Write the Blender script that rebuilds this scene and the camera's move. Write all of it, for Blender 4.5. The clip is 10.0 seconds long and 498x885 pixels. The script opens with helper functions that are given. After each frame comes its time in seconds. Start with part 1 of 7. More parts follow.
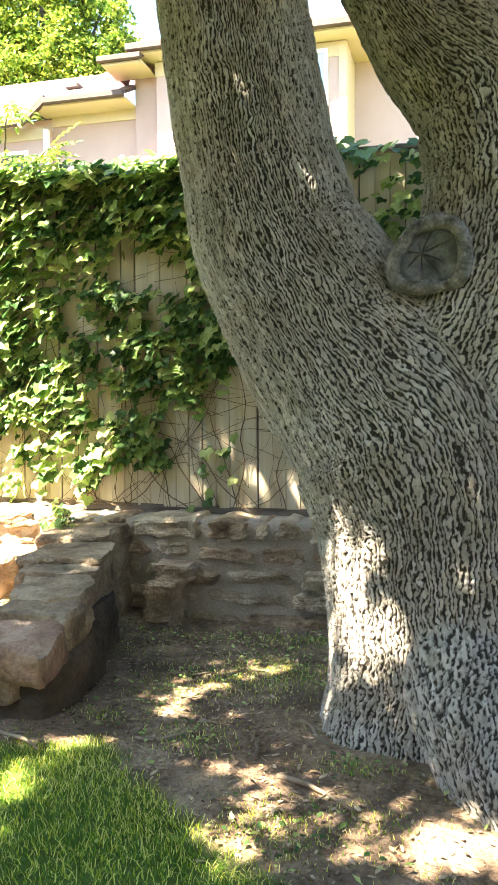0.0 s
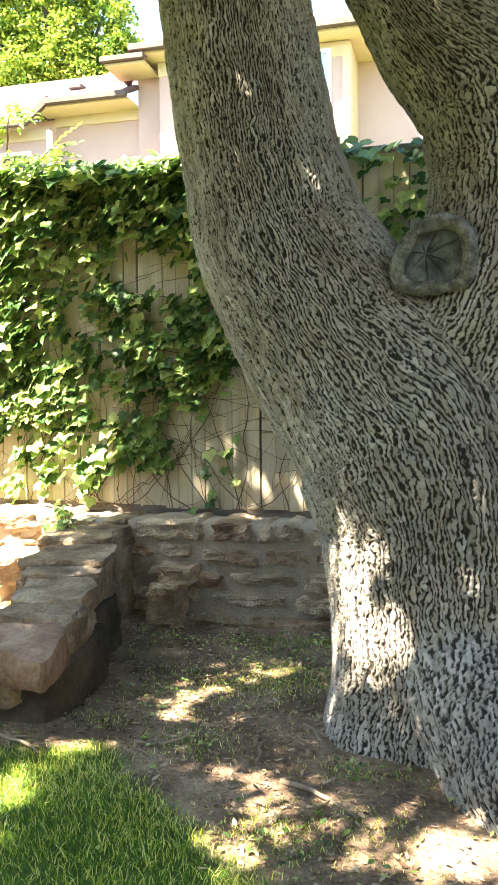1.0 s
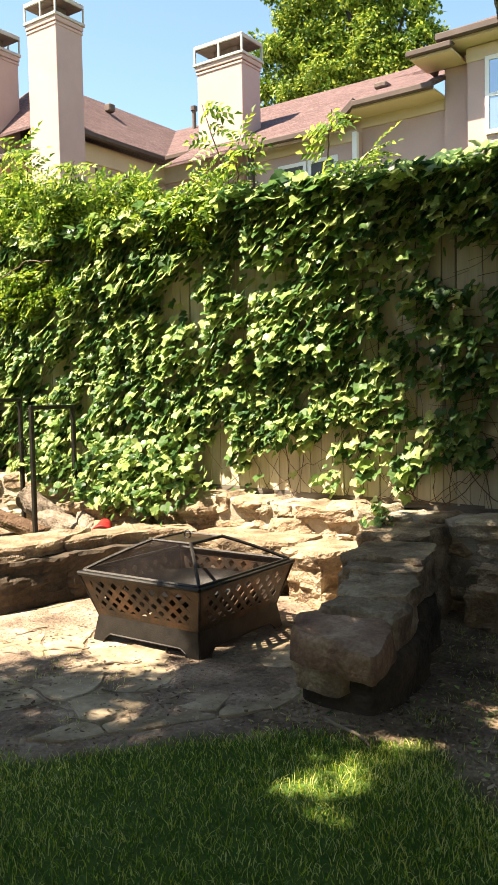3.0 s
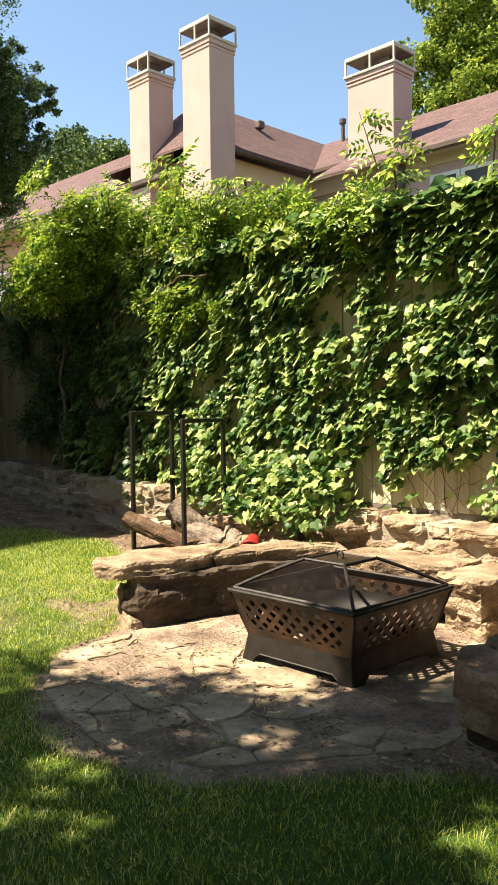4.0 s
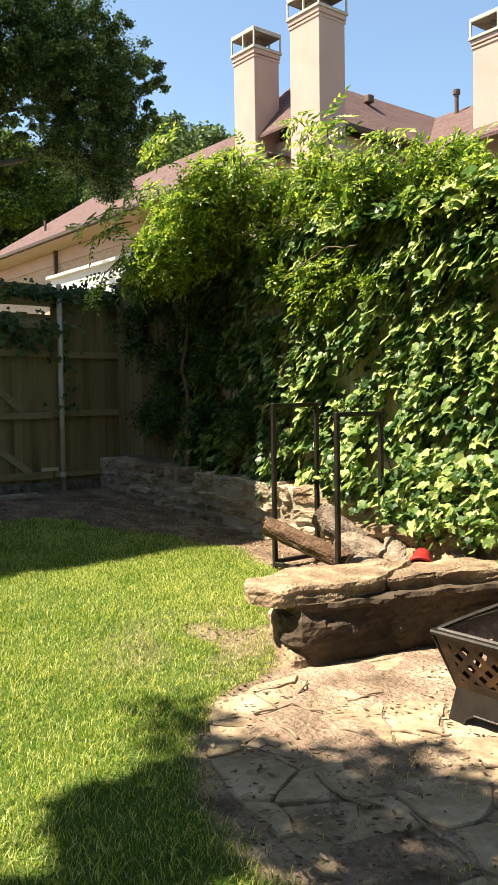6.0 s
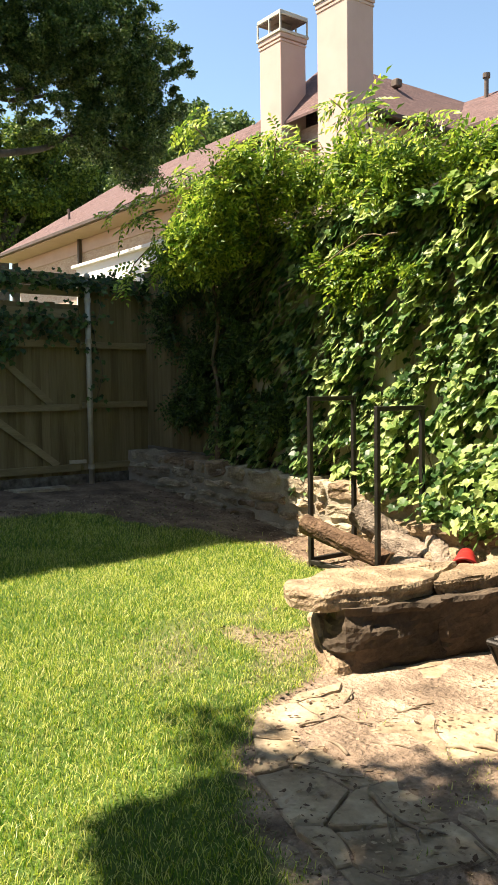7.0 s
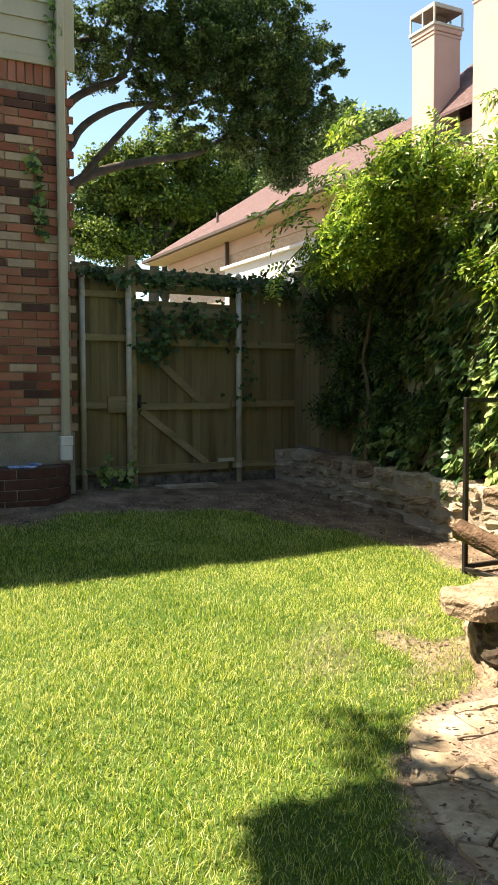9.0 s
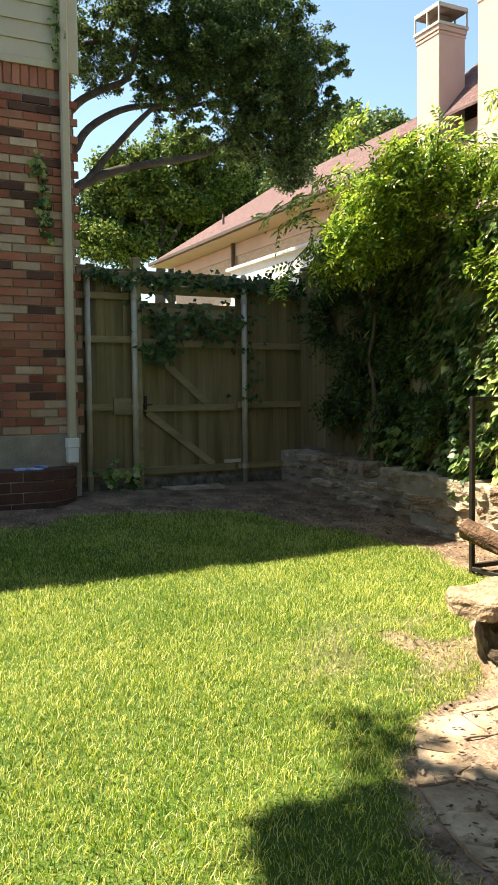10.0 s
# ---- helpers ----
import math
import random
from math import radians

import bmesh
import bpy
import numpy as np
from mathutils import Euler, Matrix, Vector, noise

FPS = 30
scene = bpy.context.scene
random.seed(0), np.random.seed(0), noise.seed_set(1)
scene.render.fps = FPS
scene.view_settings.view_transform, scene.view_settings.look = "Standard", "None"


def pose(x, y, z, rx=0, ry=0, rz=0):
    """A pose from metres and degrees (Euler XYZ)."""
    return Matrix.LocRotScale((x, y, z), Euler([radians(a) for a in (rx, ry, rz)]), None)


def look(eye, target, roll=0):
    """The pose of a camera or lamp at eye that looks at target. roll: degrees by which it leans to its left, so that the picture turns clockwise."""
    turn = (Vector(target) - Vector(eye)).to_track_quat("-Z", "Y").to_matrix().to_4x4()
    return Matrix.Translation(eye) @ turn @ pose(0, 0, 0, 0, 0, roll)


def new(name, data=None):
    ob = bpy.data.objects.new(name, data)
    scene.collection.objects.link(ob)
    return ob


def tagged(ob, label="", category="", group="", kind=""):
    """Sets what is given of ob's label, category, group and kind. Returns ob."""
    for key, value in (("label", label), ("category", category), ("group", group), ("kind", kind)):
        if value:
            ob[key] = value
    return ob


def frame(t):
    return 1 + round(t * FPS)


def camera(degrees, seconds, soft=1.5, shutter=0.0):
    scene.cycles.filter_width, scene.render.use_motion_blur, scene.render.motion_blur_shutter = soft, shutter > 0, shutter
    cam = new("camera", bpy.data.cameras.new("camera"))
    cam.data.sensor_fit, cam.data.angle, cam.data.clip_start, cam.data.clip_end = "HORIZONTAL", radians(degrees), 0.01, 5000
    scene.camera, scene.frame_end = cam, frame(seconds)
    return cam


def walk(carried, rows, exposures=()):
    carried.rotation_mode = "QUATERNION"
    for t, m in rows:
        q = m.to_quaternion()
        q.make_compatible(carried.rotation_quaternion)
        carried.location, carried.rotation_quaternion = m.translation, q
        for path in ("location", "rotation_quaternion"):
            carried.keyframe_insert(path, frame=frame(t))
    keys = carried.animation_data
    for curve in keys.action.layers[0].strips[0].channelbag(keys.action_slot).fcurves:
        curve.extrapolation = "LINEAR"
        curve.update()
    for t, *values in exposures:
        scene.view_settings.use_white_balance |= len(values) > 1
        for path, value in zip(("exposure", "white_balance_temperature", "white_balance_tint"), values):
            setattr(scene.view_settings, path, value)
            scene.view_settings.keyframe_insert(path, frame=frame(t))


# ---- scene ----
cam = camera(33.8, 10.0, soft=1.0)
PATH = [
    (0, (1.029, -0.163, 1.306), (0.521, 1.768, 1.193), -0.5),
    (0.5, (1.033, -0.153, 1.303), (0.526, 1.779, 1.194), -0.5),
    (1, (1.023, -0.139, 1.311), (0.508, 1.79, 1.199), -0.5),
    (1.5, (0.995, -0.163, 1.32), (0.315, 1.714, 1.204), -0.7),
    (2, (0.958, -0.174, 1.32), (0.061, 1.61, 1.203), -1.2),
    (2.5, (0.918, -0.195, 1.323), (-0.13, 1.505, 1.205), -1.0),
    (3, (0.904, -0.2, 1.327), (-0.253, 1.427, 1.215), -1.2),
    (3.2, (0.894, -0.18, 1.315), (-0.325, 1.402, 1.217), -1.2),
    (4.3, (0.66, -0.136, 1.35), (-0.781, 1.249, 1.274), -0.5),
    (4.5, (0.579, -0.127, 1.351), (-0.857, 1.263, 1.271), -0.3),
    (5, (0.247, 0.016, 1.35), (-1.262, 1.326, 1.255), -0.8),
    (5.5, (-0.047, 0.089, 1.368), (-1.6, 1.346, 1.271), -0.9),
    (5.7, (-0.122, 0.125, 1.365), (-1.684, 1.371, 1.269), -0.9),
    (6.8, (-0.414, 0.148, 1.406), (-1.989, 1.377, 1.286), -0.8),
    (7, (-0.426, 0.166, 1.407), (-2.022, 1.365, 1.28), -0.8),
    (7.5, (-0.478, 0.185, 1.385), (-2.158, 1.263, 1.269), -0.5),
    (8, (-0.512, 0.171, 1.372), (-2.253, 1.149, 1.258), -0.4),
    (8.5, (-0.492, 0.137, 1.382), (-2.264, 1.057, 1.261), -0.3),
    (9, (-0.502, 0.119, 1.397), (-2.278, 1.03, 1.275), -0.2),
    (9.5, (-0.527, 0.095, 1.402), (-2.305, 1.001, 1.281), -0.2),
    (10, (-0.503, 0.136, 1.39), (-2.288, 1.031, 1.272), -0.6),
]
EXPOSURES = [(0, 3.85), (1.0, 3.85), (1.5, 3.55), (2.0, 3.12), (2.5, 2.4), (3.0, 2.05), (4.5, 1.55), (7.0, 1.72), (8.5, 1.85), (10, 1.9)]
walk(cam, [(t, look(eye, target, roll)) for t, eye, target, roll in PATH], EXPOSURES)

# ---- daylight: clear sky and one high sun from behind the brick house ----
SUN = Vector((-0.38, -0.50, 1.0)).normalized()
world = bpy.data.worlds.new("sky")
scene.world = world
world.use_nodes = True
wn = world.node_tree.nodes
sky = wn.new("ShaderNodeTexSky")
sky.sky_type = "NISHITA"
sky.sun_disc = False
sky.sun_elevation = math.asin(SUN.z)
sky.sun_rotation = math.atan2(SUN.x, SUN.y) % (2 * math.pi)
sky.air_density, sky.dust_density, sky.ozone_density = 1.0, 0.6, 1.0
wn["Background"].inputs["Strength"].default_value = 0.080
tint = wn.new("ShaderNodeVectorMath")
tint.operation = "MULTIPLY"
tint.inputs[1].default_value = (1.0, 1.01, 0.95)
world.node_tree.links.new(sky.outputs["Color"], tint.inputs[0])
world.node_tree.links.new(tint.outputs[0], wn["Background"].inputs["Color"])
sun = new("sun", bpy.data.lights.new("sun", "SUN"))
sun.data.energy, sun.data.angle, sun.data.color = 5.0, radians(0.6), (1.0, 0.86, 0.67)
sun.matrix_world = look(SUN * 30, (0, 0, 0))



# ---- materials ----
def mat(name, colors, scale=6.0, rough=0.85, bump=0.4, fine=60.0, stretch=(1, 1, 1), metal=0.0, rand=0.15, value=0.25,
        island=False, through_light=0.0, spec=0.3, depth=0.01, detail=6.0, attr=None, dark=None):
    """A weathered surface: colours mixed by coarse noise, fine grain in value and relief, some change from piece to piece."""
    m = bpy.data.materials.new(name)
    m.use_nodes = True
    t = m.node_tree
    n, l = t.nodes, t.links
    bsdf = n["Principled BSDF"]
    co = n.new("ShaderNodeTexCoord")
    info = n.new("ShaderNodeObjectInfo")
    mp = n.new("ShaderNodeMapping")
    l.new(co.outputs["Object"], mp.inputs["Vector"])
    mp.inputs["Scale"].default_value = stretch
    shift = n.new("ShaderNodeMath")
    shift.operation = "MULTIPLY"
    shift.inputs[1].default_value = 37.0
    l.new(info.outputs["Random"], shift.inputs[0])
    l.new(shift.outputs[0], mp.inputs["Location"])
    coarse = n.new("ShaderNodeTexNoise")
    coarse.inputs["Scale"].default_value = scale
    coarse.inputs["Detail"].default_value = detail
    coarse.inputs["Roughness"].default_value = 0.6
    l.new(mp.outputs[0], coarse.inputs["Vector"])
    ramp = n.new("ShaderNodeValToRGB")
    e = ramp.color_ramp.elements
    k = len(colors)
    e[0].color, e[0].position = (*colors[0], 1), 0.32 if k > 1 else 0
    e[1].color, e[1].position = (*colors[-1], 1), 0.68
    for i in range(1, k - 1):
        q = e.new(0.32 + 0.36 * i / (k - 1))
        q.color = (*colors[i], 1)
    grain = n.new("ShaderNodeTexNoise")
    grain.inputs["Scale"].default_value = fine
    grain.inputs["Detail"].default_value = 4.0
    l.new(mp.outputs[0], grain.inputs["Vector"])
    if island:
        geo = n.new("ShaderNodeNewGeometry")
        mixf = n.new("ShaderNodeMath")
        mixf.operation = "MULTIPLY_ADD"
        mixf.inputs[1].default_value, mixf.inputs[2].default_value = 0.5, 0.0
        half = n.new("ShaderNodeMath")
        half.operation = "MULTIPLY_ADD"
        half.inputs[1].default_value = 0.5
        l.new(coarse.outputs["Fac"], half.inputs[0])
        l.new(geo.outputs["Random Per Island"], mixf.inputs[0])
        l.new(mixf.outputs[0], half.inputs[2])
        l.new(half.outputs[0], ramp.inputs["Fac"])
    else:
        l.new(coarse.outputs["Fac"], ramp.inputs["Fac"])
    hsv = n.new("ShaderNodeHueSaturation")
    l.new(ramp.outputs["Color"], hsv.inputs["Color"])
    val = n.new("ShaderNodeMath")
    val.operation = "MULTIPLY_ADD"
    val.inputs[1].default_value, val.inputs[2].default_value = 2 * value, 1.0 - value - rand / 2
    l.new(grain.outputs["Fac"], val.inputs[0])
    val2 = n.new("ShaderNodeMath")
    val2.operation = "MULTIPLY_ADD"
    val2.inputs[1].default_value = rand
    l.new(info.outputs["Random"], val2.inputs[0])
    l.new(val.outputs[0], val2.inputs[2])
    l.new(val2.outputs[0], hsv.inputs["Value"])
    out = hsv.outputs["Color"]
    if attr:
        at = n.new("ShaderNodeAttribute")
        at.attribute_name = attr
        mx = n.new("ShaderNodeMix")
        mx.data_type = "RGBA"
        l.new(at.outputs["Fac"], mx.inputs["Factor"])
        mx.inputs["A"].default_value = (*dark, 1)
        l.new(out, mx.inputs["B"])
        out = mx.outputs["Result"]
    l.new(out, bsdf.inputs["Base Color"])
    bsdf.inputs["Roughness"].default_value = rough
    bsdf.inputs["Metallic"].default_value = metal
    bsdf.inputs["Specular IOR Level"].default_value = spec
    if bump:
        b = n.new("ShaderNodeBump")
        b.inputs["Strength"].default_value = bump
        b.inputs["Distance"].default_value = depth
        l.new(grain.outputs["Fac"], b.inputs["Height"])
        l.new(b.outputs[0], bsdf.inputs["Normal"])
    if through_light:
        tr = n.new("ShaderNodeBsdfTranslucent")
        l.new(out, tr.inputs["Color"])
        ms = n.new("ShaderNodeMixShader")
        ms.inputs["Fac"].default_value = through_light
        l.new(bsdf.outputs[0], ms.inputs[1])
        l.new(tr.outputs[0], ms.inputs[2])
        l.new(ms.outputs[0], n["Material Output"].inputs["Surface"])
    return m




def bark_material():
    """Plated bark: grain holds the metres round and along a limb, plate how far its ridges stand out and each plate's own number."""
    m = bpy.data.materials.new("furrowed_bark")
    m.use_nodes = True
    t = m.node_tree
    n, l = t.nodes, t.links
    bsdf = n["Principled BSDF"]
    bsdf.inputs["Roughness"].default_value = 0.9
    bsdf.inputs["Specular IOR Level"].default_value = 0.25

    def math_(op, a, b, c=0.0):
        q = n.new("ShaderNodeMath")
        q.operation = op
        for k, x in enumerate((a, b, c)):
            if isinstance(x, (int, float)):
                q.inputs[k].default_value = x
            else:
                l.new(x, q.inputs[k])
        return q.outputs[0]

    def noise_(vector, scale, detail, stretch=(1, 1, 1), out="Fac"):
        mp = n.new("ShaderNodeMapping")
        mp.inputs["Scale"].default_value = stretch
        l.new(vector, mp.inputs["Vector"])
        q = n.new("ShaderNodeTexNoise")
        q.inputs["Scale"].default_value, q.inputs["Detail"].default_value = scale, detail
        q.inputs["Roughness"].default_value = 0.62
        l.new(mp.outputs[0], q.inputs["Vector"])
        return q.outputs[out]

    def step_(x, lo, hi):
        q = n.new("ShaderNodeMapRange")
        q.interpolation_type = "SMOOTHSTEP"
        q.inputs["From Min"].default_value, q.inputs["From Max"].default_value = lo, hi
        l.new(x, q.inputs["Value"])
        return q.outputs[0]

    def bent(vector, by, amount):
        q = n.new("ShaderNodeVectorMath")
        q.operation = "SUBTRACT"
        l.new(by, q.inputs[0])
        q.inputs[1].default_value = (0.5, 0.5, 0.5)
        r = n.new("ShaderNodeVectorMath")
        r.operation = "MULTIPLY_ADD"
        r.inputs[1].default_value = amount
        l.new(q.outputs[0], r.inputs[0])
        l.new(vector, r.inputs[2])
        return r.outputs[0]

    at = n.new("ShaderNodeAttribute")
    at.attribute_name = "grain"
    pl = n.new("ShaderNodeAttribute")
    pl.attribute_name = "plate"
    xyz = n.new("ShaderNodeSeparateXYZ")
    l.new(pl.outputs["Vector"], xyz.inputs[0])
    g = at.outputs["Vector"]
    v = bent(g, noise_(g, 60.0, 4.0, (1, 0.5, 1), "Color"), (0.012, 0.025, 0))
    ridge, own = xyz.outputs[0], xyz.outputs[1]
    chips = noise_(v, 85.0, 5.0, (1, 0.42, 1))
    grain = noise_(g, 210.0, 5.0, (1, 0.35, 1))
    tone = noise_(g, 3.2, 5.0, (1, 0.7, 1))
    rough_ = math_("ADD", math_("MULTIPLY", math_("SUBTRACT", chips, 0.5), 1.9), math_("MULTIPLY", math_("SUBTRACT", grain, 0.5), 1.3))
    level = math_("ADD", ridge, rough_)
    ramp = n.new("ShaderNodeValToRGB")
    e = ramp.color_ramp.elements
    e[0].position, e[0].color = 0.25, (0.25, 0.222, 0.178, 1)
    e[1].position, e[1].color = 0.72, (0.84, 0.805, 0.74, 1)
    q = e.new(0.50)
    q.color = (0.50, 0.46, 0.395, 1)
    mixv = math_("ADD", math_("MULTIPLY", tone, 0.42), math_("MULTIPLY", chips, 0.38))
    l.new(math_("MULTIPLY_ADD", own, 0.20, mixv), ramp.inputs["Fac"])
    # furrows: the bark's own dark tone plus shade painted up the plate sides
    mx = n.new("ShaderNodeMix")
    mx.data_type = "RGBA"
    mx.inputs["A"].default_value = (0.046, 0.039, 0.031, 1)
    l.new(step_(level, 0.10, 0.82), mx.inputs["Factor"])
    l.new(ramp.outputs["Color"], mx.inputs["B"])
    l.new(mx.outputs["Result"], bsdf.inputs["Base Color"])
    b = n.new("ShaderNodeBump")
    b.inputs["Strength"].default_value = 1.0
    b.inputs["Distance"].default_value = 0.009
    l.new(rough_, b.inputs["Height"])
    l.new(b.outputs[0], bsdf.inputs["Normal"])
    return m


BARK = bark_material()
CALLUS = mat("callus_bark", [(0.07, 0.067, 0.060), (0.18, 0.172, 0.155), (0.34, 0.328, 0.30)], 24, 0.9, 1.0, 110, rand=0, value=0.35, depth=0.012)
HEART = mat("cut_wood", [(0.05, 0.052, 0.054), (0.10, 0.105, 0.11), (0.19, 0.195, 0.195)], 14, 0.9, 0.6, 80, rand=0)
STONE = mat("sandstone", [(0.13, 0.090, 0.056), (0.28, 0.205, 0.132), (0.45, 0.355, 0.238)], 5.0, 0.9, 1.0, 55, rand=0.3, value=0.45, depth=0.02)
STONE_RED = mat("reddish_stone", [(0.13, 0.075, 0.048), (0.27, 0.165, 0.108), (0.42, 0.30, 0.205)], 4.0, 0.92, 1.0, 50, rand=0.2, value=0.45, depth=0.015)
# stone colour darkened to stand in for deep shade below the slabs
STONE_SHADED = mat("shade_dark_stone", [(0.034, 0.026, 0.018), (0.062, 0.046, 0.032), (0.105, 0.077, 0.053)], 4.0, 0.95, 0.8, 45, rand=0.2, value=0.35, depth=0.012)
STONE_GREY = mat("grey_stone", [(0.19, 0.150, 0.100), (0.36, 0.295, 0.205), (0.54, 0.46, 0.335)], 6.0, 0.92, 1.0, 60, rand=0.4, value=0.45, depth=0.02)
FLAG = mat("flagstone", [(0.17, 0.125, 0.08), (0.32, 0.25, 0.165), (0.47, 0.385, 0.27)], 4.0, 0.92, 1.0, 26, rand=0.14, value=0.4, depth=0.014, detail=9)
MORTAR = mat("mortar", [(0.27, 0.230, 0.175), (0.41, 0.355, 0.275)], 5, 0.95, 0.9, 70, rand=0, value=0.3, depth=0.01)
PICKET = mat("fence_board", [(0.42, 0.36, 0.25), (0.52, 0.46, 0.33), (0.60, 0.54, 0.41)], 4, 0.8, 0.3, 50, stretch=(2, 2, 0.25), rand=0.16, value=0.15, depth=0.003)
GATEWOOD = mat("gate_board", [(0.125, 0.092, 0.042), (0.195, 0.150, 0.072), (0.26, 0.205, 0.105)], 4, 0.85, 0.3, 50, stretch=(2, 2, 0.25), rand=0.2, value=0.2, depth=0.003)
LOGDARK = mat("wet_log_bark", [(0.06, 0.035, 0.02), (0.11, 0.065, 0.038), (0.19, 0.12, 0.075)], 10, 0.9, 1.0, 50, stretch=(1, 1, 1), rand=0.1, value=0.4, depth=0.02)
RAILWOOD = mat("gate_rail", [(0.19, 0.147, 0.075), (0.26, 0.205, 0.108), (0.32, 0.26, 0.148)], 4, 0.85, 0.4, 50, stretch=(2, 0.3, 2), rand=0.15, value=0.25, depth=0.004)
OLDWOOD = mat("weathered_wood", [(0.06, 0.05, 0.04), (0.14, 0.12, 0.10), (0.22, 0.2, 0.17)], 6, 0.9, 0.6, 60, stretch=(0.3, 2, 2), rand=0.1, depth=0.005)
GALV = mat("galvanised_steel", [(0.42, 0.38, 0.30), (0.56, 0.51, 0.42)], 12, 0.5, 0.1, 90, metal=0.15, rand=0.05, value=0.1)
IRON = mat("black_iron", [(0.018, 0.016, 0.014), (0.04, 0.034, 0.03)], 14, 0.5, 0.2, 120, metal=0.5, rand=0.05, spec=0.5)
RUSTY = mat("rusted_bronze_steel", [(0.022, 0.017, 0.014), (0.045, 0.03, 0.02), (0.12, 0.06, 0.03)], 9, 0.42, 0.25, 90, metal=0.55, rand=0.05, value=0.3, spec=0.5)
IVY = mat("ivy_leaf", [(0.050, 0.115, 0.034), (0.15, 0.26, 0.072), (0.34, 0.455, 0.135), (0.53, 0.61, 0.24)], 3, 0.40, 0, 40, rand=0, value=0.2, island=True, through_light=0.50, spec=0.35)
WISTERIA = mat("wisteria_leaf", [(0.07, 0.15, 0.016), (0.22, 0.35, 0.03), (0.50, 0.58, 0.08)], 3, 0.45, 0, 40, rand=0, value=0.2, island=True, through_light=0.35, spec=0.45)
OAKLEAF = mat("tree_leaf", [(0.03, 0.065, 0.015), (0.06, 0.108, 0.024), (0.17, 0.23, 0.062)], 0.8, 0.5, 0, 20, rand=0, value=0.2, island=True, through_light=0.25)
# leaf green darkened for shade under the wisteria and beside the house
SHADELEAF = mat("shade_dark_creeper_leaf", [(0.020, 0.045, 0.012), (0.045, 0.085, 0.022), (0.11, 0.17, 0.045)], 2.0, 0.45, 0, 30, rand=0, value=0.2, island=True, through_light=0.2)
CROWNLEAF = mat("oak_crown_leaf", [(0.09, 0.16, 0.03), (0.17, 0.26, 0.055), (0.30, 0.38, 0.10)], 0.8, 0.5, 0, 20, rand=0, value=0.2, island=True, through_light=0.5)
MIDLEAF = mat("distant_tree_leaf", [(0.035, 0.070, 0.012), (0.095, 0.155, 0.026), (0.26, 0.32, 0.055)], 0.6, 0.5, 0, 20, rand=0, value=0.2, island=True, through_light=0.3)
SUNLEAF = mat("bright_tree_leaf", [(0.06, 0.12, 0.015), (0.17, 0.26, 0.03), (0.42, 0.48, 0.07)], 0.6, 0.5, 0, 20, rand=0, value=0.2, island=True, through_light=0.35)
GRASS = mat("lawn_blade", [(0.058, 0.165, 0.016), (0.19, 0.315, 0.022), (0.45, 0.505, 0.048), (0.74, 0.73, 0.26)], 1.6, 0.36, 0, 200, rand=0, value=0.28, island=True, through_light=0.42, spec=0.4)
STEM = mat("vine_stem", [(0.10, 0.07, 0.045), (0.2, 0.15, 0.1)], 12, 0.9, 0.4, 90, rand=0.1)
LITTER = mat("dry_litter", [(0.09, 0.055, 0.034), (0.21, 0.15, 0.095), (0.38, 0.30, 0.20)], 5, 0.9, 0, 50, rand=0, island=True)
TWIG = mat("dead_twig", [(0.16, 0.12, 0.085), (0.30, 0.24, 0.17)], 12, 0.9, 0.3, 90, rand=0.3)
LOGBARK = mat("log_bark", [(0.13, 0.10, 0.075), (0.24, 0.19, 0.145), (0.36, 0.30, 0.23)], 16, 0.95, 1.0, 60, rand=0.3, value=0.4, depth=0.02)
LOGEND = mat("sawn_log_end", [(0.26, 0.19, 0.115), (0.42, 0.32, 0.2)], 12, 0.9, 0.3, 90, rand=0.2)
STUCCO = mat("peach_stucco", [(0.445, 0.315, 0.272), (0.50, 0.355, 0.308)], 1.2, 0.9, 0.25, 60, rand=0, value=0.05, depth=0.01)
TRIM = mat("cream_trim", [(0.52, 0.42, 0.27), (0.58, 0.47, 0.31)], 2, 0.7, 0.05, 60, rand=0.05, value=0.05)
WHITE = mat("white_paint", [(0.74, 0.72, 0.68), (0.8, 0.78, 0.74)], 2, 0.6, 0.05, 60, rand=0.03, value=0.05)
CAPMETAL = mat("chimney_cap_metal", [(0.42, 0.38, 0.33), (0.5, 0.46, 0.40)], 3, 0.6, 0.05, 60, rand=0.03, value=0.08)
DARKCAP = mat("flue_dark", [(0.10, 0.075, 0.06), (0.16, 0.12, 0.1)], 6, 0.8, 0.2, 60, rand=0)
SHINGLE = mat("roof_shingle", [(0.098, 0.058, 0.054), (0.14, 0.086, 0.081), (0.185, 0.122, 0.115)], 5, 0.95, 0.8, 22, stretch=(1.4, 3, 3), rand=0, value=0.25, depth=0.03)


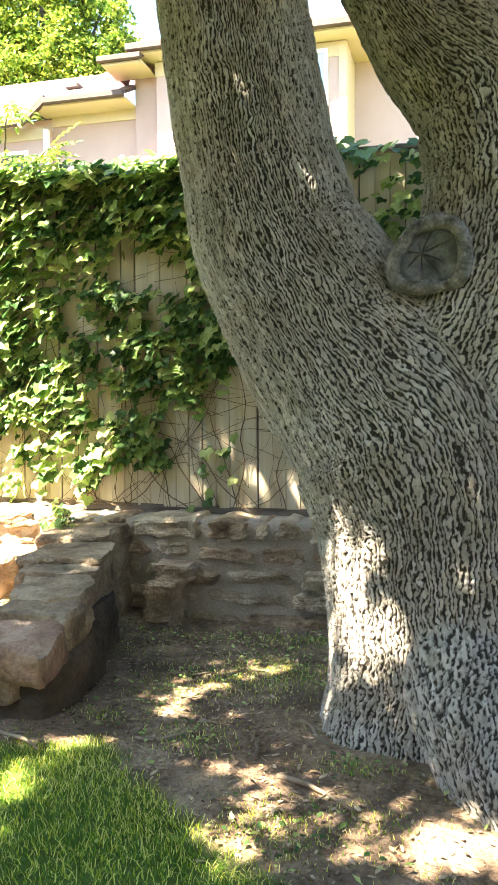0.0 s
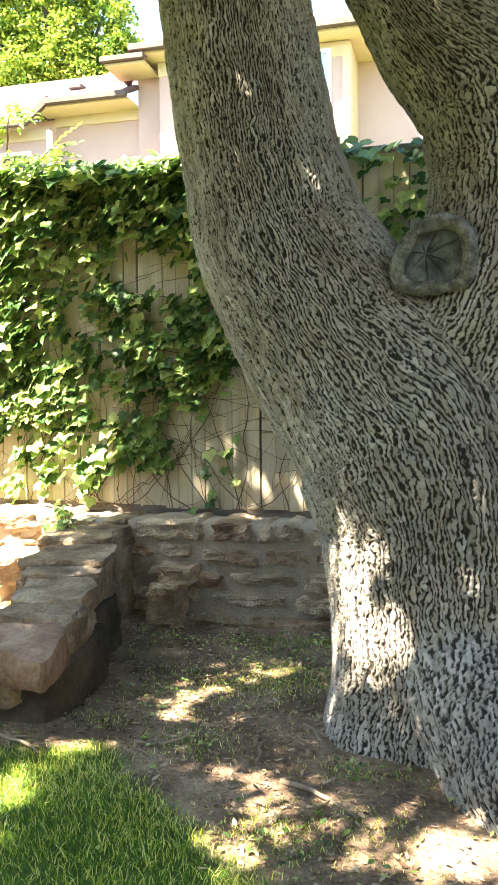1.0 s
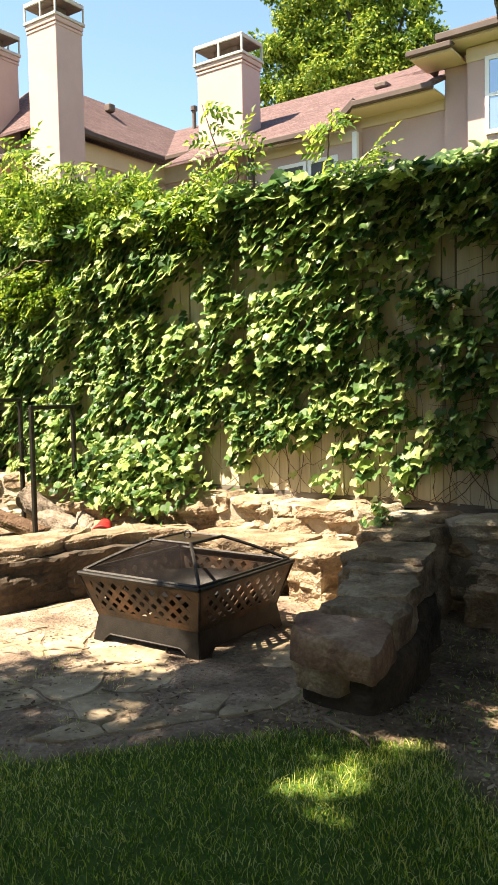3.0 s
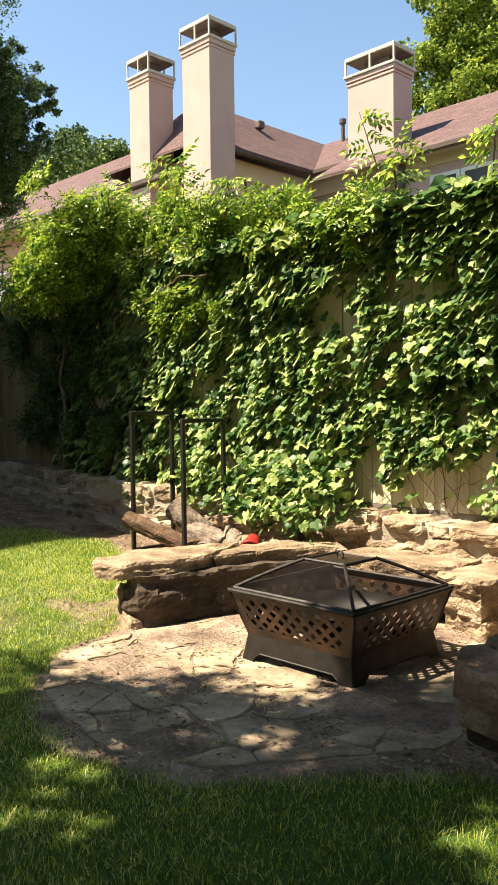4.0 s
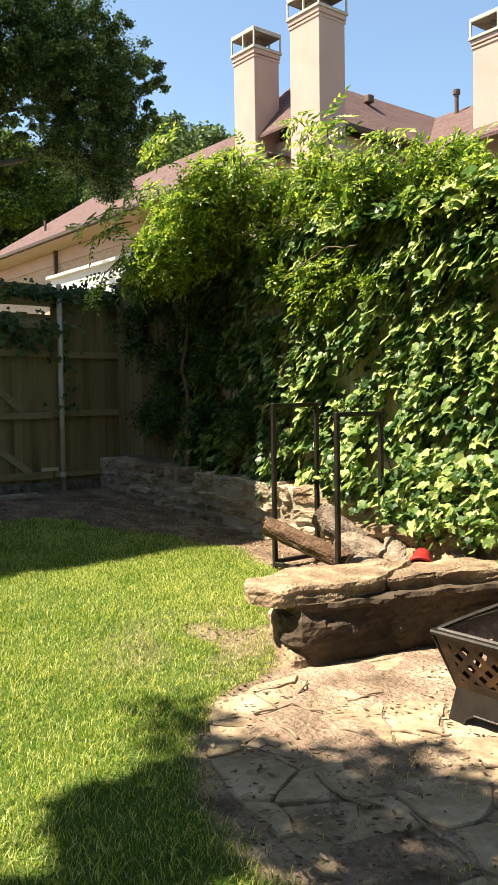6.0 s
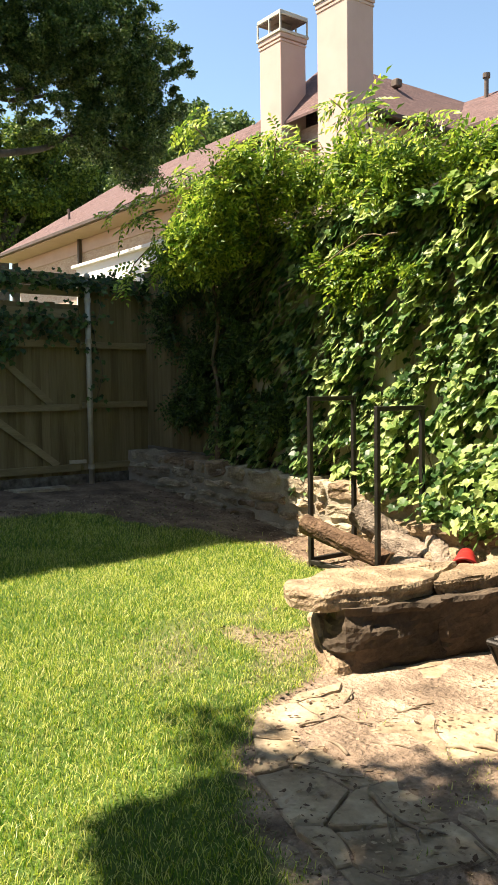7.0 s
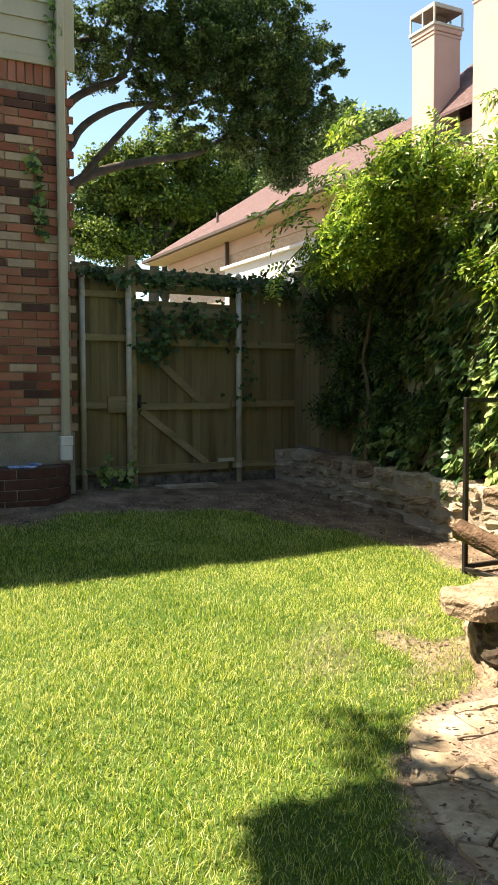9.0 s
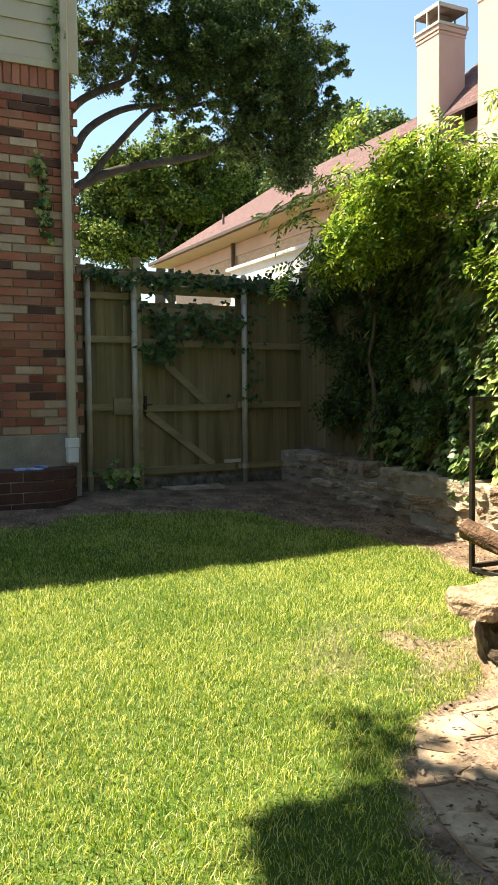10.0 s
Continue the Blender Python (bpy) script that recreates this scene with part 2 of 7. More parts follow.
def shingle_courses(m):
    """Courses of shingles, each with its own tone and a dark lower edge."""
    n, l = m.node_tree.nodes, m.node_tree.links
    b = n["Principled BSDF"]
    src = b.inputs["Base Color"].links[0].from_socket
    co = n.new("ShaderNodeTexCoord")
    xyz = n.new("ShaderNodeSeparateXYZ")
    l.new(co.outputs["Object"], xyz.inputs[0])
    along = n.new("ShaderNodeMath")
    l.new(xyz.outputs[0], along.inputs[0])
    l.new(xyz.outputs[1], along.inputs[1])
    up = n.new("ShaderNodeCombineXYZ")
    l.new(along.outputs[0], up.inputs[0])
    l.new(xyz.outputs[2], up.inputs[1])
    br = n.new("ShaderNodeTexBrick")
    br.inputs["Scale"].default_value = 1.0
    br.inputs["Brick Width"].default_value, br.inputs["Row Height"].default_value = 0.34, 0.075
    br.inputs["Mortar Size"].default_value, br.inputs["Mortar Smooth"].default_value = 0.006, 0.4
    br.inputs["Color1"].default_value, br.inputs["Color2"].default_value = (0.82, 0.82, 0.82, 1), (1.12, 1.12, 1.12, 1)
    br.inputs["Mortar"].default_value = (0.5, 0.5, 0.5, 1)
    l.new(up.outputs[0], br.inputs["Vector"])
    mx = n.new("ShaderNodeMix")
    mx.data_type, mx.blend_type = "RGBA", "MULTIPLY"
    mx.inputs["Factor"].default_value = 1.0
    l.new(src, mx.inputs["A"])
    l.new(br.outputs["Color"], mx.inputs["B"])
    l.new(mx.outputs["Result"], b.inputs["Base Color"])


shingle_courses(SHINGLE)
GUTTER = mat("brown_gutter", [(0.07, 0.048, 0.038), (0.10, 0.07, 0.055)], 3, 0.6, 0.1, 60, rand=0)
BRICK = mat("brick", [(0.22, 0.068, 0.042), (0.32, 0.11, 0.066), (0.36, 0.145, 0.09), (0.39, 0.20, 0.13)], 0.9, 0.9, 0.5, 70, rand=0.5, value=0.25, depth=0.006, detail=1.0)
BRICK_PALE = mat("pale_brick", [(0.40, 0.265, 0.18), (0.50, 0.37, 0.265)], 5, 0.9, 0.5, 70, rand=0.25, value=0.25, depth=0.006)
BRICK_DARK = mat("dark_brick", [(0.075, 0.036, 0.028), (0.13, 0.06, 0.044)], 5, 0.9, 0.5, 70, rand=0.35, value=0.25, depth=0.006)
PINKBRICK = mat("far_brick", [(0.36, 0.24, 0.19), (0.44, 0.32, 0.25), (0.50, 0.39, 0.31)], 5, 0.9, 0.4, 12, stretch=(1, 1, 3), rand=0, value=0.15)
SIDING = mat("beige_siding", [(0.47, 0.41, 0.29), (0.53, 0.47, 0.34)], 3, 0.75, 0.1, 50, rand=0.06, value=0.08)
REDPAINT = mat("red_plastic", [(0.30, 0.018, 0.016), (0.40, 0.03, 0.025)], 9, 0.5, 0.05, 60, rand=0, value=0.1)
BLUEBAG = mat("blue_white_wrap", [(0.03, 0.09, 0.35), (0.55, 0.6, 0.68)], 14, 0.5, 0.2, 30, rand=0)
SOIL = mat("garden_soil", [(0.05, 0.035, 0.025), (0.10, 0.07, 0.05)], 6, 0.95, 0.8, 50, rand=0)


SCREENED = mat("screened_glass", [(0.06, 0.058, 0.062), (0.10, 0.098, 0.104)], 3, 0.7, 0.1, 120, rand=0.1)


def glass(name, tint, rough=0.03):
    m = bpy.data.materials.new(name)
    m.use_nodes = True
    b = m.node_tree.nodes["Principled BSDF"]
    b.inputs["Base Color"].default_value = (*tint, 1)
    b.inputs["Roughness"].default_value = rough
    b.inputs["Specular IOR Level"].default_value = 1.0
    b.inputs["Metallic"].default_value = 0.55
    return m


PANE = glass("window_glass", (0.30, 0.38, 0.45))


def screen_material():
    m = bpy.data.materials.new("wire_screen")
    m.use_nodes = True
    t = m.node_tree
    b = t.nodes["Principled BSDF"]
    b.inputs["Base Color"].default_value = (0.016, 0.009, 0.007, 1)
    b.inputs["Roughness"].default_value = 0.5
    b.inputs["Metallic"].default_value = 0.4
    tr = t.nodes.new("ShaderNodeBsdfTransparent")
    no = t.nodes.new("ShaderNodeTexNoise")
    no.inputs["Scale"].default_value = 9
    rp = t.nodes.new("ShaderNodeMapRange")
    rp.inputs["From Min"].default_value, rp.inputs["From Max"].default_value = 0.3, 0.7
    rp.inputs["To Min"].default_value, rp.inputs["To Max"].default_value = 0.15, 0.30
    ms = t.nodes.new("ShaderNodeMixShader")
    t.links.new(no.outputs["Fac"], rp.inputs["Value"])
    t.links.new(rp.outputs[0], ms.inputs["Fac"])
    t.links.new(tr.outputs[0], ms.inputs[1])
    t.links.new(b.outputs[0], ms.inputs[2])
    t.links.new(ms.outputs[0], t.nodes["Material Output"].inputs["Surface"])
    return m


SCREEN = screen_material()


def ground_material():
    """Bare soil with litter colours, greener where the lawn grows (attribute lawn)."""
    m = mat("ground_soil", [(0.085, 0.058, 0.038), (0.19, 0.132, 0.088), (0.33, 0.245, 0.165)], 3.5, 0.97, 1.0, 42, rand=0, value=0.5, depth=0.03, detail=10)
    t = m.node_tree
    n, l = t.nodes, t.links
    b = n["Principled BSDF"]
    src = b.inputs["Base Color"].links[0].from_socket
    at = n.new("ShaderNodeAttribute")
    at.attribute_name = "lawn"
    mx = n.new("ShaderNodeMix")
    mx.data_type = "RGBA"
    mx.inputs["B"].default_value = (0.078, 0.128, 0.020, 1)
    l.new(at.outputs["Fac"], mx.inputs["Factor"])
    l.new(src, mx.inputs["A"])
    ad = n.new("ShaderNodeAttribute")
    ad.attribute_name = "dust"
    val = n.new("ShaderNodeHueSaturation")
    val.inputs["Value"].default_value = 1.4
    val.inputs["Saturation"].default_value = 0.88
    l.new(src, val.inputs["Color"])
    md = n.new("ShaderNodeMix")
    md.data_type = "RGBA"
    l.new(ad.outputs["Fac"], md.inputs["Factor"])
    l.new(mx.outputs["Result"], md.inputs["A"])
    l.new(val.outputs["Color"], md.inputs["B"])
    l.new(md.outputs["Result"], b.inputs["Base Color"])
    return m


GROUND = ground_material()


# ---- building helpers ----
def fast_mesh(name, v, tris, smooth=False):
    v, tris = np.asarray(v, np.float32), np.asarray(tris, np.int32)
    me = bpy.data.meshes.new(name)
    me.vertices.add(len(v))
    me.vertices.foreach_set("co", v.ravel())
    me.loops.add(tris.size)
    me.loops.foreach_set("vertex_index", tris.ravel())
    me.polygons.add(len(tris))
    me.polygons.foreach_set("loop_start", np.arange(0, tris.size, 3, dtype=np.int32))
    me.polygons.foreach_set("use_smooth", np.full(len(tris), smooth))
    me.update(calc_edges=True)
    return me


class Build:
    """Collects vertices and faces of one mesh."""

    def __init__(self):
        self.v, self.f = [], []

    def add(self, v, f):
        o = len(self.v)
        self.v += [tuple(p) for p in v]
        self.f += [tuple(i + o for i in q) for q in f]
        return self

    def box(self, lo, hi, m=None, b=0.0):
        """A box with chamfered edges."""
        (x0, y0, z0), (x1, y1, z1) = lo, hi
        c, h = Vector(((x0 + x1) / 2, (y0 + y1) / 2, (z0 + z1) / 2)), Vector(((x1 - x0) / 2, (y1 - y0) / 2, (z1 - z0) / 2))
        bm = bmesh.new()
        bmesh.ops.create_cube(bm, size=2)
        for q in bm.verts:
            q.co = Vector((q.co.x * h.x, q.co.y * h.y, q.co.z * h.z)) + c
        if b:
            bmesh.ops.bevel(bm, geom=bm.edges[:], offset=b, segments=1, affect="EDGES")
        bm.verts.index_update()
        v = [(m @ q.co if m else q.co) for q in bm.verts]
        f = [[q.index for q in fc.verts] for fc in bm.faces]
        bm.free()
        return self.add(v, f)

    def tube(self, pts, radii, n=8, cap=True):
        pts = [Vector(p) for p in pts]
        v, f = [], []
        up = Vector((0.13, 0.21, 0.97))
        for i, p in enumerate(pts):
            d = (pts[min(i + 1, len(pts) - 1)] - pts[max(i - 1, 0)]).normalized()
            a = d.cross(up if abs(d.dot(up)) < 0.95 else Vector((1, 0, 0))).normalized()
            b = d.cross(a)
            for k in range(n):
                w = 2 * math.pi * k / n
                v.append(p + (a * math.cos(w) + b * math.sin(w)) * radii[i])
        for i in range(len(pts) - 1):
            for k in range(n):
                j = (k + 1) % n
                f.append((i * n + k, i * n + j, (i + 1) * n + j, (i + 1) * n + k))
        if cap:
            f.append(tuple(range(n)))
            f.append(tuple((len(pts) - 1) * n + k for k in reversed(range(n))))
        return self.add(v, f)

    def mesh(self, name, smooth=False):
        me = bpy.data.meshes.new(name)
        me.from_pydata(self.v, [], self.f)
        bm = bmesh.new()
        bm.from_mesh(me)
        bmesh.ops.recalc_face_normals(bm, faces=bm.faces)
        bm.to_mesh(me)
        bm.free()
        if smooth:
            me.polygons.foreach_set("use_smooth", np.full(len(me.polygons), True))
        return me


def thing(name, label, category, base=(0, 0, 0), group="", kind=""):
    ob = new(name)
    ob.location = base
    ob.empty_display_size = 0.1
    return tagged(ob, label, category, group, kind)


def put(name, me, material, parent=None, label="", m=None):
    """Links a mesh, given in world coordinates, as one object under its thing."""
    ob = new(name, me)
    if material and not me.materials:
        me.materials.append(material)
    if parent is not None:
        ob.parent = parent
        chain, p = Matrix.Identity(4), parent
        while p is not None:
            chain = p.matrix_basis.copy() @ chain if p.parent is None else p.matrix_parent_inverse @ p.matrix_basis @ chain
            p = p.parent
        ob.matrix_parent_inverse = chain.inverted()
    if m is not None:
        ob.matrix_basis = m
    return tagged(ob, label)


def part(name, build, material, parent, label="", smooth=False):
    return put(name, build.mesh(name, smooth), material, parent, label)


def solo(name, build, material, label, category, group="", kind="", smooth=False):
    ob = put(name, build.mesh(name, smooth), material)
    return tagged(ob, label, category, group, kind)


def nz(x, y=0.0, z=0.0, s=1.0, seed=0.0):
    return noise.noise(Vector((x * s + seed * 7.31, y * s - seed * 3.17, z * s + seed * 1.77)))


def smooth01(a, b, x):
    u = np.clip((np.asarray(x, float) - a) / (b - a), 0, 1)
    return u * u * (3 - 2 * u)


def vnoise(x, y, seed=0):
    """Smooth value noise on arrays, -1 to 1."""
    x, y = np.asarray(x, float), np.asarray(y, float)
    xi, yi = np.floor(x).astype(np.int64), np.floor(y).astype(np.int64)
    xf, yf = x - xi, y - yi
    xf, yf = xf * xf * (3 - 2 * xf), yf * yf * (3 - 2 * yf)

    def h(i, j):
        k = (i * 374761393 + j * 668265263 + seed * 1442695041) & 0xFFFFFFFF
        k = ((k ^ (k >> 13)) * 1274126177) & 0xFFFFFFFF
        return ((k ^ (k >> 16)) & 0xFFFF) / 32767.5 - 1
    return (h(xi, yi) * (1 - xf) + h(xi + 1, yi) * xf) * (1 - yf) + (h(xi, yi + 1) * (1 - xf) + h(xi + 1, yi + 1) * xf) * yf


def scatter(template, P, N, U, S):
    """Copies of a leaf (vertices, triangles) at the places P, facing N, with its tip along U, of the sizes S."""
    tv, tf = np.asarray(template[0], float), np.asarray(template[1], int)
    N = N / np.linalg.norm(N, axis=1)[:, None]
    U = U - N * np.sum(U * N, axis=1)[:, None]
    U = U / np.maximum(np.linalg.norm(U, axis=1), 1e-6)[:, None]
    W = np.cross(U, N)
    v = P[:, None, :] + S[:, None, None] * (tv[None, :, 0:1] * W[:, None, :] + tv[None, :, 1:2] * U[:, None, :] + tv[None, :, 2:3] * N[:, None, :])
    f = tf[None] + (np.arange(len(P)) * len(tv))[:, None, None]
    return v.reshape(-1, 3), f.reshape(-1, 3)


IVY_LEAF = ([(0, 0.06, 0), (-0.26, -0.08, 0.05), (-0.50, 0.10, 0.09), (-0.60, 0.52, 0.04), (-0.34, 0.56, 0.05), (-0.20, 0.80, 0.03), (0, 1.0, -0.10), (0.20, 0.80, 0.03), (0.34, 0.56, 0.05), (0.60, 0.52, 0.04), (0.50, 0.10, 0.09), (0.26, -0.08, 0.05), (0, 0.42, -0.07)],
            [(12, i, i + 1) for i in range(11)] + [(12, 11, 0)])
PLAIN_LEAF = ([(0, 0, 0), (-0.3, 0.45, 0.06), (0, 1, -0.05), (0.3, 0.45, 0.06)], [(0, 3, 2), (0, 2, 1)])


def pinnate():
    """A wisteria leaf: slim leaflets in pairs along a drooping stalk."""
    v, f = [], []
    for i in range(9):
        s = 0.2 + 0.8 * (i // 2) / 4
        side = 0 if i == 8 else (-1 if i % 2 else 1)
        bx, by, bz = 0.0, s * 0.9, -0.25 * s * s
        dx, dy = (side * 0.88, 0.42) if side else (0, 1)
        ln, hw = 0.30, 0.075
        nx, ny = -dy * hw, dx * hw
        o = len(v)
        v += [(bx, by, bz), (bx + dx * ln * 0.45 + nx, by + dy * ln * 0.45 + ny, bz + 0.015), (bx + dx * ln, by + dy * ln, bz - 0.07), (bx + dx * ln * 0.45 - nx, by + dy * ln * 0.45 - ny, bz + 0.015)]
        f += [(o, o + 1, o + 2), (o, o + 2, o + 3)]
    return v, f


WISTERIA_LEAF = pinnate()


# ---- the lie of the land ----
def height(x, y):
    x, y = np.asarray(x, float), np.asarray(y, float)
    rise = 0.078 * np.clip(-x - 3.4, 0, 5.0)
    rise = rise + 0.02 * smooth01(-3.0, -3.8, x)
    dip = -0.07 * smooth01(-1.2, -0.4, x) * smooth01(2.6, 4.4, y)
    dip = dip + 0.012 * smooth01(1.25, 1.0, np.hypot((x + 2.1) / 0.95, (y - 3.1) / 1.05))
    return rise + dip + 0.012 * vnoise(x * 2.1, y * 2.1, 3) + 0.006 * vnoise(x * 7, y * 7, 4)


EDGE_X = [-9.0, -7.4, -6.6, -5.6, -4.6, -3.6, -3.3, -3.15, -2.75, -2.3, -1.95, -1.5, -1.2, -0.85, -0.3, 0.0, 0.3, 0.6, 1.0, 1.6, 6.0]
EDGE_Y = [2.6, 3.3, 3.7, 4.2, 4.1, 3.2, 2.6, 2.2, 1.86, 1.72, 1.66, 1.82, 2.2, 2.55, 2.62, 2.4, 2.2, 1.85, 1.5, 1.2, 1.0]


def lawn(x, y):
    """How much grass grows here, 0 to 1."""
    x, y = np.asarray(x, float), np.asarray(y, float)
    edge = np.interp(x, EDGE_X, EDGE_Y) + 0.10 * vnoise(x * 3.3, y * 3.3, 9) + 0.05 * vnoise(x * 9, y * 9, 10)
    g = smooth01(0.06, -0.14, y - edge)
    g = g * smooth01(-7.55, -7.2, x + 0.25 * vnoise(x * 2, y * 2, 12))
    worn = smooth01(0.9, 0.0, np.hypot((x + 3.85) / 0.75, (y - 2.9) / 1.3)) * smooth01(-0.55, 0.25, vnoise(x * 5, y * 5, 21))
    return g * (1 - 0.75 * worn)


def axis(lo, hi, step, far):
    near = np.arange(lo, hi + step / 2, step)
    out = np.geomspace(step * 3, far, 22)
    return np.concatenate([lo - out[::-1], near, hi + out])


def build_ground():
    xs, ys = axis(-9.2, 2.6, 0.06, 900), axis(-1.5, 5.2, 0.06, 900)
    X, Y = np.meshgrid(xs, ys)
    Z = height(np.clip(X, -9, 4), np.clip(Y, -2, 5))
    v = np.stack([X, Y, Z], -1).reshape(-1, 3)
    n, m = len(xs), len(ys)
    i = (np.arange(m - 1)[:, None] * n + np.arange(n - 1)[None]).ravel()
    tris = np.concatenate([np.stack([i, i + 1, i + n + 1], -1), np.stack([i, i + n + 1, i + n], -1)])
    me = fast_mesh("ground", v, tris, True)
    at = me.attributes.new("lawn", "FLOAT", "POINT")
    L = lawn(X, Y) * (Y < 5) + 0.8 * (Y > 6)
    at.data.foreach_set("value", L.ravel().astype(np.float32))
    D = smooth01(1.45, 1.12, np.hypot((X + 2.15) / 1.05, (Y - 2.95) / 1.15) + 0.10 * vnoise(X * 4, Y * 4, 6)) * (1 - L)
    D = np.maximum(D, (1 - L) * 0.6 * smooth01(-3.2, -3.6, X) * smooth01(-5.2, -4.6, X))
    at = me.attributes.new("dust", "FLOAT", "POINT")
    at.data.foreach_set("value", D.ravel().astype(np.float32))
    return tagged(put("ground", me, GROUND), "bare brown soil and worn lawn ground of the back yard", "ground", kind="structure")


build_ground()


# ---- rough stones ----
def rock_mesh(name, poly, z0, z1, seed, amp=0.035, strata=0.03, step=0.038, under=None, tilt=(0, 0), levels=None, rounding=0.015):
    """A bedded block on a polygon footprint: layers stick out and draw back, the top is uneven."""
    c = np.mean(poly, axis=0)
    pts = []
    for i in range(len(poly)):
        a, b = np.array(poly[i], float), np.array(poly[(i + 1) % len(poly)], float)
        k = max(2, int(np.linalg.norm(b - a) / step))
        pts += [a + (b - a) * j / k for j in range(k)]
    p = np.array(pts)
    p = 0.5 * p + 0.25 * (np.roll(p, 1, 0) + np.roll(p, -1, 0))
    t = np.roll(p, -1, 0) - np.roll(p, 1, 0)
    nrm = np.stack([t[:, 1], -t[:, 0]], -1)
    nrm /= np.maximum(np.linalg.norm(nrm, axis=1), 1e-6)[:, None]
    if np.sum(nrm * (p - c)) < 0:
        nrm = -nrm
    n = len(p)
    L = levels or max(5, int((z1 - z0) / 0.022))
    v, f = [], []
    for j in range(L + 1):
        s = j / L
        z = z0 + (z1 - z0) * s
        for i in range(n):
            bed = strata * 1.6 * nz(p[i][0] * 2.2, p[i][1] * 2.2, math.floor(z * 15 + seed + 1.2 * nz(p[i][0], p[i][1], 0, 2.5, seed)) * 3.7, 1, seed)
            q = nrm[i] * (bed + amp * 1.3 * nz(p[i][0], p[i][1], z, 1.9, seed + 5) + amp * nz(p[i][0], p[i][1], z * 1.6, 4.5, seed) + 0.45 * amp * nz(p[i][0], p[i][1], z * 2, 13, seed) + 0.25 * amp * nz(p[i][0], p[i][1], z * 2.5, 29, seed))
            if under:
                q = q - nrm[i] * under * (1 - s) ** 0.7
            edge = max(0.0, (s - (1 - rounding / (z1 - z0))) * (z1 - z0) / rounding) if z1 - z0 > rounding else s
            q = q - nrm[i] * rounding * edge ** 2
            x, y = p[i] + q
            top = (x - c[0]) * tilt[0] + (y - c[1]) * tilt[1]
            v.append((x, y, z + s * (top + 0.02 * nz(x, y, 0, 5, seed)) + 0.01 * nz(x, y, z, 9, seed + 2)))
    base = L * n
    for k, sc in enumerate((0.86, 0.66, 0.42, 0.2)):
        for i in range(n):
            a = v[base + i]
            x, y = c[0] + (a[0] - c[0]) * sc, c[1] + (a[1] - c[1]) * sc
            top = (x - c[0]) * tilt[0] + (y - c[1]) * tilt[1]
            v.append((x, y, z1 + top + 0.02 * nz(x, y, 0, 5, seed) + 0.012 * nz(x, y, 0, 13, seed + 1)))
    rows = L + 1 + 4
    for j in range(rows - 1):
        for i in range(n):
            k = (i + 1) % n
            f.append((j * n + i, j * n + k, (j + 1) * n + k, (j + 1) * n + i))
    f.append(tuple((rows - 1) * n + i for i in range(n)))
    b = Build()
    b.add(v, f)
    me = b.mesh(name)
    return me


def wall_stone(x0, x1, z0, z1, yf, seed, depth=0.16, bulge=0.03):
    """One laid stone with a ragged outline and a chipped, bedded face towards -y."""
    nx, nzc = 15, 9
    v, f = [], []
    w, h = x1 - x0, z1 - z0
    for j in range(nzc):
        for i in range(nx):
            a, b = i / (nx - 1), j / (nzc - 1)
            ex, ez = min(a, 1 - a) * w, min(b, 1 - b) * h
            # corners are knocked off unevenly
            cut = 0.35 + 0.35 * nz(a * 1.2, b * 1.2, 0, 1.3, seed + 3)
            pull = max(0.0, 1 - (ex + ez) / max(0.02, 0.06 * cut + 0.02))
            rim = min(1.0, min(ex, ez) / 0.014)
            x = x0 + w * a + 0.034 * nz(b * 2.2, a * 0.7, 0, 1.6, seed) * (abs(a - 0.5) * 2) + (0.5 - a) * 0.12 * h * pull
            z = z0 + h * b + 0.034 * nz(a * w * 9, b * 0.6, 5, 1.0, seed) * (0.4 + abs(b - 0.5)) + (0.5 - b) * 0.5 * h * pull
            bed = 0.012 * nz(x * 3, math.floor(z * 34 + 1.5 * nz(x * 4, 0, 0, 1, seed)) * 2.7, 0, 1, seed)
            y = yf - (bulge + bed) * rim ** 0.7 - 0.028 * nz(x * 7, z * 12, 0, 1, seed) * rim - 0.010 * nz(x * 24, z * 36, 0, 1, seed) * rim - 0.004 * nz(x * 60, z * 80, 0, 1, seed)
            v.append((x, y + (0.03 if rim < 0.05 else 0), z))
    for j in range(nzc - 1):
        for i in range(nx - 1):
            k = j * nx + i
            f.append((k, k + 1, k + nx + 1, k + nx))
    ring = [i for i in range(nx)] + [j * nx + nx - 1 for j in range(1, nzc)] + [(nzc - 1) * nx + i for i in reversed(range(nx - 1))] + [j * nx for j in reversed(range(1, nzc - 1))]
    o = len(v)
    for k in ring:
        v.append((v[k][0], yf + depth, v[k][2]))
    for i in range(len(ring)):
        j = (i + 1) % len(ring)
        f.append((ring[i], ring[j], o + j, o + i))
    b = Build()
    b.add(v, f)
    return b.mesh("stone")


def wall_top(x):
    return 0.555 + 0.028 * max(0.0, -x - 1.2)


def wall_front(x):
    return 4.58 + 0.04 * max(0.0, min(1.0, (-x - 4.6) / 3.0))


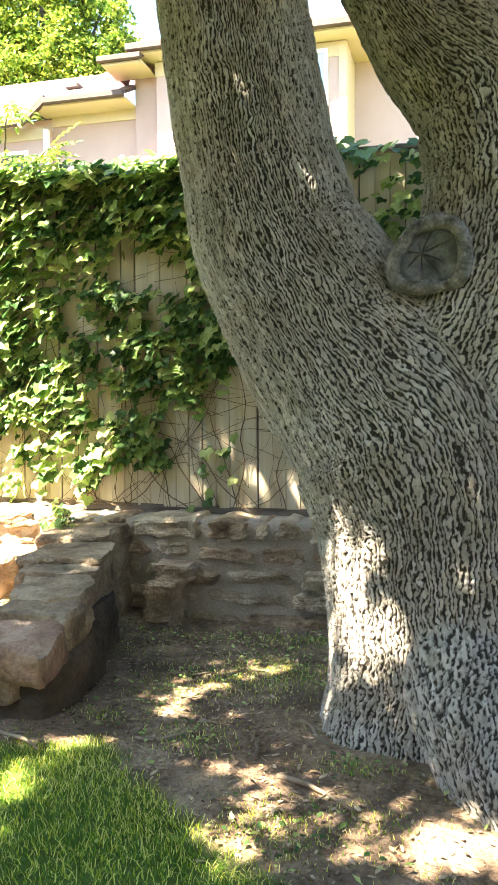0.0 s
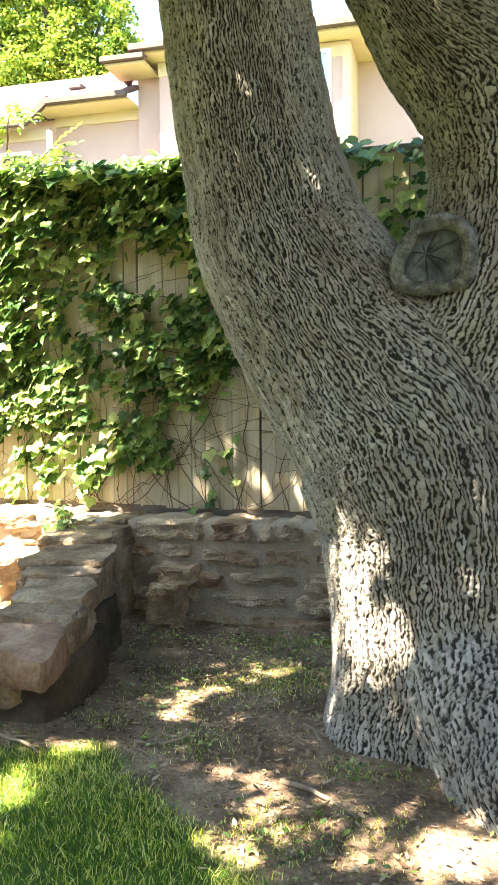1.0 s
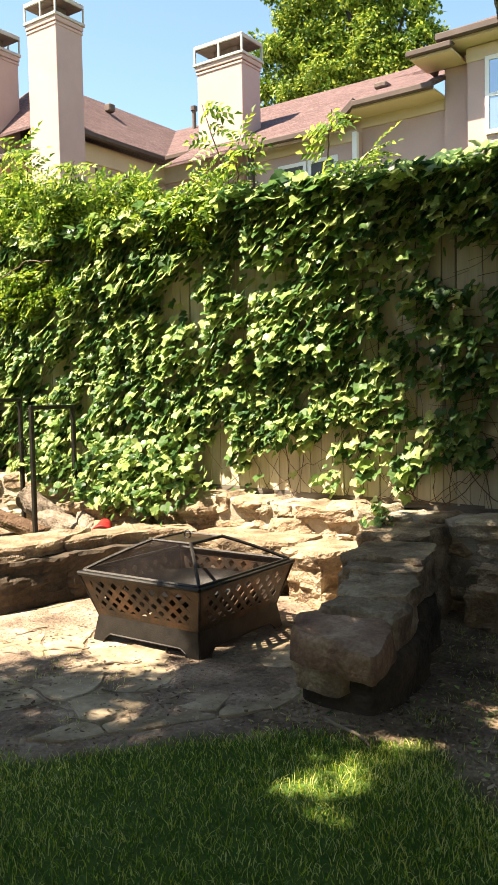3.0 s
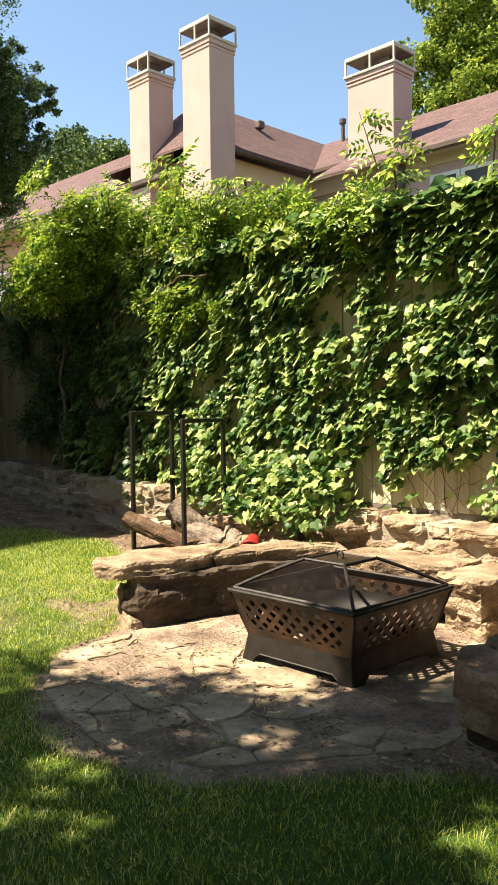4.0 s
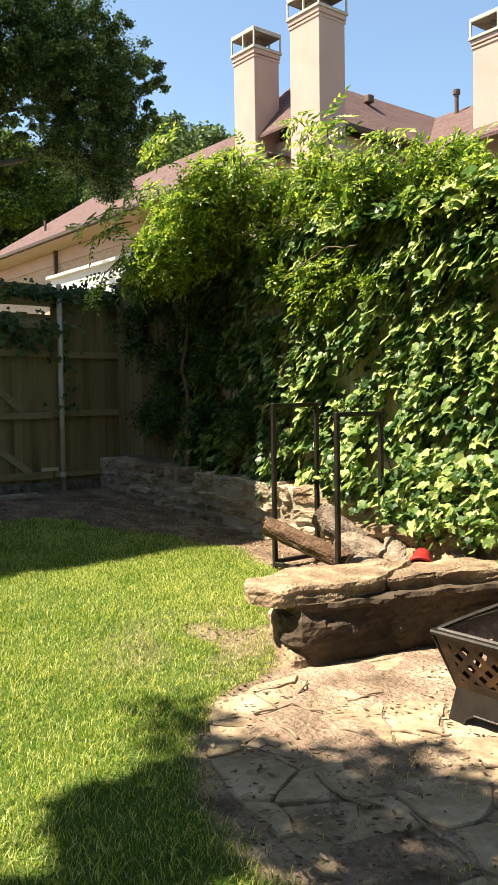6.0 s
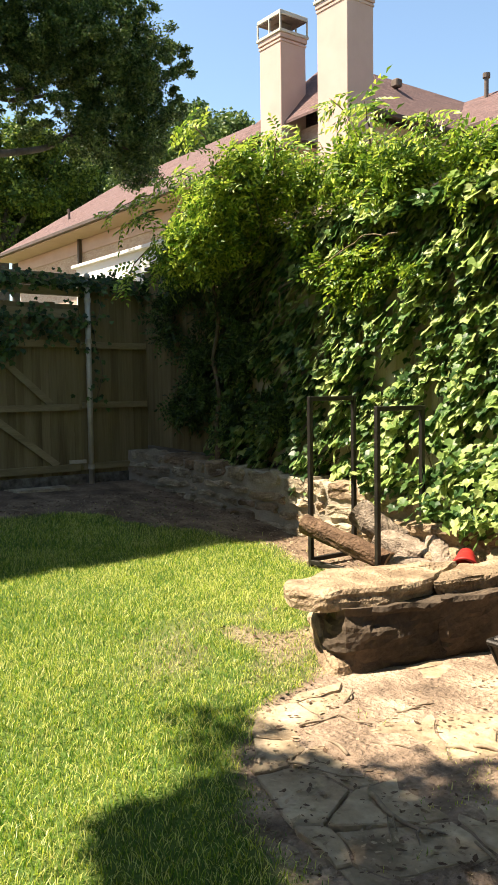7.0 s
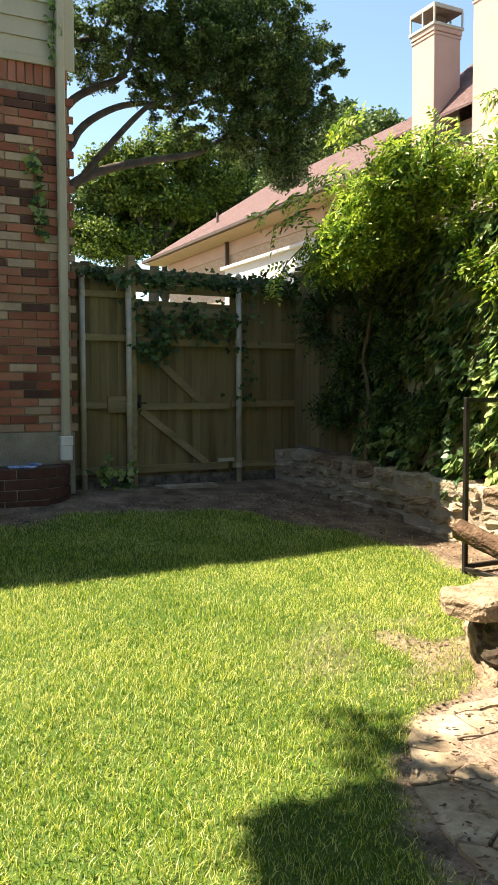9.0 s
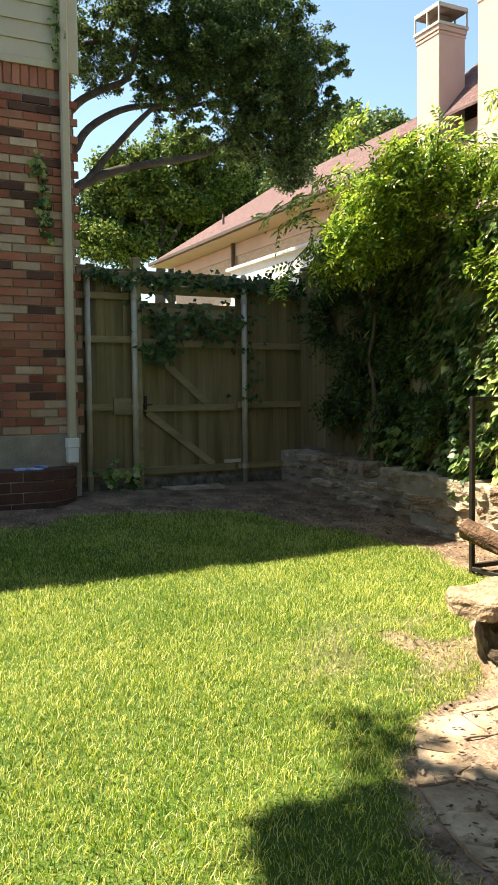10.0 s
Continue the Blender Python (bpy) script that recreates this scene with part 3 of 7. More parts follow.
def build_retaining_wall():
    w = thing("retaining_wall", "low mortared fieldstone retaining wall under the fence", "stone wall", (-3, 4.8, 0), kind="structure")
    core = Build()
    xs = np.arange(-8.97, 3.9, 0.045)
    v, f = [], []
    nzl = 14
    for i, x in enumerate(xs):
        zt, z0 = wall_top(x) - 0.012, float(height(x, 4.5)) - 0.25
        for j in range(nzl):
            z = z0 + (zt - z0) * j / (nzl - 1)
            v.append((x, wall_front(x) + 0.018 + 0.018 * nz(x, 0, z, 8, 2) + 0.01 * nz(x, 0, z, 22, 3), z))
        v.append((x, 5.1, zt + 0.01 * nz(x, 1, 0, 6)))
        v.append((x, 5.1, z0))
    k = nzl + 2
    for i in range(len(xs) - 1):
        for j in range(k - 1):
            f.append((i * k + j, (i + 1) * k + j, (i + 1) * k + j + 1, i * k + j + 1))
    core.add(v, f)
    put("mortar_bed", core.mesh("mortar_bed", True), MORTAR, w, "grey mortar between the stones")
    r = random.Random(5)
    for x0, x1, seed in ((-8.6, -3.4, 3), (-3.4, -1.25, 4), (-1.25, 3.8, 5)):
        mid = (x0 + x1) / 2
        base = float(height(mid, 4.45)) - 0.05
        rows = 4 if x0 < -3.5 else 5
        for row in range(rows):
            x = x0 + r.uniform(-0.1, 0.05)
            while x < x1 - 0.08:
                ln = r.choice((0.13, 0.2, 0.28, 0.36, 0.46, 0.55)) * r.uniform(0.85, 1.15)
                xe = min(x + ln, x1 + 0.02)
                xc = (x + xe) / 2
                b0 = float(height(xc, 4.45)) - 0.04
                h = (wall_top(xc) - b0) / rows
                up = 0.022 * nz(xc * 1.6, row * 3.1, 0, 1, 8)
                z0 = b0 + row * h + up + r.uniform(-0.012, 0.02)
                z1 = b0 + (row + 1) * h + up - r.uniform(0.008, 0.05)
                if row == rows - 1:
                    z1 = wall_top(xc) + r.uniform(-0.015, 0.02)
                gap = r.uniform(0.008, 0.03)
                me = wall_stone(x + gap, xe - gap * 0.6, z0, z1, wall_front(xc) + r.uniform(-0.008, 0.035), r.random() * 50, 0.3 if row == rows - 1 else 0.16)
                put("stone", me, r.choice((STONE_GREY, STONE_GREY, STONE_GREY, STONE)), w)
                x = xe


build_retaining_wall()


# ---- the tall board fence behind the wall ----
def board_mesh(name, w, d, pointed=False):
    b = Build()
    b.box((-w / 2, -d / 2, 0), (w / 2, d / 2, 1.0), b=0.0025)
    return b.mesh(name)


def build_fence():
    fence = thing("board_fence", "tall painted cream board fence standing on the stone wall", "fence", (-3, 4.92, 0.6), kind="structure")
    # west of x = -6.9 pickets switch to a wider board in gate colour
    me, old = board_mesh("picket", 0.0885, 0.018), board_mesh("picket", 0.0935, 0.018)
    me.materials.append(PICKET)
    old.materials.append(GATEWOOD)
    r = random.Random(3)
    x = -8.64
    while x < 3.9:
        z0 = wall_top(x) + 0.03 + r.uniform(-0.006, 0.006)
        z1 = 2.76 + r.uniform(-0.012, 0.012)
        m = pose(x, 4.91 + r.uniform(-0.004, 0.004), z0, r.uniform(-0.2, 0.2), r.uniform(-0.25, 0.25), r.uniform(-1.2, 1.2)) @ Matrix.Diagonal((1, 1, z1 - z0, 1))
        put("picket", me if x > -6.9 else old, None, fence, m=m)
        x += 0.0915 + (0.006 if r.random() < 0.08 else 0)
    # added dark panels, not part of the fence, stop light between the pickets
    for i in range(7):
        xa = -8.64 + i * 1.8
        part("backing_board", Build().box((xa, 4.924, wall_top(xa) - 0.02), (xa + 1.79, 4.932, 2.72)), OLDWOOD, fence)
    for z in (0.9, 1.75, 2.55):
        part("rail", Build().box((-8.6, 4.936, z), (3.9, 4.975, z + 0.09), b=0.004), PICKET, fence)
    kick = Build()
    for i in range(6):
        xa, xb = -8.95 + i * 2.15, -8.95 + (i + 1) * 2.15 - 0.01
        za, zb = wall_top(xa) - 0.02, wall_top(xb) - 0.02
        kick.add([(xa, 4.90, za), (xb, 4.90, zb), (xb, 4.90, zb + 0.055), (xa, 4.90, za + 0.055), (xa, 4.96, za), (xb, 4.96, zb), (xb, 4.96, zb + 0.055), (xa, 4.96, za + 0.055)],
                 [(0, 1, 2, 3), (5, 4, 7, 6), (3, 2, 6, 7), (0, 4, 5, 1), (0, 3, 7, 4), (1, 5, 6, 2)])
    part("bottom_board", kick, OLDWOOD, fence, "dark rotten bottom board")
    cap = Build()
    for i in range(5):
        xa = -8.6 + i * 2.5
        cap.box((xa, 4.86 + 0.01 * (i % 2), 2.765), (xa + 2.49, 5.0, 2.80 + 0.004 * (i % 3)), b=0.006)
    part("cap_rail", cap, OLDWOOD, fence, "grey weathered cap board")


build_fence()


# ---- the side fence with the gate ----
def build_side_fence():
    X = -8.62
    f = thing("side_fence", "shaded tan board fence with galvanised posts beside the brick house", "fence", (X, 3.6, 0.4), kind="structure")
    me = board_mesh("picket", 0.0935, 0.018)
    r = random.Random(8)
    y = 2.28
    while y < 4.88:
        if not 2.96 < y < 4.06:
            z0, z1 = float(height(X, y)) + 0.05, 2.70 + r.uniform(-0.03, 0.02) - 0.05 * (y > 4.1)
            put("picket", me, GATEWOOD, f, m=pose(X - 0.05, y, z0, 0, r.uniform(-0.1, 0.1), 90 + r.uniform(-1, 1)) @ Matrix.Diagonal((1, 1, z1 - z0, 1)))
        y += 0.092
    for z, a, b in ((2.40, 2.1, 2.9), (1.96, 2.1, 2.9), (1.27, 2.1, 2.9), (0.60, 2.1, 2.9), (1.92, 4.08, 4.88), (1.27, 4.08, 4.88), (0.6, 4.08, 4.88), (2.52, 4.08, 4.88), (2.62, 2.1, 2.9)):
        part("rail", Build().box((X - 0.04, a, z - 0.035), (X - 0.005, b, z + 0.035), b=0.004), RAILWOOD, f)
    part("mending_board", Build().box((X - 0.005, 2.66, 1.19), (X + 0.015, 2.9, 1.36), b=0.003), RAILWOOD, f)
    part("kickboard", Build().box((X - 0.05, 2.1, 0.33), (X - 0.02, 4.97, 0.52), b=0.004), OLDWOOD, f, "dark damp bottom board")
    part("gate_post", Build().box((X - 0.05, 2.885, 0.35), (X + 0.04, 2.965, 2.80), b=0.006), RAILWOOD, f)
    part("header", Build().box((X - 0.045, 2.965, 2.44), (X, 4.10, 2.53), b=0.004), RAILWOOD, f)
    part("upper_board", Build().box((X - 0.06, 2.97, 2.54), (X - 0.045, 4.1, 2.68), b=0.003), GATEWOOD, f)
    for y, zt in ((2.40, 2.61), (2.885, 2.64), (4.145, 2.69)):
        z0 = float(height(X, y))
        p = part("steel_post", Build().tube([(X + 0.03, y, z0 - 0.1), (X + 0.03, y, zt - 0.06)], [0.03, 0.03], 14), GALV, f, "galvanised steel pipe post", True)
        capm = Build().tube([(X + 0.03, y, zt - 0.065), (X + 0.03, y, zt - 0.03), (X + 0.03, y, zt - 0.01), (X + 0.03, y, zt)], [0.036, 0.036, 0.026, 0.008], 14)
        part("post_cap", capm, GALV, p, "", True)
        for z in (1.96, 1.27, 0.6, 2.40):
            part("clamp", Build().tube([(X + 0.03, y, z - 0.025), (X + 0.03, y, z + 0.025)], [0.036, 0.036], 12), GALV, p)
    gate = thing("gate", "closed tan board gate with diagonal braces and ivy at its top", "gate", (X, 3.5, 0.5))
    y = 3.02
    while y < 4.05:
        z1 = 2.36 + r.uniform(-0.012, 0.012)
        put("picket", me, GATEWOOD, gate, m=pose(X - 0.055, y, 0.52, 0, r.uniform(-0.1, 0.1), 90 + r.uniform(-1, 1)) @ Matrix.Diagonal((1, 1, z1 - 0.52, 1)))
        y += 0.0925
    for z, h in ((2.25, 0.05), (1.93, 0.04), (1.25, 0.035), (0.595, 0.04)):
        part("rail", Build().box((X - 0.045, 2.985, z - h), (X - 0.008, 4.035, z + h), b=0.004), RAILWOOD, gate)
    for (ya, za), (yb, zb) in (((3.24, 1.72), (3.72, 1.29)), ((3.03, 1.21), (3.78, 0.63))):
        d = Vector((0, yb - ya, zb - za))
        n = Vector((0, -d.z, d.y)).normalized() * 0.036
        q = [Vector((X - 0.042, ya, za)) - n, Vector((X - 0.042, yb, zb)) - n, Vector((X - 0.042, yb, zb)) + n, Vector((X - 0.042, ya, za)) + n]
        b = Build().add(q + [p + Vector((0.03, 0, 0)) for p in q], [(0, 1, 2, 3), (7, 6, 5, 4), (0, 4, 5, 1), (1, 5, 6, 2), (2, 6, 7, 3), (3, 7, 4, 0)])
        part("brace", b, RAILWOOD, gate)
    latch = part("latch", Build().box((X - 0.005, 2.99, 1.24), (X + 0.015, 3.02, 1.38), b=0.003), IRON, gate, "black iron latch")
    part("latch_bar", Build().tube([(X + 0.02, 2.95, 1.29), (X + 0.03, 3.07, 1.29)], [0.008, 0.008], 8), IRON, latch)
    part("hinge", Build().box((X - 0.008, 3.9, 0.64), (X + 0.006, 4.10, 0.68), b=0.002), GALV, gate)
    solo("stepping_slab", Build().add(*slab([(-8.35, 3.2), (-8.3, 3.75), (-8.55, 3.8), (-8.57, 3.15)], 0.37, 0.43)), STONE_GREY, "flat grey stone step lying before the gate", "stone")


def slab(poly, z0, z1):
    n = len(poly)
    v = [(x, y, z0) for x, y in poly] + [(x, y, z1) for x, y in poly]
    f = [tuple(reversed(range(n))), tuple(range(n, 2 * n))] + [(i, (i + 1) % n, n + (i + 1) % n, n + i) for i in range(n)]
    return v, f


build_side_fence()


# ---- the brick house beside the gate ----
HX, HY = -8.40, 2.25


def build_brick_house():
    h = thing("brick_house", "two storey house of mottled red brick with beige lap siding above", "house", (-11, -2, 0.3))
    body = Build().box((-16, -9, -0.2), (HX - 0.012, HY - 0.012, 4.5))
    part("brick_backing", body, MORTAR, h, "grey mortar behind the bricks")
    part("upper_wall", Build().box((-16, -9, 4.5), (HX - 0.02, HY - 0.02, 6.45)), SIDING, h)
    rf = Build()
    E, R = -7.95, -12.2
    zr = 6.42 + (E - R) * -0.0 + 2.7
    y0, y1 = -9.5, 2.6
    rf.add([(E, y0, 6.42), (E, y1, 6.42), (R, y1, zr), (R, y0, zr), (-16.5, y0, 6.42), (-16.5, y1, 6.42), (E, y0, 6.30), (E, y1, 6.30), (-16.5, y0, 6.30), (-16.5, y1, 6.30)],
           [(0, 1, 2, 3), (3, 2, 5, 4), (0, 6, 7, 1), (6, 8, 9, 7), (1, 7, 9, 5, 2), (0, 3, 4, 8, 6)])
    part("roof", rf, SHINGLE, h, "brown shingle roof")
    part("foundation", Build().box((HX - 0.02, -9, 0.2), (HX + 0.012, HY + 0.004, 1.02), b=0.006), MORTAR, h, "stained concrete foundation")
    r = random.Random(21)
    course, lng = 0.0815, 0.262
    me = Build().box((-0.02, -lng / 2 + 0.006, 0), (0.006, lng / 2 - 0.006, course - 0.012), b=0.003).mesh("brick")
    mats = {}
    for k, mm in enumerate((BRICK, BRICK_PALE, BRICK_DARK)):
        c = me.copy()
        c.materials.append(mm)
        mats[k] = c
    soldier = Build().box((-0.02, -0.034, 0), (0.006, 0.034, 0.215), b=0.003).mesh("brick")
    soldier.materials.append(BRICK)
    n = int((4.26 - 1.02) / course)
    for j in range(n):
        z = 1.03 + j * course
        y = HY - 0.085 - (lng / 2 if j % 2 else 0)
        pale = 0.12 + 0.55 * (1 if 12 < j < 15 or 20 < j < 27 else 0) + 0.2 * (j < 10)
        while y > 0.9:
            u = r.random()
            k = 1 if u < pale * 0.8 else (2 if u > 0.90 else 0)
            put("brick", mats[k], None, h, m=pose(HX + r.uniform(-0.002, 0.002), y, z))
            y -= lng
    y = HY - 0.05
    while y > 0.9:
        put("brick", soldier, None, h, m=pose(HX, y, 4.275))
        y -= 0.08
    strip = Build()
    for j in range(n):
        z = 1.03 + j * course
        strip.box((HX - 0.30, HY - 0.015, z), (HX - 0.02, HY + 0.006, z + course - 0.012))
    part("return_bricks", strip, BRICK, h)
    for i in range(9):
        z = 4.52 + i * 0.172
        b = Build()
        b.add([(HX + 0.004, -9, z), (HX + 0.004, HY, z), (HX + 0.02, HY, z), (HX + 0.02, -9, z), (HX + 0.004, -9, z + 0.18), (HX + 0.004, HY, z + 0.18)],
              [(0, 1, 2, 3), (3, 2, 5, 4), (1, 5, 2), (0, 3, 4), (0, 4, 5, 1)])
        part("siding_board", b, SIDING, h)
    part("corner_board", Build().box((HX + 0.02, HY - 0.10, 4.44), (HX + 0.045, HY + 0.05, 6.3), b=0.004), SIDING, h)
    part("drip_board", Build().box((HX, -9, 4.46), (HX + 0.03, HY + 0.02, 4.53), b=0.004), SIDING, h)
    ds = part("downspout", Build().box((HX + 0.02, HY - 0.135, 0.98), (HX + 0.09, HY - 0.055, 6.3), b=0.012), SIDING, h, "beige metal downspout")
    part("drain_boot", Build().box((HX + 0.01, HY - 0.15, 0.74), (HX + 0.10, HY - 0.04, 0.90), b=0.012), WHITE, ds, "white plastic drain fitting")
    part("drain_collar", Build().box((HX + 0.005, HY - 0.155, 0.89), (HX + 0.105, HY - 0.035, 0.985), b=0.008), WHITE, ds)
    # brick planter with a rounded end
    p = thing("brick_planter", "low curved dark brick planter bed against the house wall", "planter", (-8.2, 1.5, 0.35))
    path = [(-8.02, 0.4 + 0.11 * i) for i in range(13)]
    for a in range(1, 9):
        w = a / 9 * math.pi / 2
        path.append((-8.02 - 0.42 * (1 - math.cos(w)), 1.72 + 0.42 * math.sin(w)))
    pb = Build().box((-0.045, -0.105, 0), (0.045, 0.105, 0.088), b=0.005).mesh("brick")
    pb.materials.append(BRICK_DARK)
    for row in range(4):
        for i in range(row % 2, len(path) - 1, 2):
            (xa, ya), (xb, yb) = path[i], path[i + 1]
            x, y = xb, yb
            put("brick", pb, None, p, m=pose(x + r.uniform(-0.004, 0.004), y, 0.33 + row * 0.098, 0, 0, math.degrees(math.atan2(yb - ya, xb - xa)) - 90))
    inner = [(-8.02 + 0.034, y) for x, y in path[:13]] + [(-8.44 + 0.454 * math.cos(a / 9 * math.pi / 2), 1.72 + 0.454 * math.sin(a / 9 * math.pi / 2)) for a in range(1, 9)] + [(HX, 2.17), (HX, 0.4)]
    part("mortar_fill", Build().add(*slab(inner, 0.30, 0.705)), MORTAR, p)
    part("soil", Build().add(*slab([(x - 0.09, y - 0.03) for x, y in inner[:-2]] + [(HX, 2.1), (HX, 0.4)], 0.6, 0.712)), SOIL, p, "dark bare soil")


build_brick_house()
solo("folded_wrapper", Build().box((-8.16, 1.55, 0.712), (-8.0, 1.80, 0.735), b=0.01).tube([(-8.1, 1.75, 0.74), (-8.12, 1.86, 0.735)], [0.02, 0.012], 8), BLUEBAG, "blue and white plastic wrapper lying on the planter", "wrapper")
ballm = Build()
ballm.tube([(-7.62, 1.19, 0.335 + 0.125 - 0.125 * math.cos(math.pi * k / 10)) for k in range(11)], [max(0.002, 0.125 * math.sin(math.pi * k / 10)) for k in range(11)], 20)
solo("red_ball", ballm, REDPAINT, "red rubber ball lying in the grass by the planter", "ball", smooth=True)


# ---- neighbouring houses beyond the fence ----
def chimney(x0, x1, y0, y1, z0, z1, cap, group="chimneys"):
    """A stucco shaft with a moulded collar and an open metal cap of the height cap."""
    c = thing("chimney", "tall peach stucco chimney with a pale metal cap", "chimney", ((x0 + x1) / 2, (y0 + y1) / 2, z0), group)
    k = cap / 0.5
    part("shaft", Build().box((x0, y0, z0), (x1, y1, z1 - 0.44 * k), b=0.012), STUCCO, c)
    e = 0.05
    part("collar", Build().box((x0 - 0.035, y0 - 0.035, z1 - 0.44 * k), (x1 + 0.035, y1 + 0.035, z1 - 0.36 * k), b=0.012).box((x0 - 0.02, y0 - 0.02, z1 - 0.50 * k), (x1 + 0.02, y1 + 0.02, z1 - 0.46 * k), b=0.006), STUCCO, c)
    part("crown", Build().box((x0 - e - 0.02, y0 - e - 0.02, z1 - 0.36 * k), (x1 + e + 0.02, y1 + e + 0.02, z1 - 0.31 * k), b=0.01), CAPMETAL, c)
    part("flue", Build().box((x0 + 0.3, y0 + 0.25, z1 - 0.33 * k), (x1 - 0.3, y1 - 0.25, z1 - 0.09 * k)), DARKCAP, c)
    part("lid", Build().box((x0 - e, y0 - e, z1 - 0.07 * k), (x1 + e, y1 + e, z1), b=0.01), CAPMETAL, c)
    part("lid_underside", Build().box((x0 - e + 0.03, y0 - e + 0.03, z1 - 0.085 * k), (x1 + e - 0.03, y1 + e - 0.03, z1 - 0.071 * k)), DARKCAP, c)
    for x, y in ((x0 - 0.05, y0 - 0.05), (x1 + 0.01, y0 - 0.05), (x0 - 0.05, y1 + 0.01), (x1 + 0.01, y1 + 0.01), ((x0 + x1) / 2, y0 - 0.05), ((x0 + x1) / 2, y1 + 0.01)):
        part("cap_post", Build().box((x, y, z1 - 0.33 * k), (x + 0.04, y + 0.04, z1 - 0.06 * k)), CAPMETAL, c)
    return c


def window(parent, x0, x1, z0, z1, y, mullion=False, screened=False):
    w = part("window", Build().box((x0, y - 0.03, z0), (x1, y + 0.03, z0 + 0.07)).box((x0, y - 0.03, z1 - 0.07), (x1, y + 0.03, z1)).box((x0, y - 0.03, z0 + 0.07), (x0 + 0.07, y + 0.03, z1 - 0.07)).box((x1 - 0.07, y - 0.03, z0 + 0.07), (x1, y + 0.03, z1 - 0.07)), WHITE, parent, "white window frame")
    part("pane", Build().box((x0 + 0.07, y - 0.01, z0 + 0.07), (x1 - 0.07, y + 0.01, z1 - 0.07)), SCREENED if screened else PANE, w, "grey insect screen over dark glass" if screened else "dark window glass")
    if mullion:
        part("meeting_rail", Build().box((x0 + 0.07, y - 0.025, (z0 + z1) / 2 - 0.03), (x1 - 0.07, y - 0.011, (z0 + z1) / 2 + 0.03)), WHITE, w)
    return w


def shell(points, faces, thick=0.07):
    """Roof slopes with a thick edge: each face is doubled below."""
    b = Build()
    for f in faces:
        q = [Vector(points[i]) for i in f]
        n = len(q)
        b.add(q + [p - Vector((0, 0, thick)) for p in q], [tuple(range(n)), tuple(reversed(range(n, 2 * n)))] + [(i, (i + 1) % n, n + (i + 1) % n, n + i) for i in range(n)])
    return b


def build_neighbours():
    # two storey stucco house to the east
    e = thing("stucco_house", "two storey peach stucco house with a brown shingle roof", "house", (-3, 16, 0), "houses behind the fence")
    part("wall", Build().box((-4.3, 13.85, 0), (-0.92, 20, 7.24)), STUCCO, e)
    part("wall", Build().box((-4.82, 14.12, 0), (-4.3, 20, 7.24)), STUCCO, e)
    part("wall", Build().box((-0.92, 14.85, 0), (9, 20, 7.24)), STUCCO, e)
    part("wall", Build().box((-6.55, 14.25, 0), (-4.82, 20, 6.66)), STUCCO, e)
    part("wall", Build().box((-9.1, 14.0, 0), (-6.55, 20, 6.36)), STUCCO, e)
    part("corner_trim", Build().box((-1.03, 13.82, 0), (-0.90, 14.85, 7.2)), TRIM, e)
    part("frieze", Build().box((-4.32, 13.83, 6.98), (-0.9, 13.847, 7.22)), TRIM, e)
    part("frieze", Build().box((-6.55, 14.21, 6.42), (-4.83, 14.247, 6.66)), TRIM, e)
    part("frieze", Build().box((-9.1, 13.965, 6.14), (-6.56, 13.997, 6.34)), TRIM, e)
    part("soffit", Build().box((-4.66, 13.44, 7.24), (-0.5, 14.9, 7.28)), TRIM, e, "cream soffit boards")
    part("soffit", Build().box((-0.5, 14.35, 7.26), (9.2, 14.95, 7.30)), TRIM, e, "cream soffit boards")
    part("soffit", Build().box((-6.7, 13.66, 6.60), (-4.82, 14.25, 6.63)), TRIM, e, "cream soffit boards")
    part("gutter", Build().box((-4.68, 13.32, 7.27), (-0.45, 13.44, 7.40), b=0.02), GUTTER, e, "brown metal gutter")
    part("gutter", Build().box((-0.45, 14.22, 7.29), (9.2, 14.34, 7.42), b=0.02), GUTTER, e, "brown metal gutter")
    part("gutter", Build().box((-6.42, 13.55, 6.62), (-4.83, 13.66, 6.74), b=0.02), GUTTER, e, "brown metal gutter")
    part("gutter", Build().box((-8.95, 13.52, 6.28), (-6.80, 13.63, 6.40), b=0.02), GUTTER, e, "brown metal gutter")
    # the hipped return below the tall eave
    part("return_eave", shell([(-5.16, 13.36, 7.20), (-4.40, 13.36, 7.20), (-4.40, 13.75, 7.42), (-4.82, 14.1, 7.44), (-5.16, 14.6, 7.20)], [(0, 1, 2, 3), (0, 3, 4)]), SHINGLE, e)
    part("return_gutter", Build().box((-5.20, 13.28, 7.12), (-4.38, 13.37, 7.22), b=0.015), GUTTER, e)
    part("return_soffit", Build().box((-5.14, 13.38, 7.08), (-4.40, 14.1, 7.12)), TRIM, e)
    # a sloping gutter joins the two low eaves
    rake = Build()
    q = [(-6.82, 13.55, 6.30), (-6.40, 13.60, 6.66), (-6.40, 13.60, 6.80), (-6.82, 13.55, 6.44)]
    rake.add(q + [(x, y + 0.10, z) for x, y, z in q], [(0, 1, 2, 3), (7, 6, 5, 4), (0, 4, 5, 1), (1, 5, 6, 2), (2, 6, 7, 3), (3, 7, 4, 0)])
    part("rake_board", rake, GUTTER, e)
    P = [(-4.66, 13.40, 7.40), (-0.5, 13.40, 7.40), (-0.5, 17.6, 9.45), (-2.6, 17.6, 9.45), (-4.66, 20, 7.40), (9.2, 14.3, 7.42), (9.2, 17.6, 9.2)]
    roof = shell(P, [(0, 1, 2, 3), (0, 3, 4)])
    part("roof", roof, SHINGLE, e, "brown shingle roof")
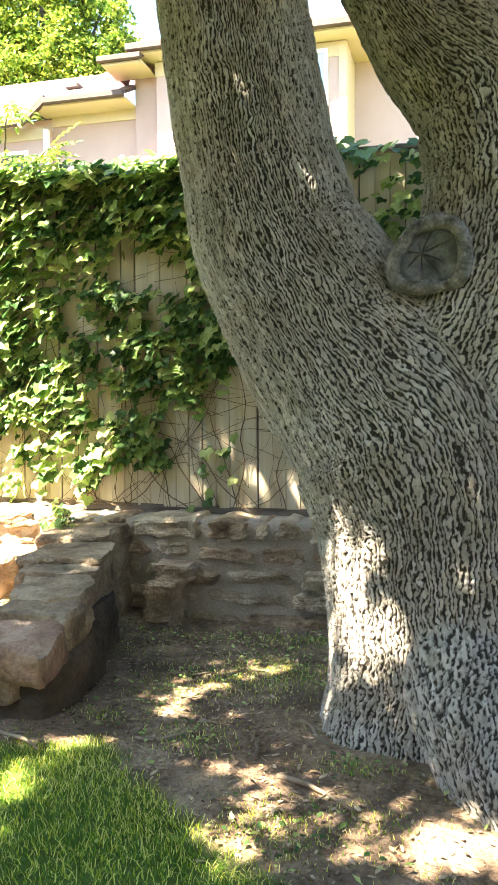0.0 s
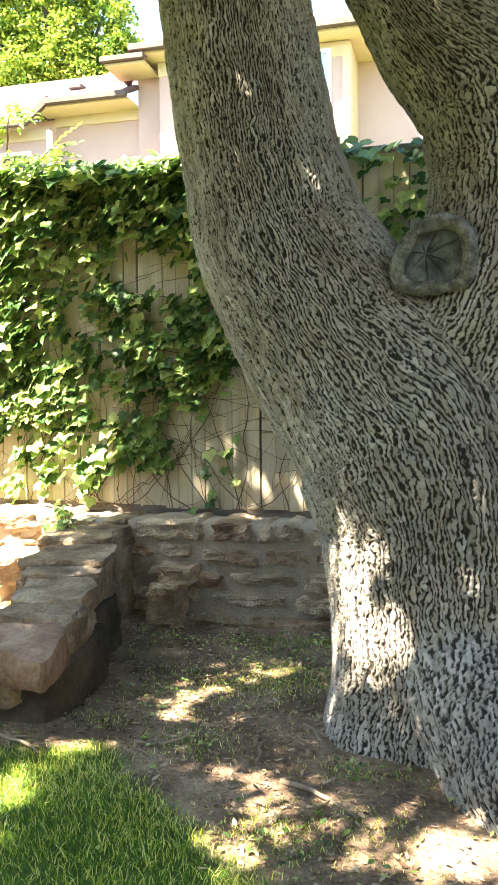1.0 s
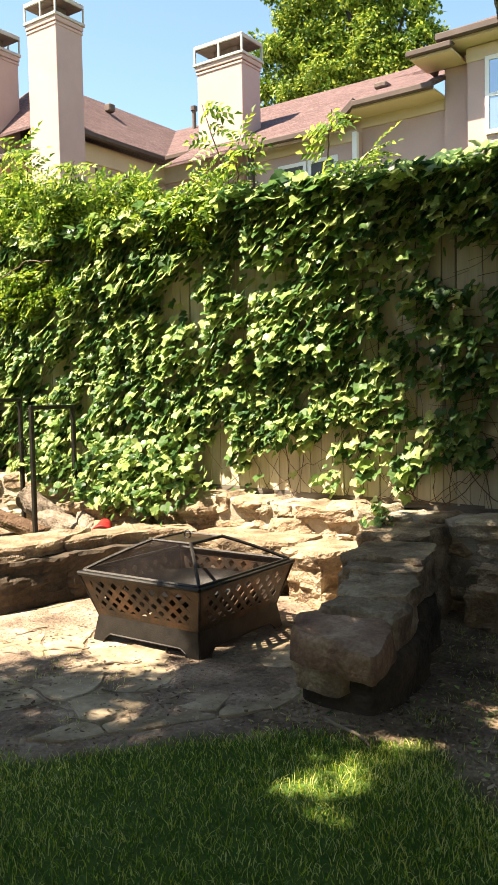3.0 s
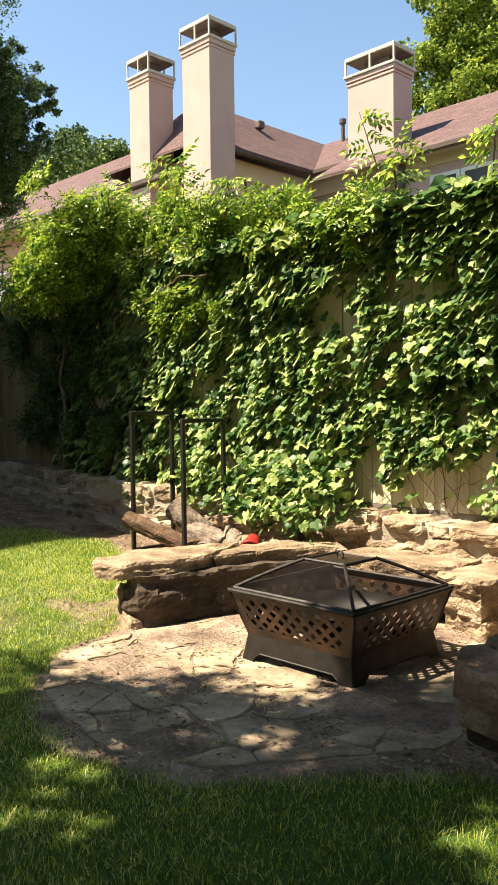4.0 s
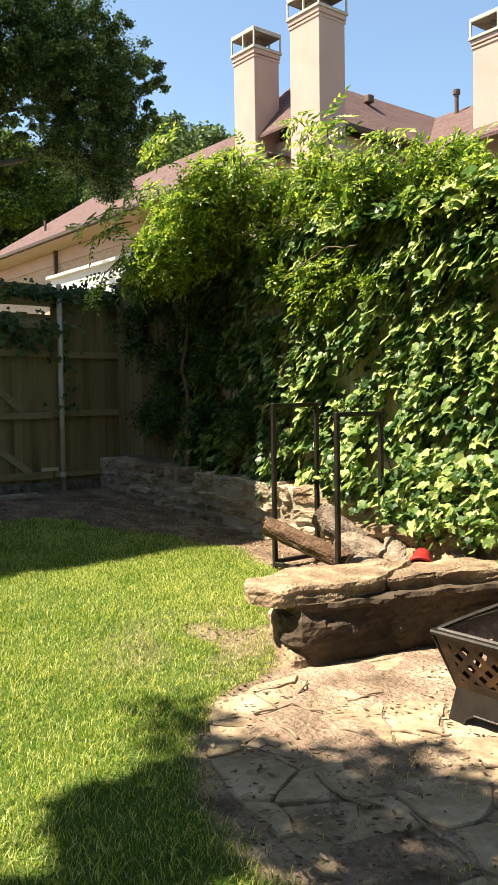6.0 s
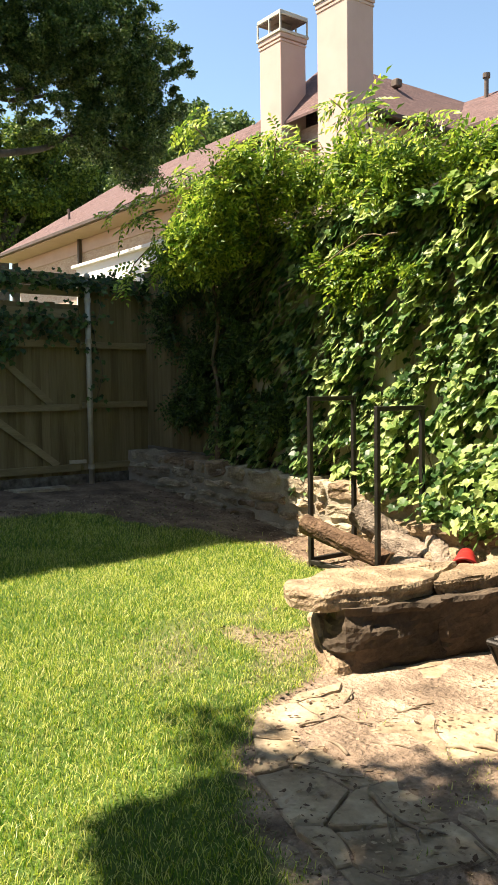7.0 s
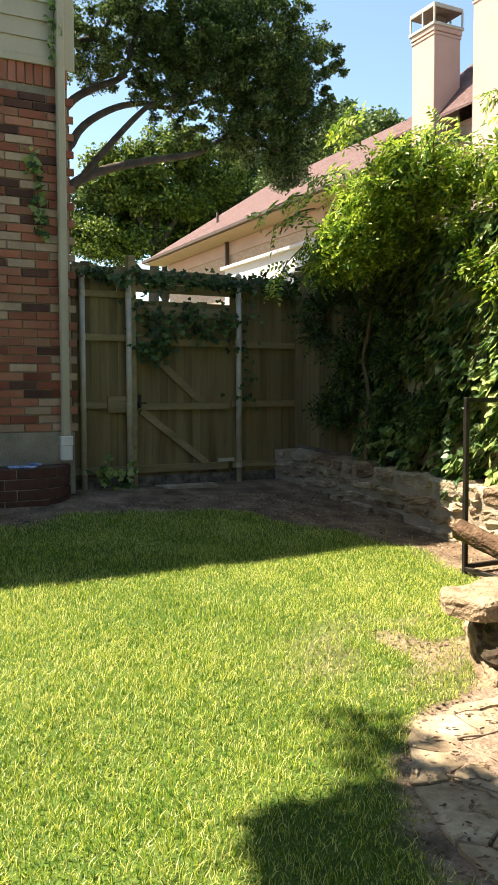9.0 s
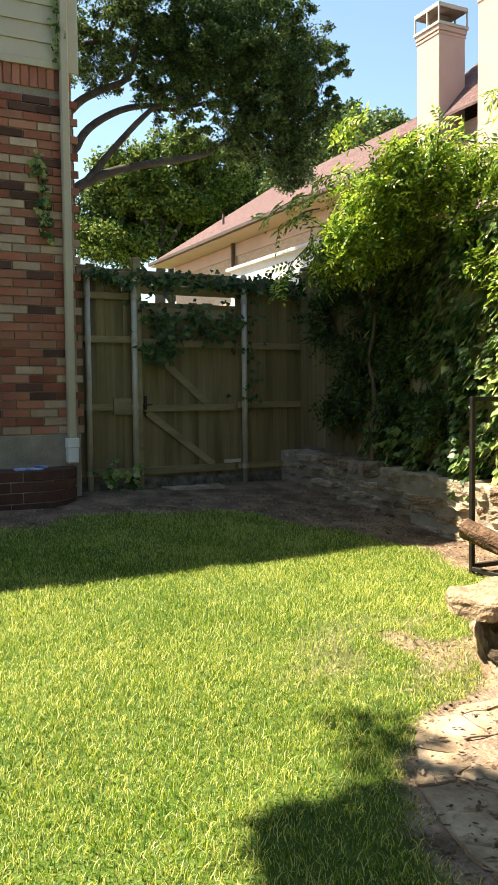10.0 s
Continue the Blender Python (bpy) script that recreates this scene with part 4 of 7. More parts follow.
    part("roof", shell([(-0.5, 14.3, 7.42), (9.2, 14.3, 7.42), (9.2, 17.6, 9.2), (-0.5, 17.6, 9.2)], [(0, 1, 2, 3)]), SHINGLE, e)
    low = shell([(-8.95, 13.6, 6.40), (-6.82, 13.6, 6.40), (-6.40, 13.62, 6.74), (-4.80, 13.62, 6.74), (-4.80, 17.5, 8.57), (-7.6, 17.5, 8.57), (-11.2, 17.5, 8.57), (-11.0, 13.6, 6.40)], [(0, 1, 5, 6), (1, 2, 5), (2, 3, 4, 5), (7, 0, 6)])
    part("roof", low, SHINGLE, e, "brown shingle roof")
    part("roof", shell([(-7.6, 17.5, 8.55), (-4.8, 15.0, 7.55), (-4.8, 17.5, 9.15)], [(0, 1, 2)]), SHINGLE, e)
    window(e, -3.98, -2.9, 5.7, 7.0, 13.83, True)
    window(e, -2.2, -1.22, 5.6, 7.12, 13.83)
    window(e, -8.30, -7.64, 4.9, 5.95, 13.98, screened=True)
    window(e, -7.60, -6.94, 4.9, 5.95, 13.98, screened=True)
    part("downspout", Build().box((-6.60, 13.93, 0), (-6.50, 14.03, 6.3), b=0.01), WHITE, e, "pale downspout")
    part("downspout", Build().box((-9.0, 13.88, 0), (-8.88, 13.98, 6.3), b=0.01), GUTTER, e, "dark brown downspout")
    part("roof_vent", Build().box((-6.62, 14.9, 7.38), (-6.34, 15.2, 7.50), b=0.03), DARKCAP, e, "dark roof vent")
    # L-shaped middle wing
    w = thing("stucco_house", "L-shaped brick house with tan shutters and a brown shingle roof", "house", (-16, 19, 0), "houses behind the fence")
    part("wall", Build().box((-21, 15.2, 0), (-16.1, 26, 8.5)), PINKBRICK, w)
    part("wall", Build().box((-16.1, 19.5, 0), (-8.0, 26, 8.5)), PINKBRICK, w)
    P = [(-15.75, 14.6, 8.62), (-15.6, 19.0, 8.62), (-17.95, 22.3, 10.66), (-17.95, 16.4, 10.66), (-20.3, 14.6, 8.62), (-20.3, 26, 8.62), (-8.0, 19.0, 8.60), (-8.0, 22.3, 10.66)]
    roof = shell(P, [(0, 1, 2, 3), (0, 3, 4), (3, 2, 5, 4)])
    part("roof", roof, SHINGLE, w, "brown shingle roof")
    cross = shell(P, [(1, 6, 7, 2)])
    part("roof", cross, SHINGLE, w, "brown shingle roof")
    part("gutter", Build().box((-15.72, 14.6, 8.46), (-15.56, 18.9, 8.60), b=0.02), GUTTER, w, "brown metal gutter")
    part("gutter", Build().box((-15.56, 18.86, 8.46), (-8.0, 19.0, 8.60), b=0.02), GUTTER, w, "brown metal gutter")
    part("frieze", Build().box((-16.1, 15.2, 7.95), (-16.05, 19.45, 8.45)), TRIM, w)
    part("frieze", Build().box((-16.05, 19.42, 7.95), (-8.0, 19.48, 8.45)), TRIM, w)
    for y in (15.9, 17.1):
        part("shutter", Build().box((-16.1, y, 6.2), (-16.02, y + 0.55, 7.8), b=0.01), TRIM, w)
        part("shutter", Build().box((-16.1, y + 0.6, 6.2), (-16.04, y + 0.66, 7.9), b=0.01), GUTTER, w)
    part("vent_pipe", Build().tube([(-16.8, 21.9, 10.2), (-16.8, 21.9, 11.0)], [0.07, 0.07], 10).tube([(-16.8, 21.9, 11.0), (-16.8, 21.9, 11.14)], [0.12, 0.12], 10), DARKCAP, w, "dark roof vent pipe")
    part("roof_vent", Build().box((-17.45, 18.3, 10.15), (-17.2, 18.55, 10.38), b=0.03), DARKCAP, w)
    # hip roofed house to the west
    h = thing("brick_neighbour_house", "pink brick house with a steep hipped brown shingle roof", "house", (-35, 18, 0), "houses behind the fence")
    part("wall", Build().box((-39.4, 15.6, 0), (-17.6, 24, 7.9)), PINKBRICK, h)
    P = [(-40, 14.5, 8.0), (-17.2, 14.5, 8.0), (-25.2, 19.2, 11.3), (-35.5, 19.2, 11.3), (-17.2, 24, 8.0), (-40, 24, 8.0)]
    roof = shell(P, [(0, 1, 2, 3), (1, 4, 2), (4, 5, 3, 2), (5, 0, 3)])
    part("roof", roof, SHINGLE, h, "brown shingle roof")
    part("gutter", Build().box((-40, 14.36, 7.84), (-17.2, 14.5, 8.0), b=0.02), GUTTER, h, "brown metal gutter")
    part("soffit", Build().box((-40, 14.5, 7.80), (-17.2, 15.6, 7.84)), STUCCO, h)
    part("frieze", Build().box((-39.4, 15.54, 7.25), (-17.6, 15.597, 7.78)), STUCCO, h)
    for x in (-32.4, -22.6):
        part("downspout", Build().box((x - 0.07, 15.38, 0), (x + 0.07, 15.53, 7.8), b=0.01), GUTTER, h, "brown downspout")
    for x, y, z in ((-29.5, 16.6, 9.5), (-34.5, 16.0, 9.0)):
        part("vent_pipe", Build().tube([(x, y, z - 0.4), (x, y, z + 0.5)], [0.06, 0.06], 8), DARKCAP, h)
    chimney(-18.77, -17.85, 14.5, 15.38, 0, 11.53, 0.80)
    chimney(-16.40, -15.30, 14.5, 15.40, 0, 11.66, 0.78)
    chimney(-10.76, -9.53, 14.5, 15.19, 0, 9.12, 0.62)
    s = thing("white_shed", "low white painted shed standing in full sun behind the fence", "shed", (-14, 8.5, 0))
    part("wall", Build().box((-17.0, 8.0, 0), (-11.2, 9.6, 4.08)), WHITE, s)
    part("roof", Build().box((-17.1, 7.92, 4.08), (-11.1, 9.8, 4.15), b=0.01), WHITE, s)


build_neighbours()


# unseen fence, added to close the yard and cut skylight from the right
wall_e = thing("added_wall_east", "unseen cream board fence added beyond the oak to cut skylight", "fence", (3.95, 0, 0), kind="structure")
part("panel", Build().box((3.92, -5.2, -0.2), (3.97, 4.95, 2.75), b=0.004), PICKET, wall_e)


# ---- an unseen house, added behind the viewer to close the yard and hold back skylight ----
back = thing("added_rear_house", "unseen brick house added behind the viewer to hold back skylight", "house", (-3, -6, 0))
part("wall", Build().box((-15.9, -9.0, 0), (9, -5.2, 3.4)), PINKBRICK, back)
part("roof", Build().add([(-16, -4.8, 3.4), (9.4, -4.8, 3.4), (9.4, -9, 5.4), (-16, -9, 5.4), (-16, -4.8, 3.3), (9.4, -4.8, 3.3)], [(0, 1, 2, 3), (4, 5, 1, 0)]), SHINGLE, back)


# ---- the old oak ----
OAK_TRUNK = [(0.96, 3.25, -0.26, 0.58), (0.955, 3.25, -0.07, 0.525), (0.96, 3.25, 0.17, 0.493), (0.95, 3.25, 0.49, 0.483), (0.93, 3.25, 0.86, 0.50), (0.81, 3.25, 1.19, 0.519),
             (0.52, 3.25, 1.53, 0.42), (0.28, 3.25, 1.92, 0.365), (0.175, 3.25, 2.32, 0.322), (0.105, 3.25, 2.69, 0.312), (0.055, 3.25, 3.06, 0.308), (0.0, 3.22, 3.6, 0.29)]
OAK_TOP = [(0.02, 3.23, 3.4, 0.295), (0.0, 3.22, 3.6, 0.29), (-0.2, 3.1, 4.3, 0.24), (-0.5, 2.9, 5.0, 0.17)]
OAK_LIMB = [(0.98, 3.30, 1.20, 0.40), (1.12, 3.28, 1.50, 0.44), (1.23, 3.25, 1.85, 0.380), (1.23, 3.25, 2.20, 0.352), (1.14, 3.25, 2.48, 0.335), (0.90, 3.25, 2.72, 0.255), (0.765, 3.25, 2.91, 0.200), (0.55, 3.2, 3.30, 0.19), (0.3, 2.9, 4.0, 0.17)]
OAK_LIMB_TOP = [(0.35, 2.95, 3.9, 0.172), (0.3, 2.9, 4.0, 0.17), (0.2, 2.3, 4.8, 0.12)]
OAK_FORK = [(1.20, 3.30, 2.20, 0.30), (1.25, 3.28, 2.49, 0.325), (1.34, 3.27, 2.81, 0.26), (1.42, 3.25, 3.15, 0.215), (1.7, 3.2, 3.9, 0.17), (2.0, 3.0, 4.8, 0.12)]


def bark_tube(nodes, seed, flare=0.0, step=0.0046, front=0.0034):
    """A limb with deep, plated bark: long plates run along it, parted by sharp furrows."""
    nodes = np.array(nodes, float)
    seg = np.concatenate([[0], np.cumsum(np.linalg.norm(np.diff(nodes[:, :3], axis=0), axis=1))])
    n = int(seg[-1] / step)
    s = np.linspace(0, seg[-1], n)
    # smooth centre line
    c = np.stack([np.interp(s, seg, nodes[:, k]) for k in range(4)], -1)
    k = int(0.16 / step)
    ker = np.hanning(2 * k + 1)
    ker /= ker.sum()
    pad = np.concatenate([2 * c[:1] - c[k:0:-1], c, 2 * c[-1:] - c[-2:-k - 2:-1]])
    c = np.stack([np.convolve(pad[:, j], ker, "valid") for j in range(4)], -1)
    d = np.gradient(c[:, :3], axis=0)
    d /= np.linalg.norm(d, axis=1)[:, None]
    ref = np.array([0.0, 1.0, 0.0])
    a = np.cross(d, ref)
    a /= np.linalg.norm(a, axis=1)[:, None]
    b = np.cross(a, d)
    rm = float(np.median(nodes[:, 3]))
    # finer round the side that faces the yard
    near = int(3.7 * rm / front)
    w = np.concatenate([np.linspace(math.pi - 1.85, math.pi + 1.85, near, endpoint=False), np.linspace(math.pi + 1.85, 3 * math.pi - 1.85, 44, endpoint=False)])
    m = len(w)
    S, W = np.meshgrid(s, w, indexing="ij")
    R = np.repeat(c[:, 3:4], m, 1)
    A = W * rm
    sway = 0.020 * vnoise(A * 4, S * 3, seed) + 0.009 * vnoise(A * 13 + 30, S * 9, seed + 1)
    u = A + sway + 0.0050 * vnoise(A * 55, S * 34, seed + 12) + 0.0022 * vnoise(A * 150, S * 110, seed + 17)
    t = S + 0.030 * vnoise(A * 22, S * 11, seed + 13) + 0.008 * vnoise(A * 90, S * 60, seed + 18)
    # wandering furrows along the limb; the ridges between them break into plates
    phase = u / 0.0170 + 0.60 * vnoise(A * 24, S * 10, seed + 5) + 0.40 * vnoise(A * 55, S * 24, seed + 15) + 0.20 * vnoise(A * 130, S * 70, seed + 16)
    k = np.floor(phase)
    fr = phase - k
    hk = np.modf(np.abs(np.sin(k * 12.9898 + seed) * 43758.5))[0]
    q = t / (0.042 + 0.045 * hk) + hk * 7 + (hk - 0.5) * 2.2 * fr + 0.25 * vnoise(A * 60, S * 40, seed + 19)
    j = np.floor(q)
    own = np.modf(np.abs(np.sin(k * 78.233 + j * 37.719) * 43758.5))[0]
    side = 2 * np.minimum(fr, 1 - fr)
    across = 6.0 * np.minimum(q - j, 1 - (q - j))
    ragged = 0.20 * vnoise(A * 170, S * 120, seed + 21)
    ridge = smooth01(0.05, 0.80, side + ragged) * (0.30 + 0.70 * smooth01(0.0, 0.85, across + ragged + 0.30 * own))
    H = ridge * (0.009 + 0.007 * own) + 0.0035 * vnoise(A * 60, S * 14, seed + 11) + 0.0018 * vnoise(u * 190, t * 90, seed + 20) - 0.010
    big = 0.018 * vnoise(W * 1.3 + seed, S * 1.6, seed + 6) + 0.014 * vnoise(W * 3 + 9, S * 3.1, seed + 7) + 0.006 * vnoise(W * 8, S * 9, seed + 14)
    lobes = 0.0
    if flare:
        low = smooth01(0.75, 0.0, S)
        lobes = low * flare * (0.5 + 0.5 * np.cos(W * 5 + 0.9)) ** 2
    rad = R + H + big * (R / 0.5) + lobes
    v = c[:, None, :3] + rad[..., None] * (np.cos(W)[..., None] * b[:, None] + np.sin(W)[..., None] * a[:, None])
    v = v.reshape(-1, 3)
    i = (np.arange(n - 1)[:, None] * m + np.arange(m)[None]).ravel()
    j = (np.arange(n - 1)[:, None] * m + (np.arange(m) + 1)[None] % m).ravel()
    tris = np.concatenate([np.stack([i, j, j + m], -1), np.stack([i, j + m, i + m], -1)])
    me = fast_mesh("limb", v, tris, True)
    at = me.attributes.new("grain", "FLOAT_VECTOR", "POINT")
    g = np.stack([A + seed * 3.1, S + seed * 1.7, np.zeros_like(S)], -1)
    at.data.foreach_set("vector", g.ravel().astype(np.float32))
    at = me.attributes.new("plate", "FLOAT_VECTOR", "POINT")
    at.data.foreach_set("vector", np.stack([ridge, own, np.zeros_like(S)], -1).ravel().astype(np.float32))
    return me


oak = thing("oak_tree", "large old tree with deeply furrowed grey bark and forked trunk", "tree", (0.95, 3.25, -0.05))
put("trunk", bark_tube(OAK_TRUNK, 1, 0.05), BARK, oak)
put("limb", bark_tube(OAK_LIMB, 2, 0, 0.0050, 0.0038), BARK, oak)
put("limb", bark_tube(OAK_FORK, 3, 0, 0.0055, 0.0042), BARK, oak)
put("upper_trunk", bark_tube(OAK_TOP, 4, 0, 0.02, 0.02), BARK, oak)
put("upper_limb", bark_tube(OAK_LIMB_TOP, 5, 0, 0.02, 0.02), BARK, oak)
for k, nodes in enumerate(([(0.98, 3.0, 0.42, 0.25), (1.05, 2.78, 0.18, 0.21), (1.12, 2.58, 0.03, 0.16), (1.2, 2.4, -0.05, 0.12), (1.32, 2.15, -0.16, 0.08)],
                           [(0.78, 3.1, 0.35, 0.20), (0.68, 3.02, 0.12, 0.15), (0.60, 2.98, -0.03, 0.11), (0.52, 2.95, -0.14, 0.07)],
                           [(1.3, 3.2, 0.4, 0.24), (1.6, 3.1, 0.08, 0.16), (1.9, 3.0, -0.12, 0.09)])):
    put("root", bark_tube(nodes, 11 + k, 0, 0.009, 0.008), BARK, oak)


SCAR_RIM = [(-180, 0.98), (-158, 1.10), (-140, 1.17), (-120, 0.99), (-90, 0.86), (-68, 0.92), (-48, 1.12), (-20, 1.02), (8, 0.98), (30, 1.05), (55, 1.08), (75, 0.98), (95, 0.93), (120, 0.86), (150, 0.84), (180, 0.98)]


def build_scar():
    """A healed cut: a rolled callus lip round grey, cracked heartwood."""
    c = Vector((0.905, 2.86, 1.80))
    out = (Vector((0.72, -0.1, 1.60)) - c).normalized()
    a = Vector((0, 0, 1)).cross(out).normalized()
    b = out.cross(a)
    ang, rad = zip(*SCAR_RIM)

    def rim(w):
        return 0.150 * float(np.interp((math.degrees(w) + 180) % 360 - 180, ang, rad))
    v, f = [], []
    n, m = 150, 16
    for i in range(n):
        w = 2 * math.pi * i / n
        rr = sum(rim(w + e) for e in (-0.3, -0.2, -0.1, 0, 0.1, 0.2, 0.3)) / 7
        tk = 0.027 * (1 + 0.10 * nz(math.cos(w), math.sin(w), 1, 1.5, 4) - 0.25 * math.exp(-((w - 5.2) / 0.35) ** 2))
        for k in range(m):
            u = 2 * math.pi * k / m
            q = tk * (1 + 0.05 * nz(w * 3, u * 0.5, 0, 2.0, 5) + 0.10 * nz(w * 16, u * 1.2, 0, 1.6, 6) + 0.05 * math.sin(w * 46 + 3 * nz(w * 2, 0, 0)))
            p = c + (a * math.cos(w) + b * math.sin(w)) * (rr - 0.026 + q * math.cos(u)) + out * (q * math.sin(u) * 1.25 + 0.006 * nz(w * 2, 1, 0, 1, 7))
            v.append(p)
    for i in range(n):
        for k in range(m):
            f.append((i * m + k, ((i + 1) % n) * m + k, ((i + 1) % n) * m + (k + 1) % m, i * m + (k + 1) % m))
    me = Build().add(v, f).mesh("callus", True)
    scar = put("callus", me, CALLUS, oak, "rolled ribbed callus round an old saw cut")
    # cracks run out from a pith that sits off the middle
    v, f = [], []
    rings, n = 22, 180
    pith = a * -0.03 + b * 0.012
    for j in range(rings + 1):
        for i in range(n):
            w = 2 * math.pi * i / n
            s = j / rings
            p = pith * (1 - s) + (a * math.cos(w) + b * math.sin(w)) * (rim(w) - 0.02) * s
            crack = 0.0
            for q, (ca, cl) in enumerate(((0.5, 0.9), (1.35, 0.95), (2.1, 0.5), (2.9, 0.6), (3.7, 0.6), (4.5, 0.9), (5.3, 0.7), (0.95, 0.45), (5.85, 0.5))):
                dw = abs((w - ca - 0.10 * nz(j * 0.35, q, 0, 1) + math.pi) % (2 * math.pi) - math.pi) * max(0.012, s * 0.11)
                crack = max(crack, max(0.0, 1 - dw / 0.0032) * max(0.0, min(1.0, (cl - s) * 5)))
            v.append(c + p + out * (-0.010 - 0.014 * crack + 0.0012 * math.sin(s * 60) + 0.004 * nz(p.x * 25, p.z * 25, 0, 1, 8)))
    for j in range(rings):
        for i in range(n):
            k = (i + 1) % n
            f.append((j * n + i, (j + 1) * n + i, (j + 1) * n + k, j * n + k))
    part("heartwood", Build().add(v, f), HEART, scar, "grey cracked heartwood", True)


build_scar()
part("peg", Build().tube([(0.76, 2.82, 0.705), (0.75, 2.72, 0.71)], [0.012, 0.009], 8), STEM, oak, "broken wooden peg stub")


def shade_wanted(x, y):
    """Where the crown is thick enough to shade the yard, on the ground plan of its shadow."""
    near = smooth01(2.70, 2.42, y + 0.55 * smooth01(-1.9, -2.7, x) + 0.30 * vnoise(x * 1.3, y * 1.3, 31)) * smooth01(-3.1, -2.5, x + 0.3 * vnoise(x * 1.7, y * 1.7, 32))
    east = smooth01(-1.35, -0.85, x + 0.40 * smooth01(3.5, 2.9, y) - 0.45 * smooth01(5.1, 5.6, y) + 0.2 * vnoise(x * 1.4, y * 1.4, 33))
    s = np.maximum(near, east)
    s = np.maximum(s, np.exp(-((x + 1.2) / 0.42) ** 4 - ((y - 1.6) / 0.45) ** 4))
    s = np.maximum(s, np.exp(-((x + 3.08) / 0.22) ** 4 - ((y - 2.06 + 0.4 * (x + 3.08)) / 0.10) ** 4))
    for cx, cy, rx, ry in ((0.86, 3.10, 0.30, 0.40), (1.12, 2.22, 0.52, 0.30), (0.30, 2.60, 0.48, 0.18), (0.05, 3.0, 0.24, 0.15), (-0.5, 1.98, 0.36, 0.16), (-0.22, 3.25, 0.24, 0.28), (-0.15, 1.75, 0.16, 0.06), (-0.75, 2.02, 0.14, 0.05), (-0.05, 2.25, 0.18, 0.07), (0.12, 3.72, 0.24, 0.18), (0.34, 2.08, 0.24, 0.14), (-0.55, 2.10, 0.26, 0.14), (-0.80, 3.20, 0.14, 0.10), (-2.35, 1.98, 0.30, 0.05), (-2.75, 2.20, 0.12, 0.08), (-1.55, 2.20, 0.16, 0.05), (-2.25, 1.62, 0.30, 0.06), (-0.40, 1.66, 0.13, 0.09), (-1.95, 2.32, 0.20, 0.07), (-1.72, 1.15, 0.24, 0.12), (-1.40, 1.36, 0.22, 0.09), (-2.87, 1.64, 0.20, 0.09), (-1.0, 5.2, 0.25, 0.2)):
        s = s * (1 - np.exp(-(((x - cx) / rx) ** 2 + ((y - cy) / ry) ** 2) ** 2))
    return s * (1 - smooth01(5.85, 6.1, y + 0.08 * vnoise(x * 2, y * 2, 34)) * smooth01(1.25, 0.85, x))


def leaf_cloud(template, centres, radii, per, size, squash=0.75, up=0.5, seed=1, sunward=False):
    g = np.random.default_rng(seed)
    k = len(centres)
    P = np.repeat(np.asarray(centres, float), per, 0)
    q = g.normal(size=(k * per, 3))
    q /= np.linalg.norm(q, axis=1)[:, None]
    q *= (g.random(k * per) ** 0.45)[:, None]
    q[:, 2] *= squash
    P = P + q * np.repeat(np.asarray(radii, float), per)[:, None]
    N = g.normal(size=P.shape) * (0.7 if sunward else 1.0) + (np.array([-0.4, -0.7, 1.1]) if sunward else np.array([0, 0, up * 2]))
    U = g.normal(size=P.shape) + np.array([0, 0, -0.4])
    return scatter(template, P, N, U, size * g.uniform(0.7, 1.3, len(P)))


def build_oak_crown():
    g = np.random.default_rng(5)
    n = 5600
    C = np.stack([g.uniform(-5.6, 3.6, n), g.uniform(-3.6, 4.6, n), g.uniform(3.7, 6.4, n)], -1)
    sx, sy = C[:, 0] + 0.38 * C[:, 2], C[:, 1] + 0.50 * C[:, 2]
    want = shade_wanted(sx, sy)
    gap = 0.8 * vnoise(sx * 2.3 + 5, sy * 2.3, 41) + 0.4 * vnoise(sx * 6.5, sy * 6.5 + 3, 42)
    limit = np.where((sx > -0.1) & (sy < 2.5), 0.49, np.where((sx > -1.5) & (sx < -0.1) & (sy < 2.4), 0.36, 0.43))
    keep = (want > 0.5) & (gap < np.where(((sx > 0.2) & (sy > 3.5)) | ((sx > -0.9) & (sy > 4.0)) | (np.hypot(sx + 1.2, sy - 1.7) < 0.38), 2.0, limit))
    d = np.hypot(C[:, 0] - 0.8, C[:, 1] + 0.2)
    keep &= C[:, 2] > 1.5 + 0.62 * d + 0.2
    keep &= (C[:, 1] < 4.4)
    C = C[keep]
    v, f = leaf_cloud(PLAIN_LEAF, C, np.full(len(C), 0.24), 34, 0.13, seed=6)
    put("crown", fast_mesh("crown", v, f), CROWNLEAF, oak, "green leafy crown overhead")
    b = Build()
    for p0, p1, p2, r0 in (((-0.5, 2.9, 5.0), (-1.6, 1.8, 5.6), (-2.8, 0.6, 5.9), 0.15), ((0.2, 2.3, 4.8), (0.1, 1.0, 5.5), (-0.5, -1.2, 5.9), 0.11), ((2.0, 3.0, 4.8), (2.3, 1.6, 5.5), (2.2, -0.4, 6.0), 0.11), ((-0.5, 2.9, 5.0), (-0.9, 3.4, 5.8), (-1.2, 3.7, 6.3), 0.10), ((-1.6, 1.8, 5.6), (-2.2, 0.2, 5.5), (-2.6, -1.8, 5.8), 0.07)):
        pts = [Vector(p0).lerp(Vector(p1), t).lerp(Vector(p1).lerp(Vector(p2), t), t) for t in (0, 0.2, 0.4, 0.6, 0.8, 1)]
        b.tube(pts, [r0 * (1 - 0.13 * i) for i in range(6)], 9)
    part("branch", b, LOGBARK, oak, "", True)


build_oak_crown()


